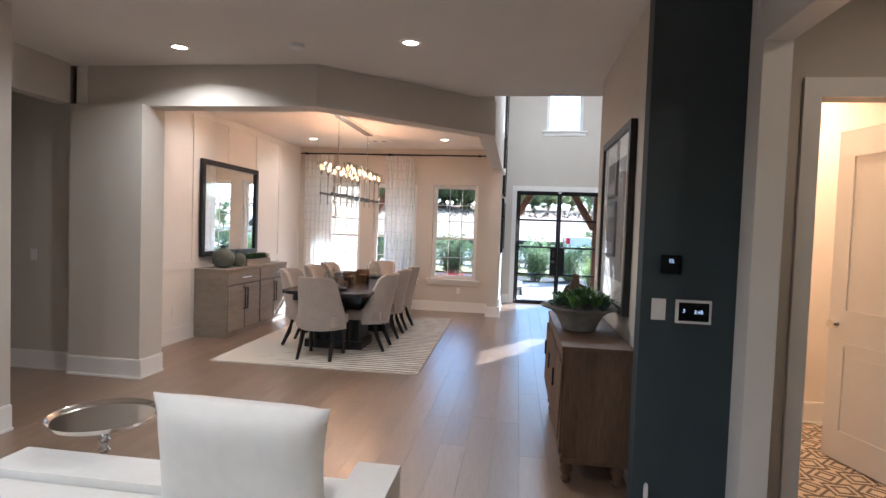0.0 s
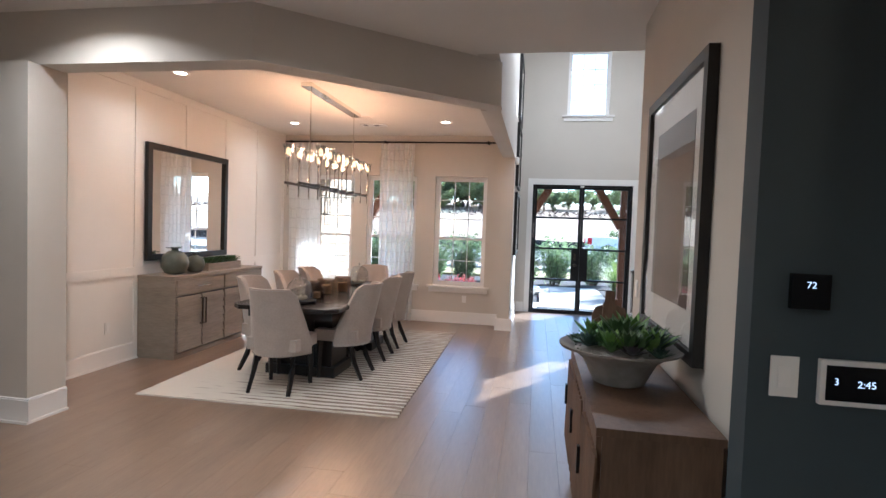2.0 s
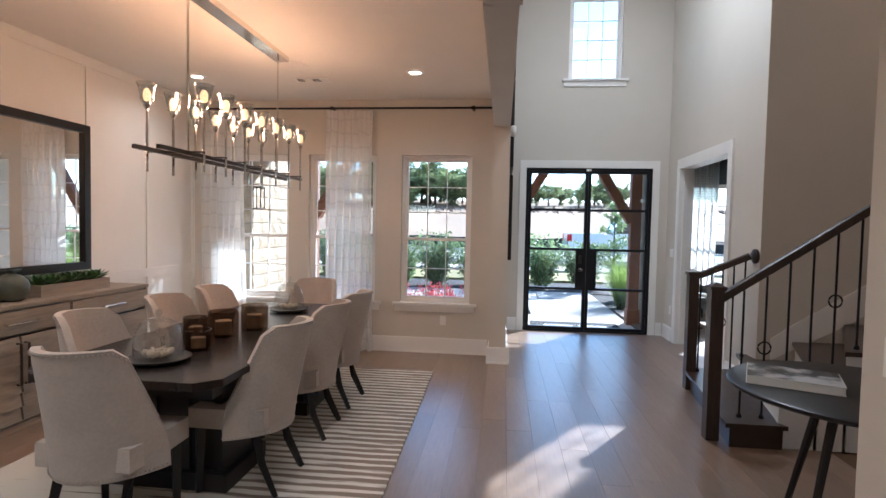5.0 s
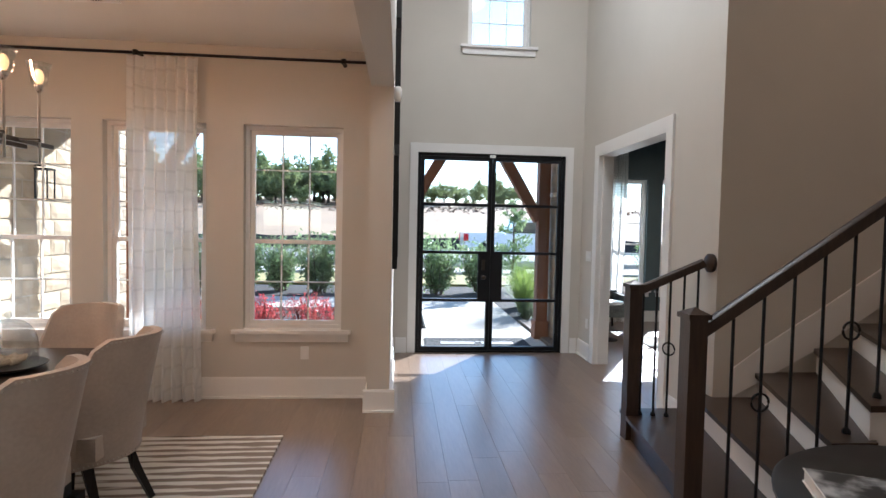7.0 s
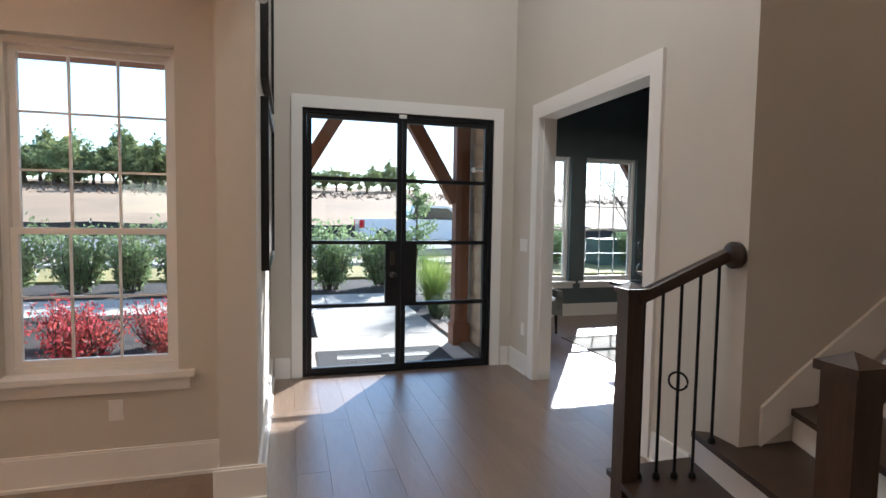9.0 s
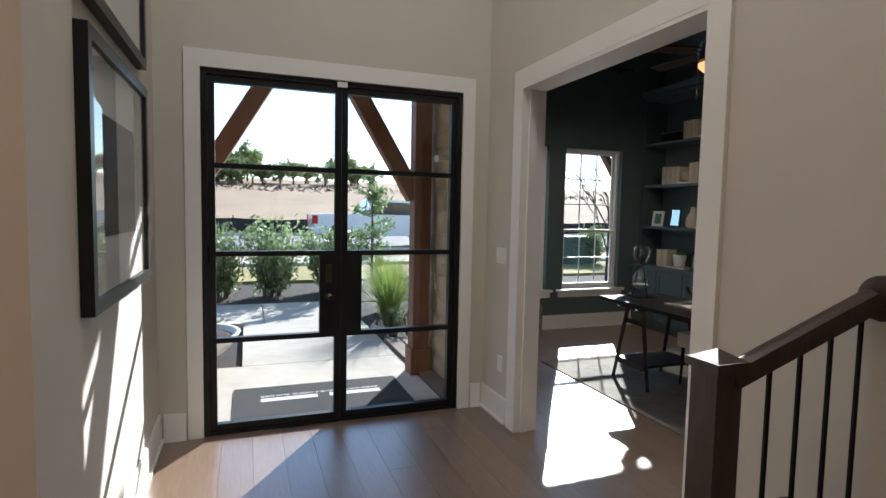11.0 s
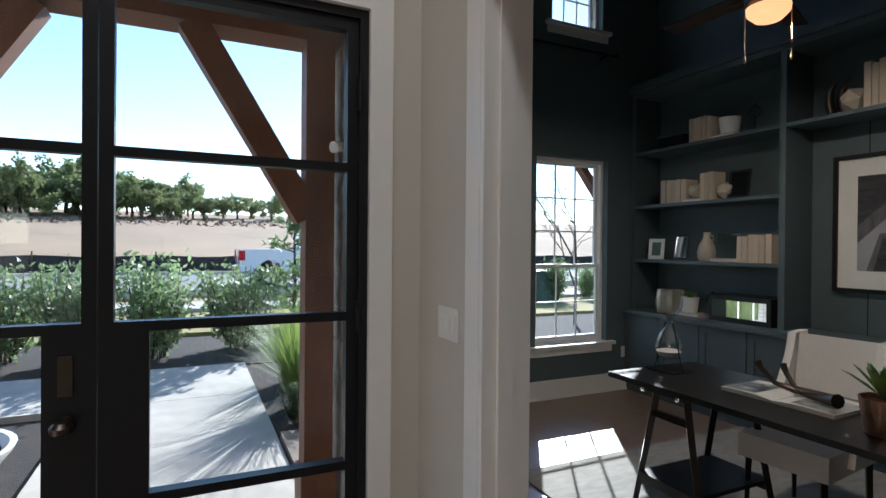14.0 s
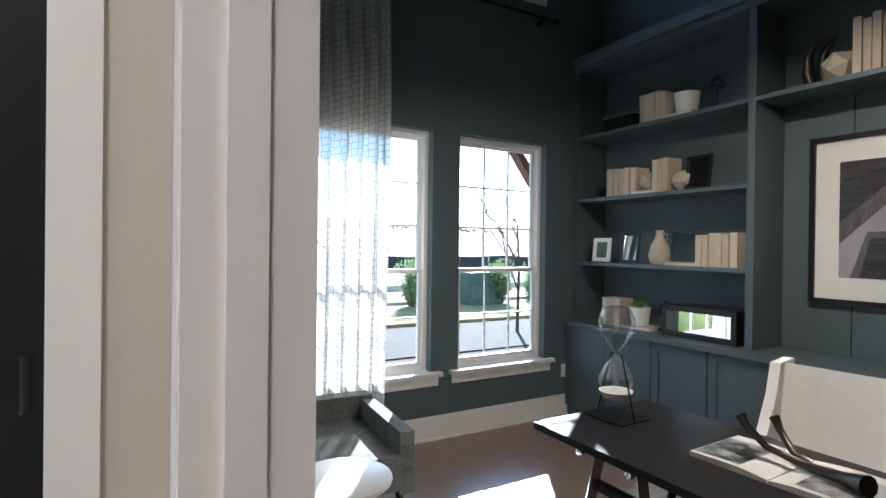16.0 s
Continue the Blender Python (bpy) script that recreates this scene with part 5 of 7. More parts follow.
for i in range(2):
    y0 = 0.03 + i * (L - 0.045) / 2
    y1 = y0 + (L - 0.075) / 2
    dr = pbox("drawer", "greywood", sb, W - 0.022, W + 0.002, y0 + 0.006, y1 - 0.006, H - 0.210, H - 0.048, 0.004)
    bm = bmesh.new()
    ym = (y0 + y1) / 2
    tube(bm, [(W, ym - 0.13, H - 0.13), (W + 0.030, ym - 0.13, H - 0.13), (W + 0.030, ym + 0.13, H - 0.13), (W, ym + 0.13, H - 0.13)], 0.008, 8)
    part("handle", bm, "chrome", dr, "chrome bar handle", smooth=True)
    for j in range(2):
        a = y0 + 0.006 + j * (y1 - y0) / 2
        b = a + (y1 - y0) / 2 - 0.014
        dm = pbox("door", "black", sb, W - 0.024, W - 0.014, a, b, 0.075, H - 0.228, 0)
        for k in range(6):
            z = 0.078 + k * 0.1015
            bm = bmesh.new()
            vs = box(bm, W - 0.014, W - 0.002, a + 0.002, b - 0.002, z, z + 0.0985)
            for v in vs:
                if v.co.x > W - 0.006 and v.co.z < z + 0.01:
                    v.co.x += 0.016
            part("slat", bm, "greywood", dm, bevel=0.002)
        bm = bmesh.new()
        yh = b - 0.025 if j == 0 else a + 0.025
        tube(bm, [(W, yh, 0.34), (W + 0.038, yh, 0.34), (W + 0.038, yh, 0.64), (W, yh, 0.64)], 0.009, 8)
        part("handle", bm, "bronze", dm, "dark metal bar handle", smooth=True)

# mirror
mi = thing("wall_mirror", (DIN_X + 0.012, 7.225, 1.735), "large rectangular mirror in a black beaded frame", "mirror")
bm = bmesh.new()
for y0, y1, z0, z1 in ((-0.775, 0.775, 0.595, 0.665), (-0.775, 0.775, -0.665, -0.595), (-0.775, -0.705, -0.595, 0.595), (0.705, 0.775, -0.595, 0.595)):
    box(bm, 0.0, 0.045, y0, y1, z0, z1)
part("frame", bm, "frame_black", mi, bevel=0.008)
bm = bmesh.new()
box(bm, 0.004, 0.016, -0.71, 0.71, -0.60, 0.60)
part("mirror_glass", bm, "mirror", mi, "silvered glass")


def pomegranate(x, y, r):
    v = thing("ceramic_vase", (x, y, 0.92), "round sage-green glazed pomegranate vase", "vase", "vases on the sideboard")
    bm = bmesh.new()
    lathe(bm, [(r * 0.35, 0.0), (r * 0.7, r * 0.12), (r * 0.96, r * 0.55), (r, r * 0.95), (r * 0.86, r * 1.42), (r * 0.5, r * 1.72), (r * 0.26, r * 1.80), (r * 0.22, r * 1.92), (r * 0.34, r * 2.02)], sides=28)
    part("body", bm, "ceramic", v, smooth=True)
    bm = bmesh.new()
    for k in range(5):
        a = k * 2 * math.pi / 5
        d = Vector((math.cos(a), math.sin(a), 0.12)).normalized()
        leaf_quad(bm, Vector((0, 0, r * 1.98)), d, Vector((0, 0, 1)), r * 0.62, r * 0.4)
    ob = part("crown", bm, "ceramic", v)
    ob.modifiers.new("thick", "SOLIDIFY").thickness = 0.008


pomegranate(-3.50, 6.62, 0.150)
pomegranate(-3.46, 6.93, 0.112)


def rosette(bm, p, n, length, width, up, layers=3, rng_=None):
    """Fleshy leaves in a spiral, with thickness."""
    for k in range(n):
        a = k * 2.39996
        f = k / n
        tilt = up + (1 - up) * f
        d = Vector((math.cos(a) * (1 - tilt * 0.85), math.sin(a) * (1 - tilt * 0.85), 0.12 + tilt)).normalized()
        s = Vector((-math.sin(a), math.cos(a), 0))
        nrm = s.cross(d).normalized()
        L_ = length * (1 - 0.45 * f)
        W_ = width * (1 - 0.35 * f)
        base = p + d * 0.004
        ring = []
        for t, w in ((0.0, 0.45), (0.45, 1.0), (0.78, 0.7), (1.0, 0.03)):
            c_ = base + d * L_ * t + nrm * (-0.12 * L_ * t * (1 - t))
            ring.append((bm.verts.new(c_ - s * W_ * w / 2), bm.verts.new(c_ - nrm * W_ * 0.16 * w), bm.verts.new(c_ + s * W_ * w / 2), bm.verts.new(c_ + nrm * W_ * 0.06 * w)))
        for r0, r1 in zip(ring, ring[1:]):
            for q in range(4):
                bm.faces.new((r0[q], r0[(q + 1) % 4], r1[(q + 1) % 4], r1[q]))


box_pl = thing("planter_box", (-3.50, 7.50, 0.92), "low grey wooden planter box with succulents", "planter")
bm = bmesh.new()
for x0, x1, y0, y1, z0, z1 in ((-0.075, 0.075, -0.26, 0.26, 0.0, 0.02), (-0.075, -0.06, -0.26, 0.26, 0.02, 0.085), (0.06, 0.075, -0.26, 0.26, 0.02, 0.085), (-0.06, 0.06, -0.26, -0.245, 0.02, 0.085), (-0.06, 0.06, 0.245, 0.26, 0.02, 0.085)):
    box(bm, x0, x1, y0, y1, z0, z1)
part("box", bm, "greywood", box_pl, bevel=0.002)
pbox("soil", "soil", box_pl, -0.06, 0.06, -0.245, 0.245, 0.02, 0.07, 0)
box_pl.matrix_basis = box_pl.matrix_basis @ Matrix.Diagonal((1.1, 1.4, 1.1, 1))
rr = random.Random(8)
for i in range(8):
    s = thing("succulent", (-3.50 + rr.uniform(-0.02, 0.02), 7.20 + i * 0.086, 0.99), "small green agave rosette in a planter box", "succulent", "sideboard succulents")
    bm = bmesh.new()
    rosette(bm, Vector((0, 0, 0)), 20, 0.150, 0.046, 0.25)
    part("leaves", bm, "leaf", s)


# curtains and rod
def curtain(name, x0, x1, y, z0, z1, mat, label, waves, group, cells=1.0, depth=0.045):
    c_ = thing(name, ((x0 + x1) / 2, y, 0), label, "curtain", group)
    bm = bmesh.new()
    uv = bm.loops.layers.uv.new("UVMap")
    n, rows = waves * 8, 14
    vs = []
    rg_ = random.Random(int(abs(x0) * 100))
    ph = rg_.uniform(0, 6)
    for j in range(rows + 1):
        f = j / rows
        row = []
        for i in range(n + 1):
            u = i / n
            pin = 0.93 + 0.07 * f
            x = (x0 - x1) / 2 * pin + (x1 - x0) * pin * u + 0.012 * math.sin(5 * u + 3 * f + ph)
            yy = depth * (0.45 + 0.55 * min(1, f * 4)) * math.sin(2 * math.pi * waves * u + 0.6 * math.sin(4 * f + ph)) + 0.010 * math.sin(9 * u + 6 * f)
            row.append(bm.verts.new((x, yy, z1 + (z0 - z1) * f)))
        vs.append(row)
    for j in range(rows):
        for i in range(n):
            fc = bm.faces.new((vs[j + 1][i], vs[j + 1][i + 1], vs[j][i + 1], vs[j][i]))
            for lp, (du, dv) in zip(fc.loops, ((0, 1), (1, 1), (1, 0), (0, 0))):
                lp[uv].uv = ((i + du) / n * (x1 - x0) * 1.9 * cells, (j + dv) / rows * (z1 - z0) * cells)
    part("panel", bm, mat, c_, smooth=True)
    return c_


curtain("sheer_curtain", -3.62, -3.02, DIN_Y - 0.12, 0.012, 2.90, "sheer", "white patterned sheer curtain panel at the window", 7, "dining curtains")
curtain("sheer_curtain", -2.02, -1.42, DIN_Y - 0.12, 0.012, 2.90, "sheer", "white patterned sheer curtain panel between windows", 7, "dining curtains")
rod = thing("curtain_rod", (0, DIN_Y - 0.11, 2.925), "thin black curtain rod on brackets", "curtain rod", "curtain rods")
bm = bmesh.new()
tube(bm, [(-3.70, 0, 0), (-0.02, 0, 0)], 0.0125, 10)
part("rod", bm, "iron", rod, smooth=True)
for x in (-3.6, -1.95, -0.25):
    bm = bmesh.new()
    tube(bm, [(x, 0.0, 0), (x, 0.108, 0)], [0.012, 0.02], 8)
    lathe(bm, [(0.022, -0.02), (0.022, 0.02)], (x, 0, 0), 10)
    part("bracket", bm, "iron", rod, smooth=True)


def ceiling_light(x, y, z=CEIL):
    d = thing("ceiling_light", (x, y, z), "round recessed ceiling downlight, lit", "downlight", "recessed downlights")
    bm = bmesh.new()
    lathe(bm, [(0.062, -0.012), (0.070, -0.010), (0.088, -0.004), (0.090, 0.0), (0.062, 0.0)], sides=24, caps=False)
    part("trim_ring", bm, "trim", d, smooth=True)
    bm = bmesh.new()
    lathe(bm, [(0.060, -0.004), (0.060, -0.002)], sides=20)
    part("lens", bm, "downlight", d, "glowing lens")


# includes the six added living-room lights that stay out of view
for x, y in DOWNLIGHTS:
    ceiling_light(x, y)
for x, y in ((-1.95, 6.09), (-1.92, 8.40)):
    s = thing("ceiling_speaker", (x, y, CEIL), "round white flush ceiling speaker", "speaker", "ceiling speakers")
    bm = bmesh.new()
    lathe(bm, [(0.135, -0.008), (0.14, -0.006), (0.14, 0.0), (0.05, 0.0)], sides=28)
    part("grille", bm, "ceil", s, smooth=True)
vent = thing("ceiling_vent", (-1.90, 8.88, CEIL), "white louvred ceiling vent", "vent")
bm = bmesh.new()
for x0, x1, y0, y1 in ((-0.19, 0.19, -0.085, -0.065), (-0.19, 0.19, 0.065, 0.085), (-0.19, -0.17, -0.065, 0.065), (0.17, 0.19, -0.065, 0.065)):
    box(bm, x0, x1, y0, y1, -0.008, 0.0)
part("frame", bm, "trim", vent)
pbox("backing", "iron", vent, -0.17, 0.17, -0.065, 0.065, -0.002, 0.0, 0)
for i in range(16):
    x = -0.16 + i * 0.0213
    bm = bmesh.new()
    box(bm, -0.008, 0.008, -0.064, 0.064, -0.0012, 0.0012, pose(x, 0, -0.006, 0, 30 if i % 8 < 4 else -30, 0))
    part("slat", bm, "trim", vent)
sm = thing("smoke_detector", (-1.38, 4.04, CEIL), "small white round smoke detector", "smoke detector")
bm = bmesh.new()
lathe(bm, [(0.04, -0.035), (0.06, -0.028), (0.065, 0.0)], sides=20)
part("cover", bm, "plastic", sm, smooth=True)


def wall_plate(name, at, normal, w, h, slots, label, cat):
    """A white plate flat on a wall, facing along +-x or -y."""
    p = thing(name, at, label, cat, "wall plates", {"-y": 0, "-x": -90, "+x": 90}[normal])
    pbox("plate", "plastic", p, -w / 2, w / 2, -0.006, -0.001, -h / 2, h / 2, 0.002)
    for x, z in slots:
        pbox("insert", "trim", p, x - 0.016, x + 0.016, -0.009, -0.0055, z - 0.030, z + 0.030, 0.001)
    return p


wall_plate("outlet", (-0.57, DIN_Y, 0.40), "-y", 0.072, 0.115, [(0, 0)], "white duplex wall outlet", "outlet")
wall_plate("outlet", (DIN_X, 5.95, 0.40), "+x", 0.072, 0.115, [(0, 0)], "white duplex wall outlet", "outlet")
wall_plate("light_switch", (1.27, 5.06, 1.18), "-x", 0.075, 0.118, [(0, 0)], "white rocker light switch", "switch")
wall_plate("switch_plate", (FOY_R, 11.215, 1.228), "-x", 0.165, 0.118, [(-0.046, 0), (0, 0), (0.046, 0)], "white three-gang switch plate", "switch")
wall_plate("outlet", (FOY_R, 11.2, 0.42), "-x", 0.072, 0.115, [(0, 0)], "white duplex wall outlet", "outlet")
wall_plate("outlet", (5.83, OFF_Y, 0.40), "-y", 0.072, 0.115, [(0, 0)], "white duplex wall outlet", "outlet")
wall_plate("light_switch", (-4.35, 4.55, 1.16), "-y", 0.072, 0.115, [(0, 0)], "white rocker light switch", "switch")

# ---- hall: console, art, controls ----
co = thing("console_cabinet", (0.80, 3.09, 0), "brown distressed wood console with carved angled slats", "console cabinet")
W, L, H = 0.43, 1.50, 0.87
pbox("body", "walnut", co, 0.025, W, 0.02, L - 0.02, 0.17, H - 0.03, 0.004)
pbox("top", "walnut", co, 0.0, W + 0.005, 0.0, L, H - 0.03, H, 0.006)
pbox("plinth", "walnut", co, 0.015, W, 0.01, L - 0.01, 0.14, 0.17, 0.004)
for x in (0.06, W - 0.06):
    for y in (0.07, L - 0.07):
        bm = bmesh.new()
        lathe(bm, [(0.022, 0.0), (0.034, 0.02), (0.026, 0.05), (0.042, 0.085), (0.036, 0.115), (0.045, 0.14)], (x, y, 0), 14)
        part("foot", bm, "walnut", co, smooth=True)
for d in range(3):
    y0, y1 = 0.035 + d * 0.480, 0.035 + d * 0.480 + 0.470
    dd = pbox("door", "walnut", co, 0.006, 0.025, y0, y1, 0.19, H - 0.045, 0.002)
    for k in range(7):
        bm = bmesh.new()
        yc = y0 + 0.035 + k * 0.0665
        a = 14 if d % 2 == 0 else -14
        m = pose(0.0, yc, 0.515, a, 0, 0)
        vs = box(bm, -0.012, 0.006, -0.026, 0.026, -0.27, 0.27, m)
        for v in (vs[0], vs[4]):
            v.co.x += 0.010
        part("slat", bm, "walnut", dd)
    pbox("latch", "iron", dd, -0.024, -0.010, y1 - 0.06, y1 - 0.03, 0.50, 0.62, 0.003)

bw = thing("planter_bowl", (0.965, 3.72, 0.87), "wide shallow grey concrete bowl on the console", "bowl")
bm = bmesh.new()
lathe(bm, [(0.10, 0.0), (0.115, 0.006), (0.165, 0.105), (0.21, 0.142), (0.272, 0.162), (0.277, 0.174), (0.262, 0.172), (0.20, 0.148)], sides=36)
part("bowl", bm, "bowl", bw, smooth=True)
bm = bmesh.new()
lathe(bm, [(0.205, 0.150), (0.12, 0.166), (0.02, 0.17)], sides=24)
rr = random.Random(4)
for k in range(150):
    a, q = rr.uniform(0, 6.28), 0.21 * math.sqrt(rr.random())
    lathe(bm, [(0.003, -0.004), (0.007, 0.0), (0.003, 0.005)], (q * math.cos(a), q * math.sin(a), 0.167 - 0.06 * q), 5)
part("gravel", bm, "pebble", bw)
PL = [(-0.13, -0.05, "leaf_blue", 34, 0.095, 0.030, 0.1, 0.15), (0.0, 0.02, "leaf", 26, 0.17, 0.055, 0.45, 0.16), (0.10, -0.08, "leaf_bright", 20, 0.15, 0.05, 0.35, 0.15), (0.08, 0.12, "leaf", 24, 0.15, 0.045, 0.4, 0.15), (-0.10, 0.12, "leaf_bright", 16, 0.14, 0.045, 0.3, 0.15), (0.02, -0.16, "leaf_purple", 30, 0.075, 0.034, 0.15, 0.145), (-0.02, 0.17, "leaf_blue", 26, 0.09, 0.03, 0.2, 0.145), (0.16, 0.02, "leaf", 30, 0.10, 0.028, 0.3, 0.14), (-0.05, -0.12, "leaf", 30, 0.085, 0.022, 0.3, 0.145), (-0.17, 0.04, "leaf", 24, 0.07, 0.022, 0.25, 0.14), (0.05, 0.06, "leaf_bright", 16, 0.17, 0.04, 0.6, 0.16), (0.12, -0.15, "leaf_blue", 30, 0.07, 0.024, 0.2, 0.14)]
PL = [(x * 1.15, y * 1.15, mt, n, ln * 1.15, wd * 1.1, up, z + 0.032) for x, y, mt, n, ln, wd, up, z in PL]
for k in range(16):
    a, q = k * 2.4, 0.055 + 0.13 * ((k * 0.37) % 1.0)
    PL.append((q * math.cos(a), q * math.sin(a), ("leaf", "leaf_blue", "leaf", "leaf_bright")[k % 4], 22, 0.10 + 0.03 * (k % 3), 0.032, 0.25 + 0.1 * (k % 4), 0.185))
for x, y, mt, n, ln, wd, up, z in PL:
    s = thing("succulent", (0.965 + x, 3.72 + y, 0.87 + z), {"leaf": "green", "leaf_blue": "blue-green", "leaf_bright": "bright lime", "leaf_purple": "dusky purple"}[mt] + " succulent rosette in the concrete bowl", "succulent", "console succulents")
    bm = bmesh.new()
    rosette(bm, Vector((0, 0, -0.012)), n, ln * 0.84, wd * 0.85, up)
    part("leaves", bm, mt, s)

for k, (y, w, h, tilt) in enumerate(((4.42, 0.21, 0.235, 10), (4.28, 0.17, 0.185, 9))):
    cb = thing("serving_board", (1.02 - 0.03 * k, y, 0.872), "dark brown wooden serving board with a necked handle", "serving board", "serving boards")
    bm = bmesh.new()
    out = [(-w / 2, 0.0), (w / 2, 0.0), (w / 2, h * 0.82), (w * 0.40, h), (0.032, h + 0.02), (0.026, h + 0.10), (-0.026, h + 0.10), (-0.032, h + 0.02), (-w * 0.40, h), (-w / 2, h * 0.82)]
    prism(bm, out, -0.011, 0.011, pose(0, 0.06, 0.004, 90 - tilt, 0, 0))
    part("board", bm, "walnut", cb, bevel=0.004)


def framed(name, label, parent_pose, w, h, fw, fd, mat_w, cat="picture", frame_mat="frame_black", print_mat="print"):
    """A picture facing local -y: frame, mat, print, glass."""
    p = thing(name, (0, 0, 0), label, cat, "framed pictures")
    p.matrix_basis = parent_pose
    bm = bmesh.new()
    for x0, x1, z0, z1 in ((-w / 2, w / 2, h / 2 - fw, h / 2), (-w / 2, w / 2, -h / 2, -h / 2 + fw), (-w / 2, -w / 2 + fw, -h / 2 + fw, h / 2 - fw), (w / 2 - fw, w / 2, -h / 2 + fw, h / 2 - fw)):
        box(bm, x0, x1, -fd, 0, z0, z1)
    part("frame", bm, frame_mat, p, bevel=min(0.006, fw * 0.2))
    pbox("mat", "mat", p, -w / 2 + fw - 0.003, w / 2 - fw + 0.003, -fd * 0.45, -0.002, -h / 2 + fw - 0.003, h / 2 - fw + 0.003, 0)
    pbox("print", print_mat, p, -w / 2 + fw + mat_w, w / 2 - fw - mat_w, -fd * 0.45 - 0.003, -fd * 0.45 - 0.0005, -h / 2 + fw + mat_w, h / 2 - fw - mat_w, 0)
    bm = bmesh.new()
    box(bm, -w / 2 + fw - 0.002, w / 2 - fw + 0.002, -fd * 0.8, -fd * 0.8 + 0.002, -h / 2 + fw - 0.002, h / 2 - fw + 0.002)
    g = part("pane", bm, "glass", p, "glazing")
    g.visible_shadow = False
    return p


framed("wall_art", "large black-framed brown print with a wide ivory mat", pose(1.268, 4.10, 1.68, 0, 0, -90), 1.18, 1.34, 0.055, 0.045, 0.16)
for z in (1.66, 2.78, 3.9):
    framed("wall_art", "black-framed print with a white mat on the foyer wall", pose(FOY_L + 0.001, 10.42, z, 0, 0, 90), 1.15, 1.02, 0.05, 0.045, 0.22)
al = thing("motion_sensor", (FOY_L + 0.0, 9.46, 2.62), "small white wall sensor on the foyer wall", "sensor")
bm = bmesh.new()
lathe(bm, [(0.02, 0), (0.035, 0.02), (0.035, 0.10), (0.02, 0.12)], (0.03, 0, -0.06), 12)
part("housing", bm, "plastic", al, smooth=True)

th = thing("thermostat", (1.335, 2.836, 1.415), "black square thermostat reading 72", "thermostat")
pbox("case", "screen", th, -0.050, 0.050, -0.022, -0.001, -0.050, 0.050, 0.006)
lettering("72", th, (0.0, -0.0228, 0.018), 0.027, "digits", (90, 0, 0))
pn = thing("control_panel", (1.465, 2.836, 1.160), "white-rimmed touch panel with a clock on the dark wall", "control panel")
pbox("bezel", "plastic", pn, -0.092, 0.092, -0.020, -0.001, -0.064, 0.064, 0.005)
pbox("display", "screen", pn, -0.078, 0.078, -0.022, -0.0195, -0.050, 0.050, 0.001)
lettering("2:45", pn, (0.025, -0.0228, 0.0), 0.028, "digits", (90, 0, 0))
lettering("3", pn, (-0.052, -0.0228, 0.004), 0.028, "digits", (90, 0, 0))
wall_plate("light_switch", (1.285, 2.836, 1.165), "-y", 0.075, 0.118, [(0, 0)], "white rocker light switch on the dark wall", "switch")

# ---- living room end ----
sofa = thing("armchair", (-0.80, 1.55, 0), "white upholstered low armchair", "armchair")
for _n, _x0, _x1, _y0, _y1, _z0, _z1, _b in (("seat", -0.98, 0.675, -0.45, 0.21, 0.14, 0.42, 0.05), ("backrest", -0.98, 0.675, 0.22, 0.44, 0.10, 0.455, 0.075), ("arm", 0.68, 0.86, -0.45, 0.34, 0.10, 0.585, 0.07)):
    bm = bmesh.new()
    box(bm, _x0, _x1, _y0, _y1, _z0, _z1)
    part(_n, bm, "white_cloth", sofa, bevel=_b, smooth=True, segments=5)
for x in (-0.9, 0.76):
    for y in (-0.38, 0.34):
        bm = bmesh.new()
        tube(bm, [(x, y, 0), (x, y, 0.14)], [0.02, 0.03], 8)
        part("leg", bm, "black", sofa)
pil = thing("throw_pillow", (-0.515, 1.665, 0.54), "plump white linen throw pillow leaning upright", "pillow")
bm = bmesh.new()
n = 18
fr, bk = [], []
for j in range(n + 1):
    v = -1 + 2 * j / n
    ra, rb = [], []
    for i in range(n + 1):
        u = -1 + 2 * i / n
        pinch = 1 - 0.06 * (1 - abs(v) ** 2) * abs(u) ** 4
        pz = 1 - 0.06 * (1 - abs(u) ** 2) * abs(v) ** 4
        t = 0.105 * ((1 - u ** 4) * (1 - v ** 4)) ** 0.55 + 0.004
        wr = 0.004 * math.sin(9 * u + 4 * v) * (1 - u * u)
        ra.append(bm.verts.new((0.335 * u * pinch, -t - wr, 0.245 * v * pz)))
        rb.append(bm.verts.new((0.335 * u * pinch, t, 0.245 * v * pz)))
    fr.append(ra)
    bk.append(rb)
for j in range(n):
    for i in range(n):
        bm.faces.new((fr[j][i], fr[j][i + 1], fr[j + 1][i + 1], fr[j + 1][i]))
        bm.faces.new((bk[j][i + 1], bk[j][i], bk[j + 1][i], bk[j + 1][i + 1]))
edge = [(fr[0][i], bk[0][i]) for i in range(n + 1)] + [(fr[j][n], bk[j][n]) for j in range(1, n + 1)] + [(fr[n][i], bk[n][i]) for i in range(n - 1, -1, -1)] + [(fr[j][0], bk[j][0]) for j in range(n - 1, 0, -1)]
for a, b in zip(edge, edge[1:] + edge[:1]):
    bm.faces.new((b[0], a[0], a[1], b[1]))
ob = part("cover", bm, "white_cloth", pil, smooth=True)
ob.matrix_basis = pose(0, 0, 0.12, 12, 3, 6)
stb = thing("tray_table", (-1.53, 2.17, 0), "round polished silver tray side table with a turned stem", "side table")
bm = bmesh.new()
lathe(bm, [(0.235, 0.585), (0.245, 0.588), (0.262, 0.606), (0.266, 0.606), (0.250, 0.580), (0.20, 0.576)], sides=36, caps=False)
lathe(bm, [(0.245, 0.578), (0.240, 0.588)], sides=36)
part("tray", bm, "chrome", stb, smooth=True)
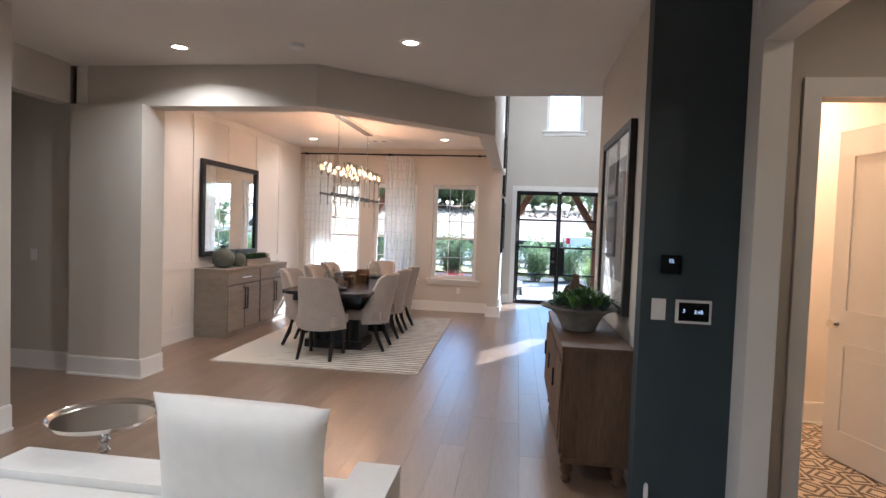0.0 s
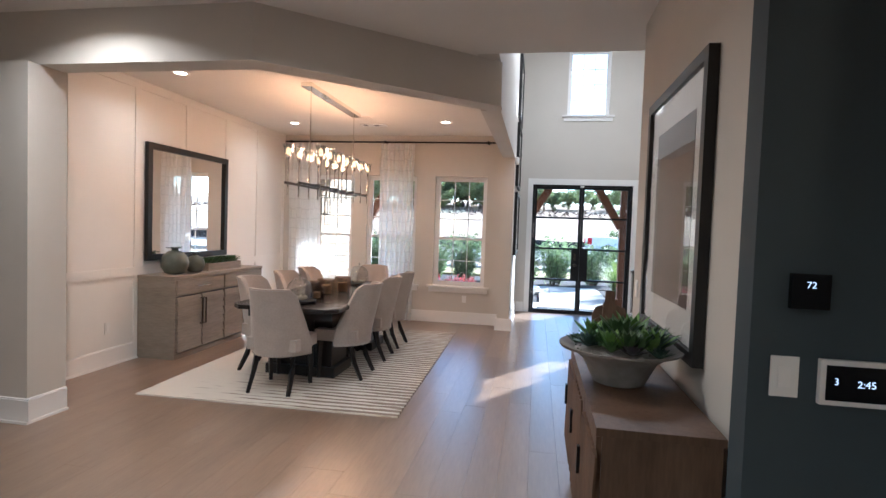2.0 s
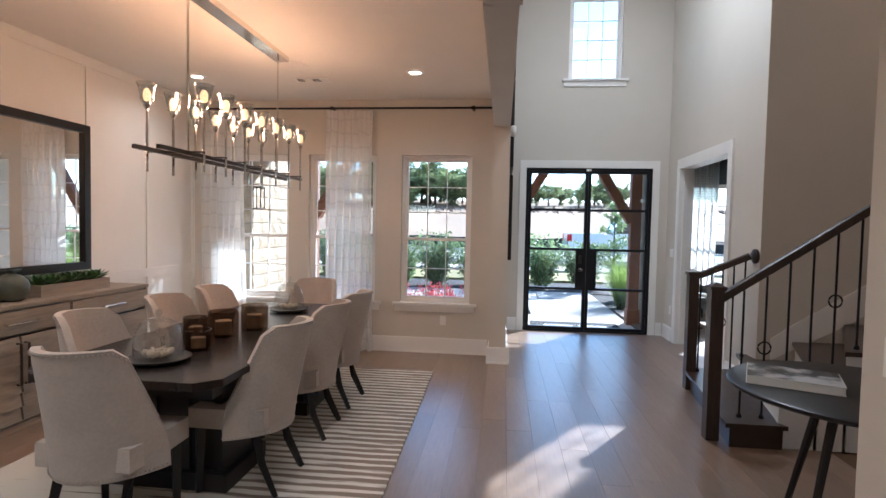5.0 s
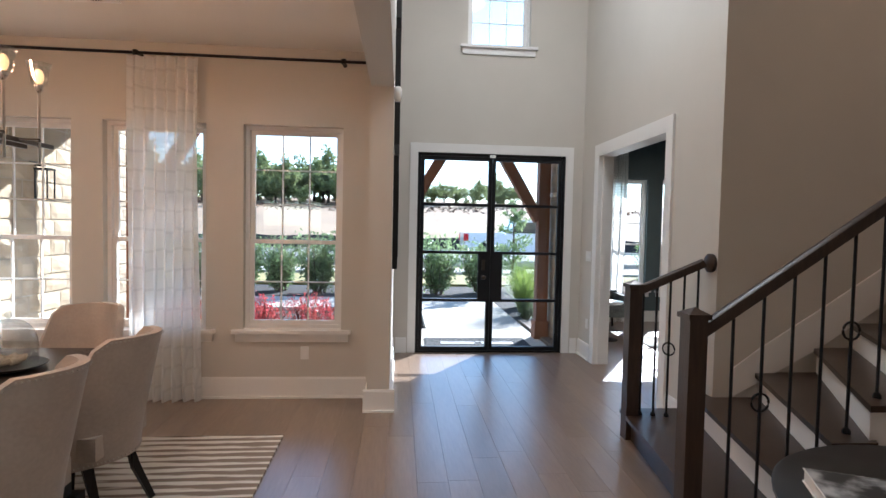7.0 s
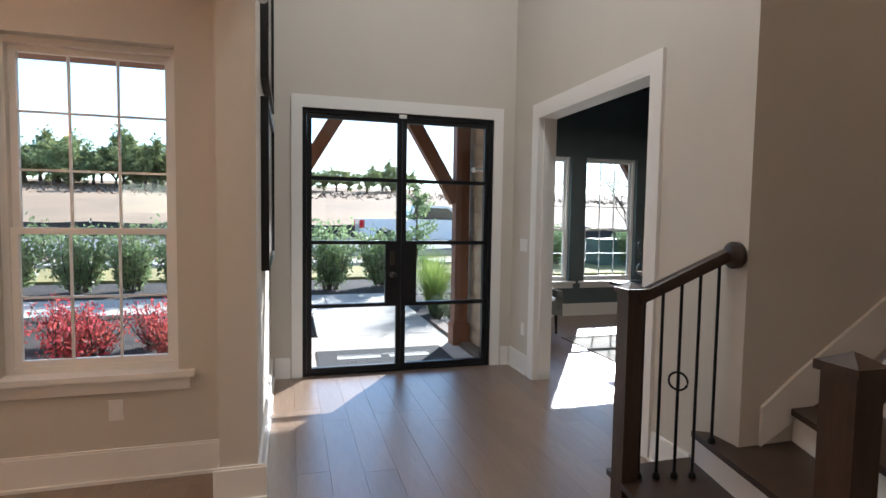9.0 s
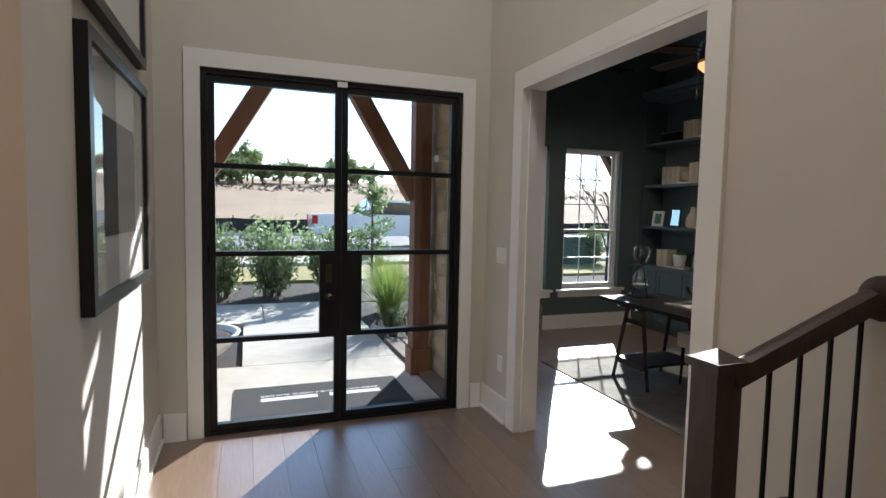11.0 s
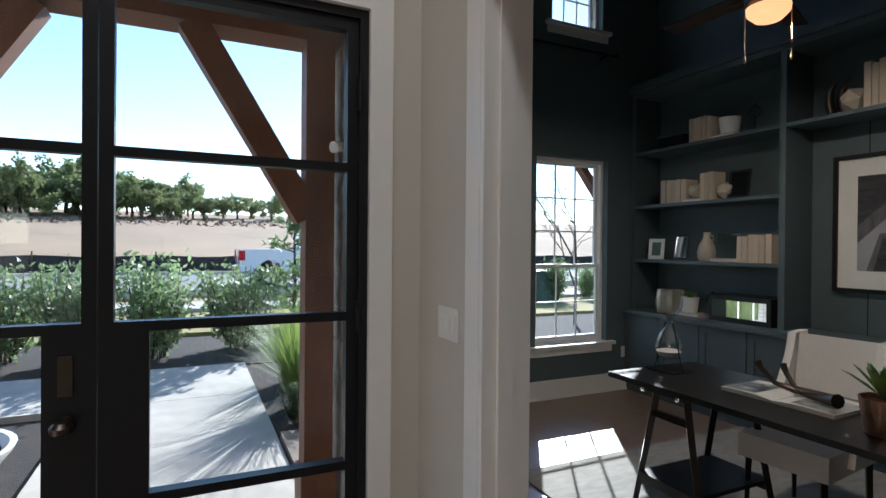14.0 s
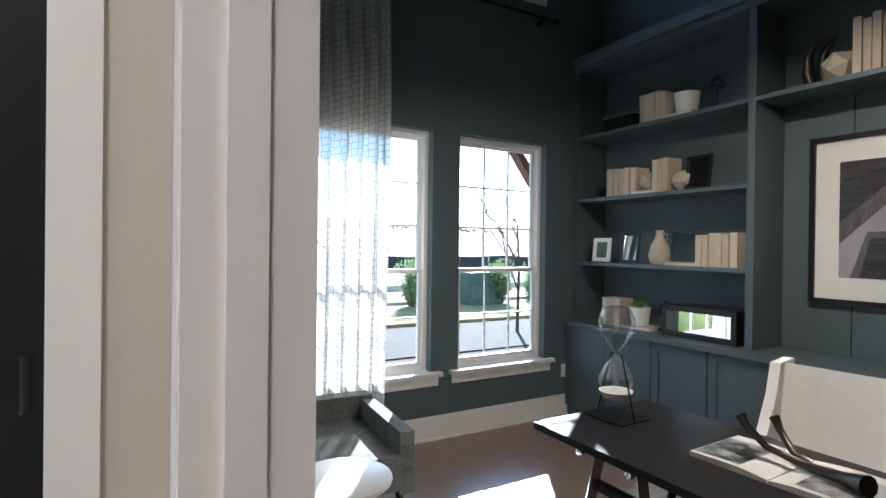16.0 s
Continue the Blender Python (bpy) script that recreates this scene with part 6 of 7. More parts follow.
bm = bmesh.new()
prof = [(0.15, 0.0), (0.15, 0.012), (0.03, 0.03)]
for k in range(9):
    z = 0.05 + k * 0.057
    prof += [(0.017, z), (0.031, z + 0.018), (0.019, z + 0.036)]
prof += [(0.02, 0.576)]
lathe(bm, prof, sides=16)
part("stem", bm, "chrome", stb, smooth=True)
stb.matrix_basis = stb.matrix_basis @ Matrix.Scale(0.95, 4)

# bathroom glimpse
bm = bmesh.new()
box(bm, 1.50, 4.05, 3.10, 4.72, -0.010, 0.003)
tl = structure("floor_bath", bm, "tile", "cream and brown geometric patterned floor tile")
bm = bmesh.new()
for i in range(13):
    for j in range(8):
        cx, cy = 1.6 + i * 0.2, 3.2 + j * 0.2
        for r0, r1 in ((0.092, 0.076), (0.052, 0.036)):
            for x0, x1, y0, y1 in ((-r0, r0, r1, r0), (-r0, r0, -r0, -r1), (-r0, -r1, -r1, r1), (r1, r0, -r1, r1)):
                box(bm, x0, x1, y0, y1, 0.0032, 0.0052, pose(cx, cy, 0, 0, 0, 45 if (i + j) % 2 else 0))
tagged(part("tile_bands", bm, "tile_dark"), "dark bands of patterned floor tile", "tile", "", "stuff")
bd = tagged(new("door_2"), "white panelled bathroom door standing ajar", "", "", "structure")
bd.matrix_basis = pose(3.02, 3.24, 0.0, 0, 0, 106)
pbox("leaf", "trim", bd, 0.0, 0.80, -0.02, 0.02, 0.012, 2.36, 0.003)
for z0, z1 in ((0.20, 0.86), (1.06, 2.20)):
    for s in (-1, 1):
        lo, hi = sorted((s * 0.019, s * 0.030))
        bm = bmesh.new()
        box(bm, 0.11, 0.69, lo, hi, z0, z0 + 0.03)
        box(bm, 0.11, 0.69, lo, hi, z1 - 0.03, z1)
        box(bm, 0.11, 0.14, lo, hi, z0 + 0.03, z1 - 0.03)
        box(bm, 0.66, 0.69, lo, hi, z0 + 0.03, z1 - 0.03)
        part("panel_moulding", bm, "trim", bd, bevel=0.006)
        pbox("panel", "trim", bd, 0.20, 0.60, *sorted((s * 0.020, s * 0.026)), z0 + 0.09, z1 - 0.09, 0.006)
for s in (-1, 1):
    bm = bmesh.new()
    tube(bm, [(0.74, s * 0.02, 0.98), (0.74, s * 0.055, 0.98), (0.74, s * 0.07, 0.98)], [0.028, 0.012, 0.03], 14)
    part("door_knob", bm, "chrome", bd, smooth=True)
hook = thing("robe_hook", (2.62, 4.72, 1.95), "small nickel robe hook on the bathroom wall", "hook")
bm = bmesh.new()
tube(bm, [(0, 0, 0), (0, -0.05, 0.0), (0, -0.07, 0.03)], [0.025, 0.008, 0.012], 10)
part("peg", bm, "chrome", hook, smooth=True)

# ---- foyer: round table with a book ----
rt = thing("round_table", (1.92, 6.25, 0), "round black pedestal table at the stair", "side table")
bm = bmesh.new()
lathe(bm, [(0.57, 0.735), (0.585, 0.745), (0.585, 0.758), (0.575, 0.765)], sides=48)
part("tabletop", bm, "black", rt, smooth=True)
for k in range(4):
    a = k * math.pi / 2 + 0.5
    bm = bmesh.new()
    tube(bm, [(0.34 * math.cos(a), 0.34 * math.sin(a), 0), (0.16 * math.cos(a), 0.16 * math.sin(a), 0.735)], [0.016, 0.024], 8)
    part("leg", bm, "black", rt, smooth=True)


def book(at, w, d, h, cover, label, turn=0.0, group="", photo=False):
    b_ = thing("book", at, label, "book", group, turn)
    pbox("cover", cover, b_, -w / 2, w / 2, -d / 2, d / 2, h - 0.004, h, 0.001)
    pbox("cover", cover, b_, -w / 2, w / 2, -d / 2, d / 2, 0, 0.004, 0.001)
    pbox("page_block", "page", b_, -w / 2 + 0.004, w / 2 - 0.004, -d / 2 + 0.004, d / 2 - 0.004, 0.004, h - 0.004, 0)
    if photo:
        pbox("photo", "photo", b_, -w / 2 + 0.004, w / 2 - 0.004, -d / 2 + 0.004, d / 2 - 0.004, h, h + 0.0012, 0)
    return b_


M["photo"] = material("black_and_white_photo", (0.42, 0.42, 0.42), 0.35, second=(0.03, 0.03, 0.03), scale=14, spread=0.06)
book((1.65, 6.33, 0.765), 0.42, 0.31, 0.042, "page", "large photograph book lying on the round table", -24, photo=True)


# ---- office ----
SH_F, SH_B = 5.92, 6.285
bi = thing("built_in_bookcase", (0, 0, 0), "dark green painted built-in bookcase with open shelves", "bookcase")
for y in (13.765, 12.175, 10.365, 9.18):
    pbox("upright", "cab", bi, SH_F, SH_B, y - 0.025, y + 0.025, 0.86, 3.10, 0.003)
bm = bmesh.new()
box(bm, SH_B - 0.012, SH_B, 9.2, 13.74, 0.86, 3.10)
part("back_panel", bm, "green", bi)
for z in (1.36, 1.925, 2.485):
    pbox("shelf", "cab", bi, SH_F, SH_B - 0.013, 12.201, 13.739, z, z + 0.03, 0.002)
    pbox("shelf", "cab", bi, SH_F, SH_B - 0.013, 9.206, 10.339, z, z + 0.03, 0.002)
pbox("shelf", "cab", bi, SH_F, SH_B - 0.013, 10.391, 12.149, 2.485, 2.515, 0.002)
pbox("top_board", "cab", bi, SH_F - 0.01, SH_B, 9.15, 13.79, 3.10, 3.15, 0.003)
pbox("crown", "cab", bi, SH_F - 0.045, SH_B, 9.15, 13.795, 3.15, 3.23, 0.012)
pbox("counter", "cab", bi, 5.80, SH_B, 9.15, 13.795, 0.82, 0.858, 0.004)
for y in (10.8, 11.27, 11.74):
    pbox("panel_seam", "black", bi, SH_B - 0.0135, SH_B - 0.0125, y - 0.004, y + 0.004, 0.86, 2.485, 0)
for i in range(10):
    y0 = 13.79 - (i + 1) * 0.462
    cb = thing("base_cabinet", (5.84, y0, 0), "dark green shaker base cabinet under the bookcase", "cabinet", "office base cabinets")
    pbox("body", "cab", cb, 0.02, 0.445, 0.001, 0.461, 0.0, 0.819, 0)
    dr = part("door", bmesh.new(), "cab", cb)
    bm = bmesh.new()
    box(bm, 0.004, 0.019, 0.006, 0.456, 0.10, 0.81)
    for a, b, c_, d in ((0.006, 0.066, 0.10, 0.81), (0.396, 0.456, 0.10, 0.81), (0.066, 0.396, 0.75, 0.81), (0.066, 0.396, 0.10, 0.16)):
        box(bm, -0.006, 0.004, a, b, c_, d)
    dr.data = finish(bm, "door", "cab")

# art over the counter
art = thing("wall_art", (6.27, 11.345, 1.71), "black-framed black-and-white skyscraper photograph with white mat", "picture", "framed pictures", -90)
w, h, fw = 1.32, 1.11, 0.032
bm = bmesh.new()
for x0, x1, z0, z1 in ((-w / 2, w / 2, h / 2 - fw, h / 2), (-w / 2, w / 2, -h / 2, -h / 2 + fw), (-w / 2, -w / 2 + fw, -h / 2 + fw, h / 2 - fw), (w / 2 - fw, w / 2, -h / 2 + fw, h / 2 - fw)):
    box(bm, x0, x1, -0.04, 0, z0, z1)
part("frame", bm, "frame_black", art, bevel=0.004)
pbox("mat", "mat", art, -w / 2 + fw, w / 2 - fw, -0.018, -0.002, -h / 2 + fw, h / 2 - fw, 0)
M["sky_print"] = material("lavender_grey_print", (0.44, 0.41, 0.44), 0.7, second=(0.28, 0.26, 0.29), scale=3)
M["tower_print"] = material("charcoal_tower_print", (0.070, 0.064, 0.068), 0.7, second=(0.022, 0.020, 0.022), scale=18, stretch=(1, 1, 6))
M["tower_mid"] = material("grey_tower_print", (0.16, 0.145, 0.15), 0.7, second=(0.075, 0.068, 0.07), scale=22, stretch=(5, 1, 1))
pbox("print", "sky_print", art, -0.485, 0.485, -0.0205, -0.0185, -0.38, 0.38, 0)
for mt, out in (("tower_mid", [(-0.485, 0.38), (-0.485, -0.16), (-0.10, 0.22), (-0.07, 0.38)]), ("tower_print", [(-0.485, 0.38), (-0.485, -0.02), (-0.20, 0.24), (-0.19, 0.38)]), ("tower_mid", [(-0.42, -0.38), (-0.33, -0.08), (-0.13, -0.08), (-0.06, -0.38)]), ("tower_print", [(-0.37, -0.38), (-0.31, -0.12), (-0.22, -0.12), (-0.20, -0.38)]), ("tower_mid", [(0.485, 0.38), (0.485, -0.05), (0.10, 0.33), (0.13, 0.38)]), ("tower_print", [(0.16, -0.38), (0.12, -0.05), (0.30, 0.02), (0.485, -0.02), (0.485, -0.38)])):
    bm = bmesh.new()
    lo = [bm.verts.new((x, -0.0212 if mt == "tower_mid" else -0.0218, z)) for x, z in out]
    hi = [bm.verts.new((x, -0.0203, z)) for x, z in out]
    bm.faces.new(lo)
    bm.faces.new(hi[::-1])
    for i in range(len(out)):
        bm.faces.new((lo[i], hi[i], hi[(i + 1) % len(out)], lo[(i + 1) % len(out)]))
    part("printed_shape", bm, mt, art)
bm = bmesh.new()
box(bm, -w / 2 + fw, w / 2 - fw, -0.032, -0.030, -h / 2 + fw, h / 2 - fw)
g = part("pane", bm, "glass", art, "glazing")
g.visible_shadow = False
art.matrix_basis = art.matrix_basis @ Matrix.Scale(0.95, 4)


def books(y0, y1, z, n, hgt, depth=0.17, seed=0):
    rg_ = random.Random(seed)
    step = (y0 - y1) / n
    for i in range(n):
        t = step * rg_.uniform(0.82, 0.96)
        hh = hgt * rg_.uniform(0.92, 1.0)
        b_ = thing("book", (SH_F + 0.03 + rg_.uniform(0, 0.02), y0 - i * step - step / 2, z), "cream cloth-bound book standing on a shelf", "book", "shelf books")
        pbox("spine", "book", b_, 0.0, 0.006, -t / 2, t / 2, 0.0, hh, 0.002)
        pbox("page_block", "page", b_, 0.006, depth - 0.004, -t / 2 + 0.003, t / 2 - 0.003, 0.003, hh - 0.004, 0)
        for s in (-1, 1):
            pbox("cover", "book", b_, 0.006, depth, *sorted((s * t / 2, s * (t / 2 - 0.003))), 0.0, hh, 0)


Z0, Z1, Z2, Z3 = 0.858, 1.391, 1.956, 2.516
books(13.112, 12.859, Z3, 5, 0.235, 0.17, 1)
books(13.431, 13.137, Z2, 5, 0.235, 0.17, 2)
books(12.976, 12.83, Z2, 3, 0.265, 0.17, 3)
books(12.596, 12.287, Z1, 6, 0.245, 0.17, 4)
books(13.481, 13.274, Z0, 4, 0.235, 0.17, 5)
books(11.63, 11.21, Z3, 9, 0.33, 0.20, 6)


def flat_book(y, z, w=0.24):
    book((SH_F + 0.13, y, z), 0.18, w, 0.028, "book", "cream book lying flat on a shelf", 0, "shelf books")


flat_book(12.76, Z3)
flat_book(13.06, Z2)
flat_book(12.72, Z1, 0.28)
flat_book(13.13, Z0, 0.30)


def poly_rock(y, z, r, seed):
    p = thing("faceted_stone", (SH_F + 0.11, y, z), "cream faceted stone ornament", "ornament", "faceted ornaments")
    bm = bmesh.new()
    bmesh.ops.create_icosphere(bm, subdivisions=1, radius=r)
    bmesh.ops.rotate(bm, verts=bm.verts, matrix=Matrix.Rotation(seed, 3, "X"), cent=(0, 0, 0))
    lo = min(v.co.z for v in bm.verts)
    for v in bm.verts:
        v.co.z -= lo
    part("stone", bm, "cream", p)


poly_rock(13.068, Z2 + 0.028, 0.085, 0.5)
poly_rock(12.757, Z2, 0.085, 1.1)
poly_rock(11.718, Z3, 0.10, 0.8)
poly_rock(11.10, Z3, 0.10, 0.2)


def pot(x, y, z, r, h, mat, label, cat="plant pot"):
    p = thing("plant_pot", (x, y, z), label, cat, "pots")
    bm = bmesh.new()
    lathe(bm, [(r * 0.68, 0.0), (r * 0.78, 0.006), (r, h), (r * 0.93, h), (r * 0.88, h * 0.86)], sides=24)
    part("pot", bm, mat, p, smooth=True)
    return p


pot(SH_F + 0.13, 12.741, Z3 + 0.028, 0.095, 0.15, "porcelain", "white ceramic bowl pot on a shelf")
pot(SH_F + 0.11, 13.131, Z0 + 0.028, 0.085, 0.15, "porcelain", "white ceramic pot on the counter")
s = thing("small_plant", (SH_F + 0.11, 13.131, Z0 + 0.17), "small bright green leafy plant in a white pot", "plant")
bm = bmesh.new()
rosette(bm, Vector((0, 0, 0)), 16, 0.10, 0.055, 0.15)
part("leaves", bm, "leaf_bright", s)

v = thing("pottery_jug", (SH_F + 0.12, 12.958, Z1), "cream pottery jug with a small handle", "jug")
bm = bmesh.new()
lathe(bm, [(0.058, 0.0), (0.078, 0.03), (0.084, 0.08), (0.068, 0.15), (0.034, 0.21), (0.027, 0.25), (0.034, 0.27)], sides=24)
part("body", bm, "cream", v, smooth=True)
bm = bmesh.new()
tube(bm, [(0, -0.03, 0.25), (0, -0.066, 0.235), (0, -0.07, 0.20), (0, -0.045, 0.18)], 0.007, 8)
part("handle", bm, "cream", v, smooth=True)


def stand_frame(y, z, w, h, fmat, pmat, fw, label, turn):
    p = thing("photo_frame", (SH_F + 0.09, y, z), label, "photo frame", "photo frames", turn)
    lean = pose(0, 0, 0.004, -9, 0, 0)
    bm = bmesh.new()
    for x0, x1, z0, z1 in ((-w / 2, w / 2, h - fw, h), (-w / 2, w / 2, 0, fw), (-w / 2, -w / 2 + fw, fw, h - fw), (w / 2 - fw, w / 2, fw, h - fw)):
        box(bm, x0, x1, -0.012, 0.0, z0, z1, lean)
    part("frame", bm, fmat, p, bevel=0.002)
    bm = bmesh.new()
    box(bm, -w / 2 + fw - 0.001, w / 2 - fw + 0.001, -0.006, 0.0, fw - 0.001, h - fw + 0.001, lean)
    part("photo", bm, pmat, p)


M["green_print"] = material("green_photo", (0.12, 0.20, 0.16), 0.4, var=0.5, scale=20)
stand_frame(13.538, Z1, 0.17, 0.21, "porcelain", "green_print", 0.035, "small white photo frame on a shelf", -75)
stand_frame(13.234, Z1, 0.17, 0.25, "frame_black", "mirror", 0.022, "small black-framed mirror on a shelf", -82)
stand_frame(12.713, Z1 + 0.028, 0.21, 0.225, "chrome", "mirror", 0.010, "silver-framed mirrored photo frame on a shelf", -78)
stand_frame(12.62, Z2, 0.20, 0.25, "frame_black", "screen", 0.02, "dark photo frame on a shelf", -90)
mb = thing("mirrored_box", (SH_F + 0.17, 12.565, Z0), "black box with a mirrored front on the counter", "box")
pbox("box", "black", mb, -0.14, 0.14, -0.29, 0.29, 0.0, 0.235, 0.004)
pbox("mirror_front", "mirror", mb, -0.146, -0.1405, -0.255, 0.255, 0.045, 0.195, 0)
db = thing("storage_box", (SH_F + 0.16, 13.33, Z3), "dark grey lidded box on a shelf", "box")
pbox("box", "screen", db, -0.12, 0.12, -0.16, 0.16, 0.0, 0.11, 0.004)
pbox("lid", "cab", db, -0.125, 0.125, -0.165, 0.165, 0.11, 0.135, 0.004)
for y, z in ((12.50, Z3), (12.895, Z0)):
    q = thing("wire_ornament", (SH_F + 0.13, y, z), "small black wire polyhedron ornament on a stand", "ornament", "wire ornaments")
    bm = bmesh.new()
    tube(bm, [(0, 0, 0), (0, 0, 0.14)], 0.004, 6)
    pts = [Vector((0.06 * math.cos(k * 1.2566), 0.06 * math.sin(k * 1.2566), 0.19 + (0.02 if k % 2 else -0.02))) for k in range(5)]
    top, bot = Vector((0, 0, 0.255)), Vector((0, 0, 0.135))
    for k in range(5):
        for o in (pts[(k + 1) % 5], top, bot):
            tube(bm, [pts[k], o], 0.003, 5)
    part("wire", bm, "iron", q)
for k, y in enumerate((11.88, 11.82)):
    q = thing("horn_sculpture", (SH_F + 0.14 + 0.05 * k, y, Z3), "curved dark horn sculpture on a shelf", "sculpture", "horn sculptures")
    bm = bmesh.new()
    tube(bm, [(0, 0.0, 0), (0, 0.03, 0.10), (0, 0.025, 0.20), (0, -0.02, 0.29), (0, -0.045, 0.32)], [0.035, 0.034, 0.026, 0.012, 0.004], 10)
    part("horn", bm, "bronze", q, smooth=True)
q = thing("ring_sculpture", (6.03, 11.165, 0.858), "white ceramic ring sculpture on the counter", "sculpture")
bm = bmesh.new()
n = 28
pts = [(0, 0.115 * math.cos(2 * math.pi * k / n), 0.165 + 0.115 * math.sin(2 * math.pi * k / n)) for k in range(n + 1)]
tube(bm, pts, 0.048, 14, False)
part("ring", bm, "porcelain", q, smooth=True)
q.matrix_basis = q.matrix_basis @ Matrix.Scale(0.86, 4)

# desk
dk = thing("desk", (4.29, 10.95, 0.0), "black trestle desk with splayed legs and low shelves", "desk")
pbox("desktop", "black", dk, -0.36, 0.36, -1.02, 1.0, 0.732, 0.762, 0.008)
for yc in (0.62, -0.62):
    ts = part("trestle", bmesh.new(), "black", dk)
    for sx in (-1, 1):
        for sy in (-1, 1):
            bm = bmesh.new()
            tube(bm, [(sx * 0.285, yc + sy * 0.235, 0.0), (sx * 0.255, yc + sy * 0.10, 0.70)], [0.020, 0.026], 4)
            part("leg", bm, "black", ts)
    bm = bmesh.new()
    box(bm, -0.30, 0.30, yc - 0.13, yc + 0.13, 0.70, 0.731)
    for sx in (-1, 1):
        box(bm, sx * 0.262 - 0.016, sx * 0.262 + 0.016, yc - 0.12, yc + 0.12, 0.56, 0.595)
        box(bm, sx * 0.275 - 0.016, sx * 0.275 + 0.016, yc - 0.19, yc + 0.19, 0.165, 0.20)
    ts.data = finish(bm, "trestle", "black", 0.003)
    pbox("shelf", "black", ts, -0.30, 0.30, yc - 0.195, yc + 0.195, 0.20, 0.222, 0.003)
    for sx in (-0.12, 0.12):
        bm = bmesh.new()
        lathe(bm, [(0.012, 0.0), (0.02, 0.012), (0.012, 0.028)], (-0.34, yc + sx, 0.705), 10)
        part("fastener", bm, "chrome", ts, smooth=True)

hg = thing("hourglass", (4.30, 11.83, 0.762), "tall clear hourglass with white sand in a black wire stand", "hourglass")
bm = bmesh.new()
prof = [(0.020, 0.072), (0.058, 0.085), (0.080, 0.13), (0.076, 0.18), (0.045, 0.235), (0.014, 0.272), (0.009, 0.285), (0.014, 0.298), (0.045, 0.335), (0.076, 0.39), (0.080, 0.44), (0.058, 0.485), (0.020, 0.498)]
lathe(bm, prof, sides=28)
gl = part("glass", bm, "clear", hg, smooth=True)
gl.visible_shadow = False
bm = bmesh.new()
lathe(bm, [(0.018, 0.075), (0.055, 0.088), (0.074, 0.118), (0.04, 0.128), (0.01, 0.132)], sides=24)
part("sand", bm, "porc_sand", hg, smooth=True)
bm = bmesh.new()
box(bm, -0.10, 0.10, -0.07, 0.07, 0.0, 0.008)
for s in (-1, 1):
    tube(bm, [(0, s * 0.105, 0.006), (0, s * 0.03, 0.285)], 0.004, 6)
    tube(bm, [(0, s * 0.03, 0.285), (0, s * 0.012, 0.285)], 0.004, 6)
box(bm, -0.09, 0.09, -0.11, 0.11, 0.0, 0.006)
part("stand", bm, "iron", hg)

ob_ = thing("open_book", (4.36, 11.12, 0.762), "large open photograph book on the desk", "book", turn=2)
for s in (-1, 1):
    bm = bmesh.new()
    rows = []
    for i in range(9):
        u = i / 8
        z = 0.006 + 0.022 * math.sin(min(1, u * 1.4 + 0.15) * math.pi * 0.5) * (1 - 0.5 * u)
        rows.append([bm.verts.new((x, s * (0.002 + 0.27 * u), z)) for x in (-0.16, 0.16)] + [bm.verts.new((x, s * (0.002 + 0.27 * u), 0.0)) for x in (0.16, -0.16)])
    for a, b in zip(rows, rows[1:]):
        for k in range(4):
            bm.faces.new((a[k], a[(k + 1) % 4], b[(k + 1) % 4], b[k]))
    bm.faces.new(rows[0][::-1])
    bm.faces.new(rows[-1])
    pg = part("page_block", bm, "page", ob_)
    bm = bmesh.new()
    for a0, a1 in (((3, 8) if s > 0 else (2, 8)),):
        prev = None
        for i in range(a0, a1 + 1):
            u = i / 8
            z = 0.0075 + 0.022 * math.sin(min(1, u * 1.4 + 0.15) * math.pi * 0.5) * (1 - 0.5 * u)
            cur = [bm.verts.new((x, s * (0.002 + 0.27 * u * 0.98), z)) for x in (-0.14, 0.10)]
            if prev:
                bm.faces.new((prev[0], prev[1], cur[1], cur[0]))
            prev = cur
    part("photo", bm, "photo", pg)
kn = thing("wishbone_sculpture", (4.36, 11.10, 0.79), "dark bronze forked branch sculpture on the open book", "sculpture", turn=-8)
bm = bmesh.new()
tube(bm, [(-0.02, -0.22, 0.03), (0.0, -0.14, 0.02), (0.01, -0.02, 0.012), (-0.02, 0.10, 0.035), (-0.05, 0.16, 0.10), (-0.05, 0.18, 0.13)], [0.034, 0.02, 0.013, 0.012, 0.014, 0.02], 10)
tube(bm, [(0.01, -0.05, 0.012), (0.05, 0.05, 0.02), (0.09, 0.13, 0.07), (0.10, 0.16, 0.11)], [0.012, 0.012, 0.013, 0.018], 10)
part("branch", bm, "bronze", kn, smooth=True)
cp = pot(4.19, 10.64, 0.762, 0.095, 0.15, "copper", "hammered copper pot on the desk")
s = thing("agave_plant", (4.19, 10.64, 0.90), "bright green agave in a copper pot", "plant")
bm = bmesh.new()
rosette(bm, Vector((0, 0, 0)), 22, 0.20, 0.05, 0.35)
part("leaves", bm, "leaf_bright", s)

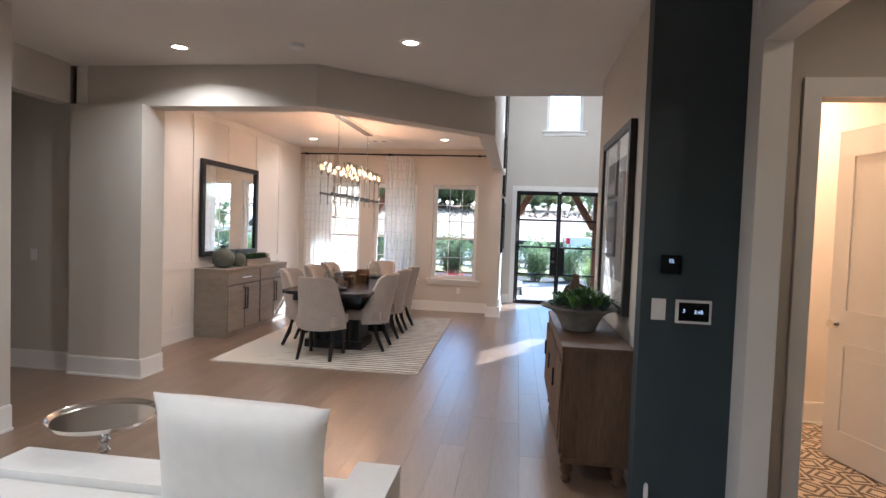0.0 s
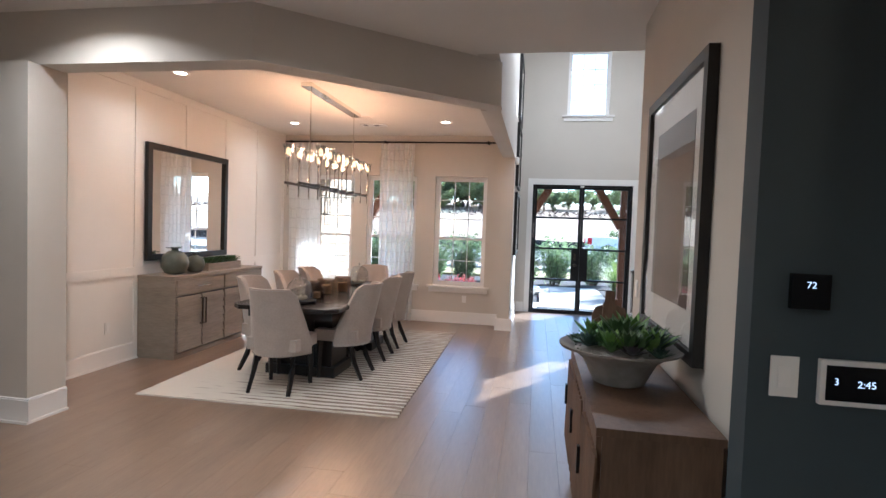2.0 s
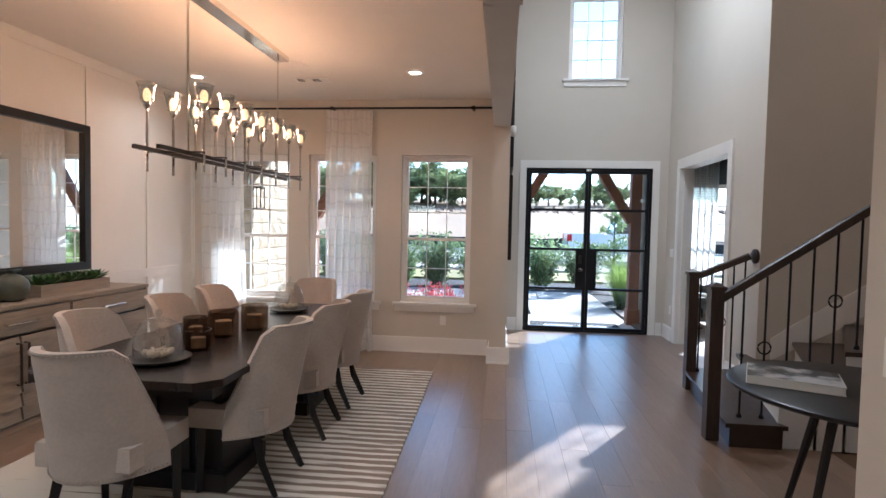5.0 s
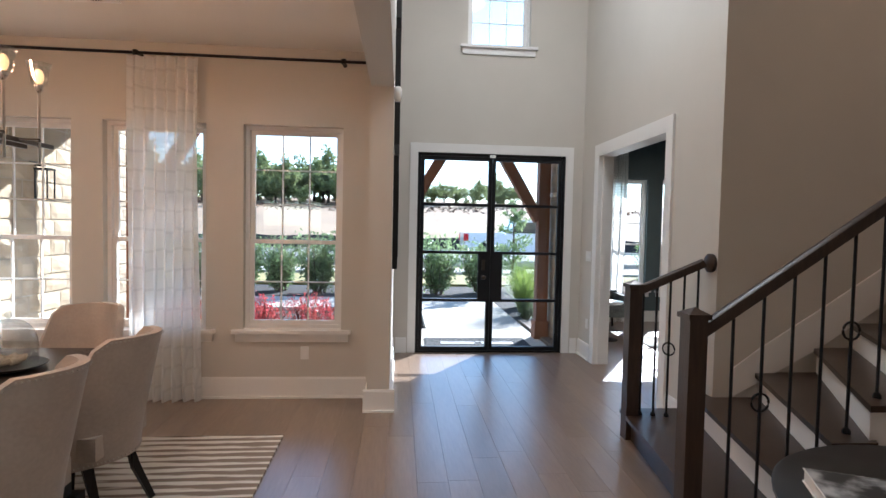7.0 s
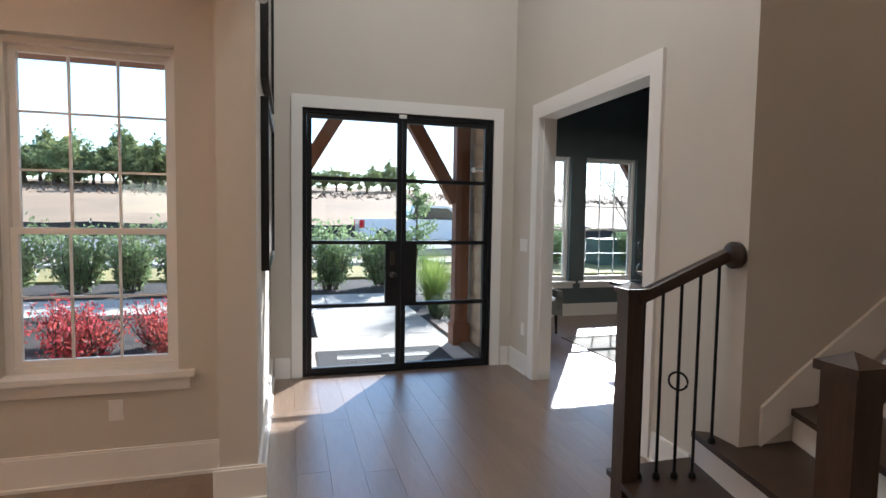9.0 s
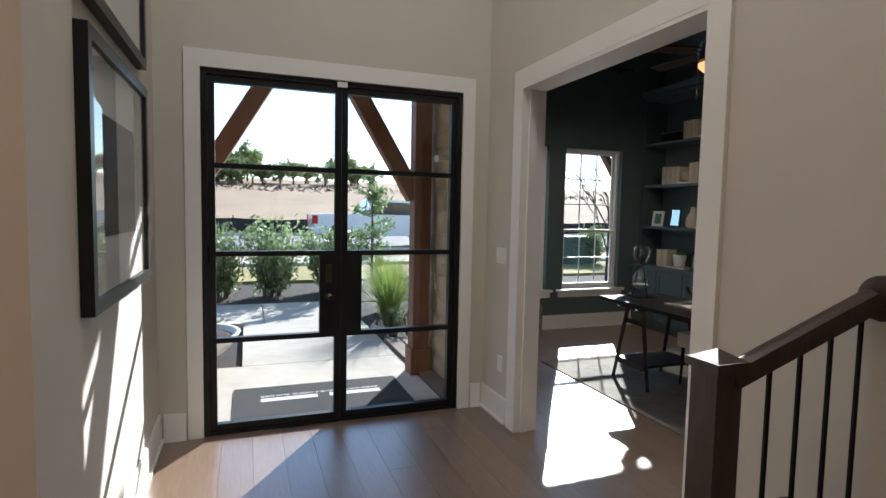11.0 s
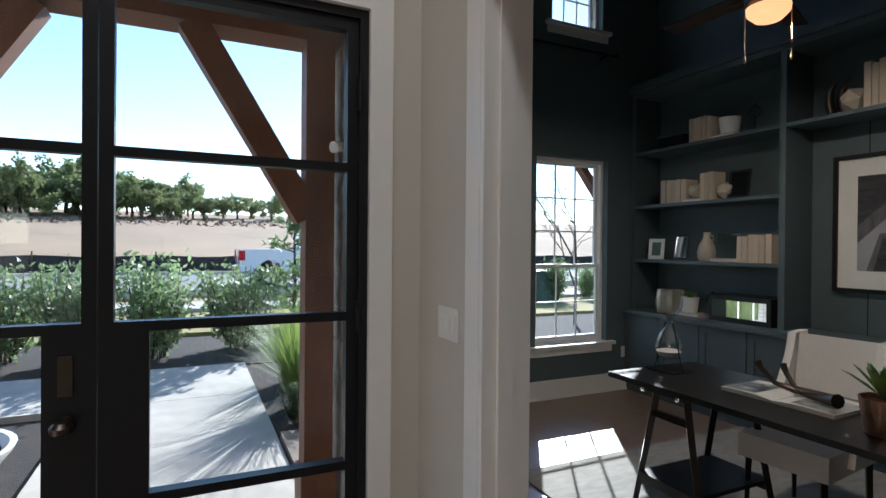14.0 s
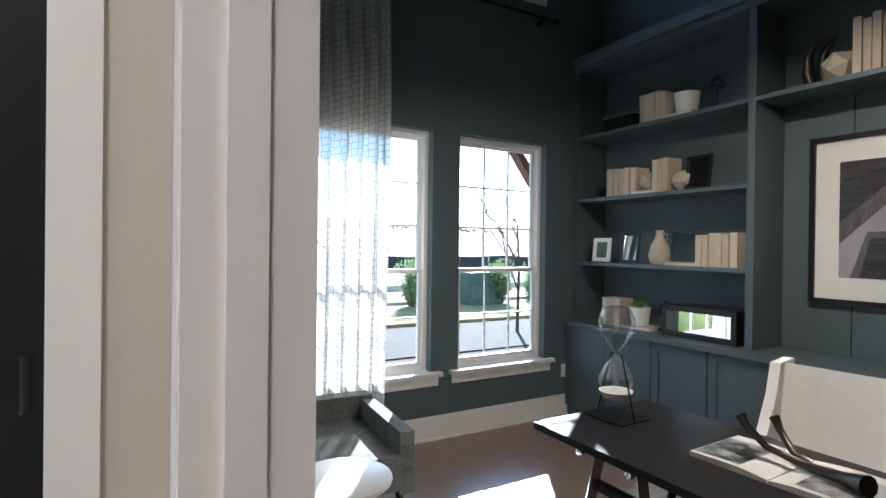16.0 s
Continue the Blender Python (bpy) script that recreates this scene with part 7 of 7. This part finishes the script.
oc = thing("desk_chair", (4.70, 11.25, 0.0), "ivory upholstered wing-sided desk chair with dark legs", "chair", turn=95)
bm = bmesh.new()
prism(bm, [(-0.27, -0.28), (0.27, -0.28), (0.29, 0.26), (-0.29, 0.26)], 0.36, 0.49)
part("seat", bm, "white_cloth", oc, bevel=0.035, smooth=True, segments=3)
bm = bmesh.new()
box(bm, -0.27, 0.27, -0.05, 0.05, 0.0, 0.58, pose(0, -0.29, 0.42, 10, 0, 0))
part("backrest", bm, "white_cloth", oc, bevel=0.03, smooth=True, segments=3)
for sx in (-1, 1):
    bm = bmesh.new()
    out = [(-0.40, 0.40), (0.06, 0.40), (0.02, 0.56), (-0.16, 0.68), (-0.26, 0.86), (-0.30, 1.00), (-0.44, 1.01)]
    a = [bm.verts.new((sx * 0.265, y, z)) for y, z in out]
    b = [bm.verts.new((sx * 0.325, y, z)) for y, z in out]
    bm.faces.new(a)
    bm.faces.new(b[::-1])
    for i in range(len(out)):
        bm.faces.new((a[i], b[i], b[(i + 1) % len(out)], a[(i + 1) % len(out)]))
    part("wing", bm, "white_cloth", oc, bevel=0.02, smooth=True)
    for y in (-0.26, 0.22):
        bm = bmesh.new()
        tube(bm, [(sx * 0.25, y * 1.05, 0.011), (sx * 0.24, y, 0.37)], [0.016, 0.026], 4)
        part("leg", bm, "black", oc)

oc.matrix_basis = oc.matrix_basis @ Matrix.Diagonal((0.78, 1, 1, 1))
M["office_rug"] = material("pale_grey_loop_rug", (0.36, 0.345, 0.31), 0.95, second=(0.21, 0.205, 0.19), scale=9, stretch=(1, 2.5, 1), bump=0.4, bump_scale=160, spread=0.2)
rg2 = thing("office_rug", (4.75, 11.30, 0.0), "pale grey-beige textured rug under the desk", "rug")
pbox("rug_body", "office_rug", rg2, -1.15, 1.30, -1.75, 1.15, 0.0, 0.011, 0.003)

ac = thing("accent_chair", (3.31, 12.98, 0.0), "grey tweed accent armchair beside the window", "armchair", turn=176)
pbox("seat", "armchair", ac, -0.33, 0.33, -0.32, 0.34, 0.26, 0.44, 0.04)
pbox("backrest", "armchair", ac, -0.40, 0.40, -0.44, -0.32, 0.24, 0.58, 0.04)
for sx in (-1, 1):
    pbox("arm", "armchair", ac, *sorted((sx * 0.33, sx * 0.41)), -0.32, 0.34, 0.24, 0.56, 0.025)
    for y in (-0.38, 0.28):
        bm = bmesh.new()
        tube(bm, [(sx * 0.36, y, 0), (sx * 0.35, y, 0.26)], [0.014, 0.022], 6)
        part("leg", bm, "black", ac)
cs = thing("side_table", (3.19, 12.29, 0), "small round pale-topped side table", "side table")
bm = bmesh.new()
lathe(bm, [(0.20, 0.52), (0.21, 0.53), (0.21, 0.545), (0.2, 0.55)], sides=28)
part("tabletop", bm, "porcelain", cs, smooth=True)
bm = bmesh.new()
lathe(bm, [(0.15, 0.0), (0.15, 0.01), (0.02, 0.03), (0.02, 0.52)], sides=16)
part("stem", bm, "iron", cs, smooth=True)

curtain("patterned_drape", 3.46, 4.02, OFF_Y - 0.12, 0.015, 3.44, "drape", "ivory drape with a grey trellis motif", 5, "office drapes", 1.0, 0.06)
rod = thing("curtain_rod", (0, OFF_Y - 0.11, 3.475), "thin black curtain rod on brackets", "curtain rod", "curtain rods")
bm = bmesh.new()
tube(bm, [(2.9, 0, 0), (5.58, 0, 0)], 0.0125, 10)
lathe(bm, [(0.02, -0.02), (0.024, 0.0), (0.02, 0.02)], (5.59, 0, 0), 10)
part("rod", bm, "iron", rod, smooth=True)
for x in (3.1, 5.48):
    bm = bmesh.new()
    tube(bm, [(x, 0.0, 0), (x, 0.108, -0.01)], [0.012, 0.022], 8)
    part("bracket", bm, "iron", rod, smooth=True)

fan = thing("ceiling_fan", (4.71, 11.5, HIGH), "bronze ceiling fan with wooden blades and an amber light", "ceiling fan")
bm = bmesh.new()
lathe(bm, [(0.02, -2.25), (0.014, -2.2), (0.014, -0.08), (0.06, -0.06), (0.075, 0.0)], sides=14)
part("downrod", bm, "bronze", fan, smooth=True)
bm = bmesh.new()
lathe(bm, [(0.09, -2.46), (0.125, -2.44), (0.13, -2.34), (0.10, -2.27), (0.03, -2.22)], sides=24)
part("motor", bm, "bronze", fan, smooth=True)
bm = bmesh.new()
lathe(bm, [(0.02, -2.555), (0.075, -2.54), (0.115, -2.50), (0.12, -2.465)], sides=24)
part("globe", bm, "fanlight", fan, "glowing amber glass", smooth=True)
for k in range(5):
    bm = bmesh.new()
    box(bm, 0.16, 0.70, -0.065, 0.065, -0.006, 0.006, pose(0, 0, -2.36, 0, 0, 20 + 72 * k) @ pose(0, 0, 0, 10, 0, 0))
    bl_ = part("blade", bm, "newel", fan, bevel=0.004)
    bm = bmesh.new()
    box(bm, 0.10, 0.24, -0.018, 0.018, -0.012, -0.006, pose(0, 0, -2.36, 0, 0, 20 + 72 * k))
    part("blade_iron", bm, "bronze", bl_)
for s in (-1, 1):
    bm = bmesh.new()
    tube(bm, [(s * 0.085, -s * 0.085, -2.46), (s * 0.085, -s * 0.085, -2.74)], 0.002, 5)
    lathe(bm, [(0.004, 0.0), (0.009, 0.015), (0.004, 0.045)], (s * 0.085, -s * 0.085, -2.785), 8)
    part("pull_chain", bm, "copper", fan)
# leafless shrub and box outside the office
bt = thing("bare_tree", (8.75, 18.2, -0.08), "small leafless tree in the side bed", "tree")
bm = bmesh.new()
rg3 = random.Random(3)


def twig(p, d, ln, r, depth):
    q = p + d * ln
    tube(bm, [p, q], [r, r * 0.7], 5, False)
    if depth:
        for k in range(3):
            twig(q if k else p.lerp(q, 0.6), (d + rand_dir(rg3) * 0.65 + Vector((0, 0, 0.15))).normalized(), ln * 0.72, r * 0.6, depth - 1)


twig(Vector((0, 0, 0)), Vector((0.02, 0, 1)), 1.25, 0.035, 4)
part("branches", bm, "bark", bt)
ut = thing("utility_box", (10.5, 22.2, -0.02), "green metal utility box on the lawn", "utility box")
pbox("cabinet", "leaf_blue", ut, -0.5, 0.5, -0.4, 0.4, 0.0, 0.85, 0.03)

# side lawn shrubs
for x, y, size in ((11.0, 21.9, 1.15), (8.6, 22.2, 1.25), (12.6, 22.4, 1.0)):
    copy_thing(kinds[0], Matrix.Translation((x, y, -0.02)) @ Matrix.Scale(size / kinds[0].scale[0], 4))


# ---- many small pieces: floor planks and stone blocks ----
def plank_mesh(w, l):
    bm = bmesh.new()
    g, b = 0.0003, 0.0006
    lo = [bm.verts.new((x, y, -0.013)) for x, y in ((g, g), (w - g, g), (w - g, l - g), (g, l - g))]
    mid = [bm.verts.new((x, y, -0.0018)) for x, y in ((g, g), (w - g, g), (w - g, l - g), (g, l - g))]
    hi = [bm.verts.new((x, y, 0.0)) for x, y in ((g + b, g + b), (w - g - b, g + b), (w - g - b, l - g - b), (g + b, l - g - b))]
    bm.faces.new(hi)
    for i in range(4):
        j = (i + 1) % 4
        bm.faces.new((lo[i], lo[j], mid[j], mid[i]))
        bm.faces.new((mid[i], mid[j], hi[j], hi[i]))
    return bm


PW = 0.19
LENGTHS = (1.05, 1.45, 1.85, 2.2)
PLANKS = {l: finish(plank_mesh(PW, l), "plank", "plank") for l in LENGTHS}
rng = random.Random(77)
count = 0
rest = bmesh.new()


def put_plank(x, y, length):
    global count
    near = -1.2 < x < 2.5 and 1.0 < y < 11.0
    if near and count < 300:
        mesh = PLANKS.get(length) or finish(plank_mesh(PW, length), "plank", "plank")
        ob = new("plank", mesh)
        ob.parent = floor
        ob.matrix_basis = pose(x, y, 0)
        count += 1
    else:
        src = plank_mesh(PW, length)
        me = bpy.data.meshes.new("tmp")
        src.to_mesh(me)
        src.free()
        me.transform(pose(x, y, 0))
        rest.from_mesh(me)
        bpy.data.meshes.remove(me)


for i in range(70):
    x = -6.84 + i * PW
    y0, y1 = -6.0, 9.79
    if x > 1.63:
        y0 = 5.2
    if x > -0.02:
        y1 = 11.5
    if x > 2.42:
        y0, y1 = 8.81, 13.79
    y = y0 - rng.uniform(0.0, 1.0)
    while y < y1 - 0.03:
        length = rng.choice(LENGTHS)
        if y + length > y1:
            length = y1 - y
        put_plank(x, y, length)
        y += length
me = bpy.data.meshes.new("planks_far")
rest.to_mesh(me)
rest.free()
me.materials.append(M["plank"])
pr = new("planks_far", me)
pr.parent = floor
tagged(pr, "grey-brown oak planks", "", "", "stuff")


def stone_mesh(l, h, seed):
    """A rough-faced block, face towards -x."""
    rg_ = random.Random(seed)
    bm = bmesh.new()
    n = 3
    rows = []
    for j in range(n + 1):
        row = []
        for i in range(n + 2):
            u, v = i / (n + 1), j / n
            edge = i in (0, n + 1) or j in (0, n)
            row.append(bm.verts.new((0.0 if edge else -rg_.uniform(0.006, 0.016), l * u + (0 if edge else rg_.uniform(-0.02, 0.02)), h * v)))
        rows.append(row)
    back = [bm.verts.new((0.05, y, z)) for y, z in ((0, 0), (l, 0), (l, h), (0, h))]
    for a, b in zip(rows, rows[1:]):
        for i in range(n + 1):
            bm.faces.new((a[i], b[i], b[i + 1], a[i + 1]))
    bm.faces.new(back)
    return bm


STONES = {}
for l in (0.26, 0.38, 0.52):
    for s in range(2):
        STONES[(l, s)] = finish(stone_mesh(l - 0.012, 0.188, s + int(l * 100)), "stone", "stone")
core = bpy.data.objects["wall_office_outer"]
left = bpy.data.objects["wall_stone_core"]
rng = random.Random(9)
for parent_ob, x, ya, yb, z1, flip in ((core, 2.455, 11.66, 12.94, 2.9, False), (left, -3.60, 9.96, 13.2, 2.9, True)):
    z = -0.06
    while z < z1:
        y = ya - rng.uniform(0, 0.2)
        while y < yb:
            l = rng.choice((0.26, 0.38, 0.52))
            if y + l > yb + 0.05:
                l = 0.26
            if y >= ya - 0.21:
                ob = new("stone", STONES[(l, rng.randrange(2))])
                ob.parent = parent_ob
                yq = max(y, ya) if y + l < yb + 0.2 else yb - l
                ob.matrix_basis = pose(x, yq + l, z, 0, 0, 180) if flip else pose(x, yq, z)
            y += l
        z += 0.20
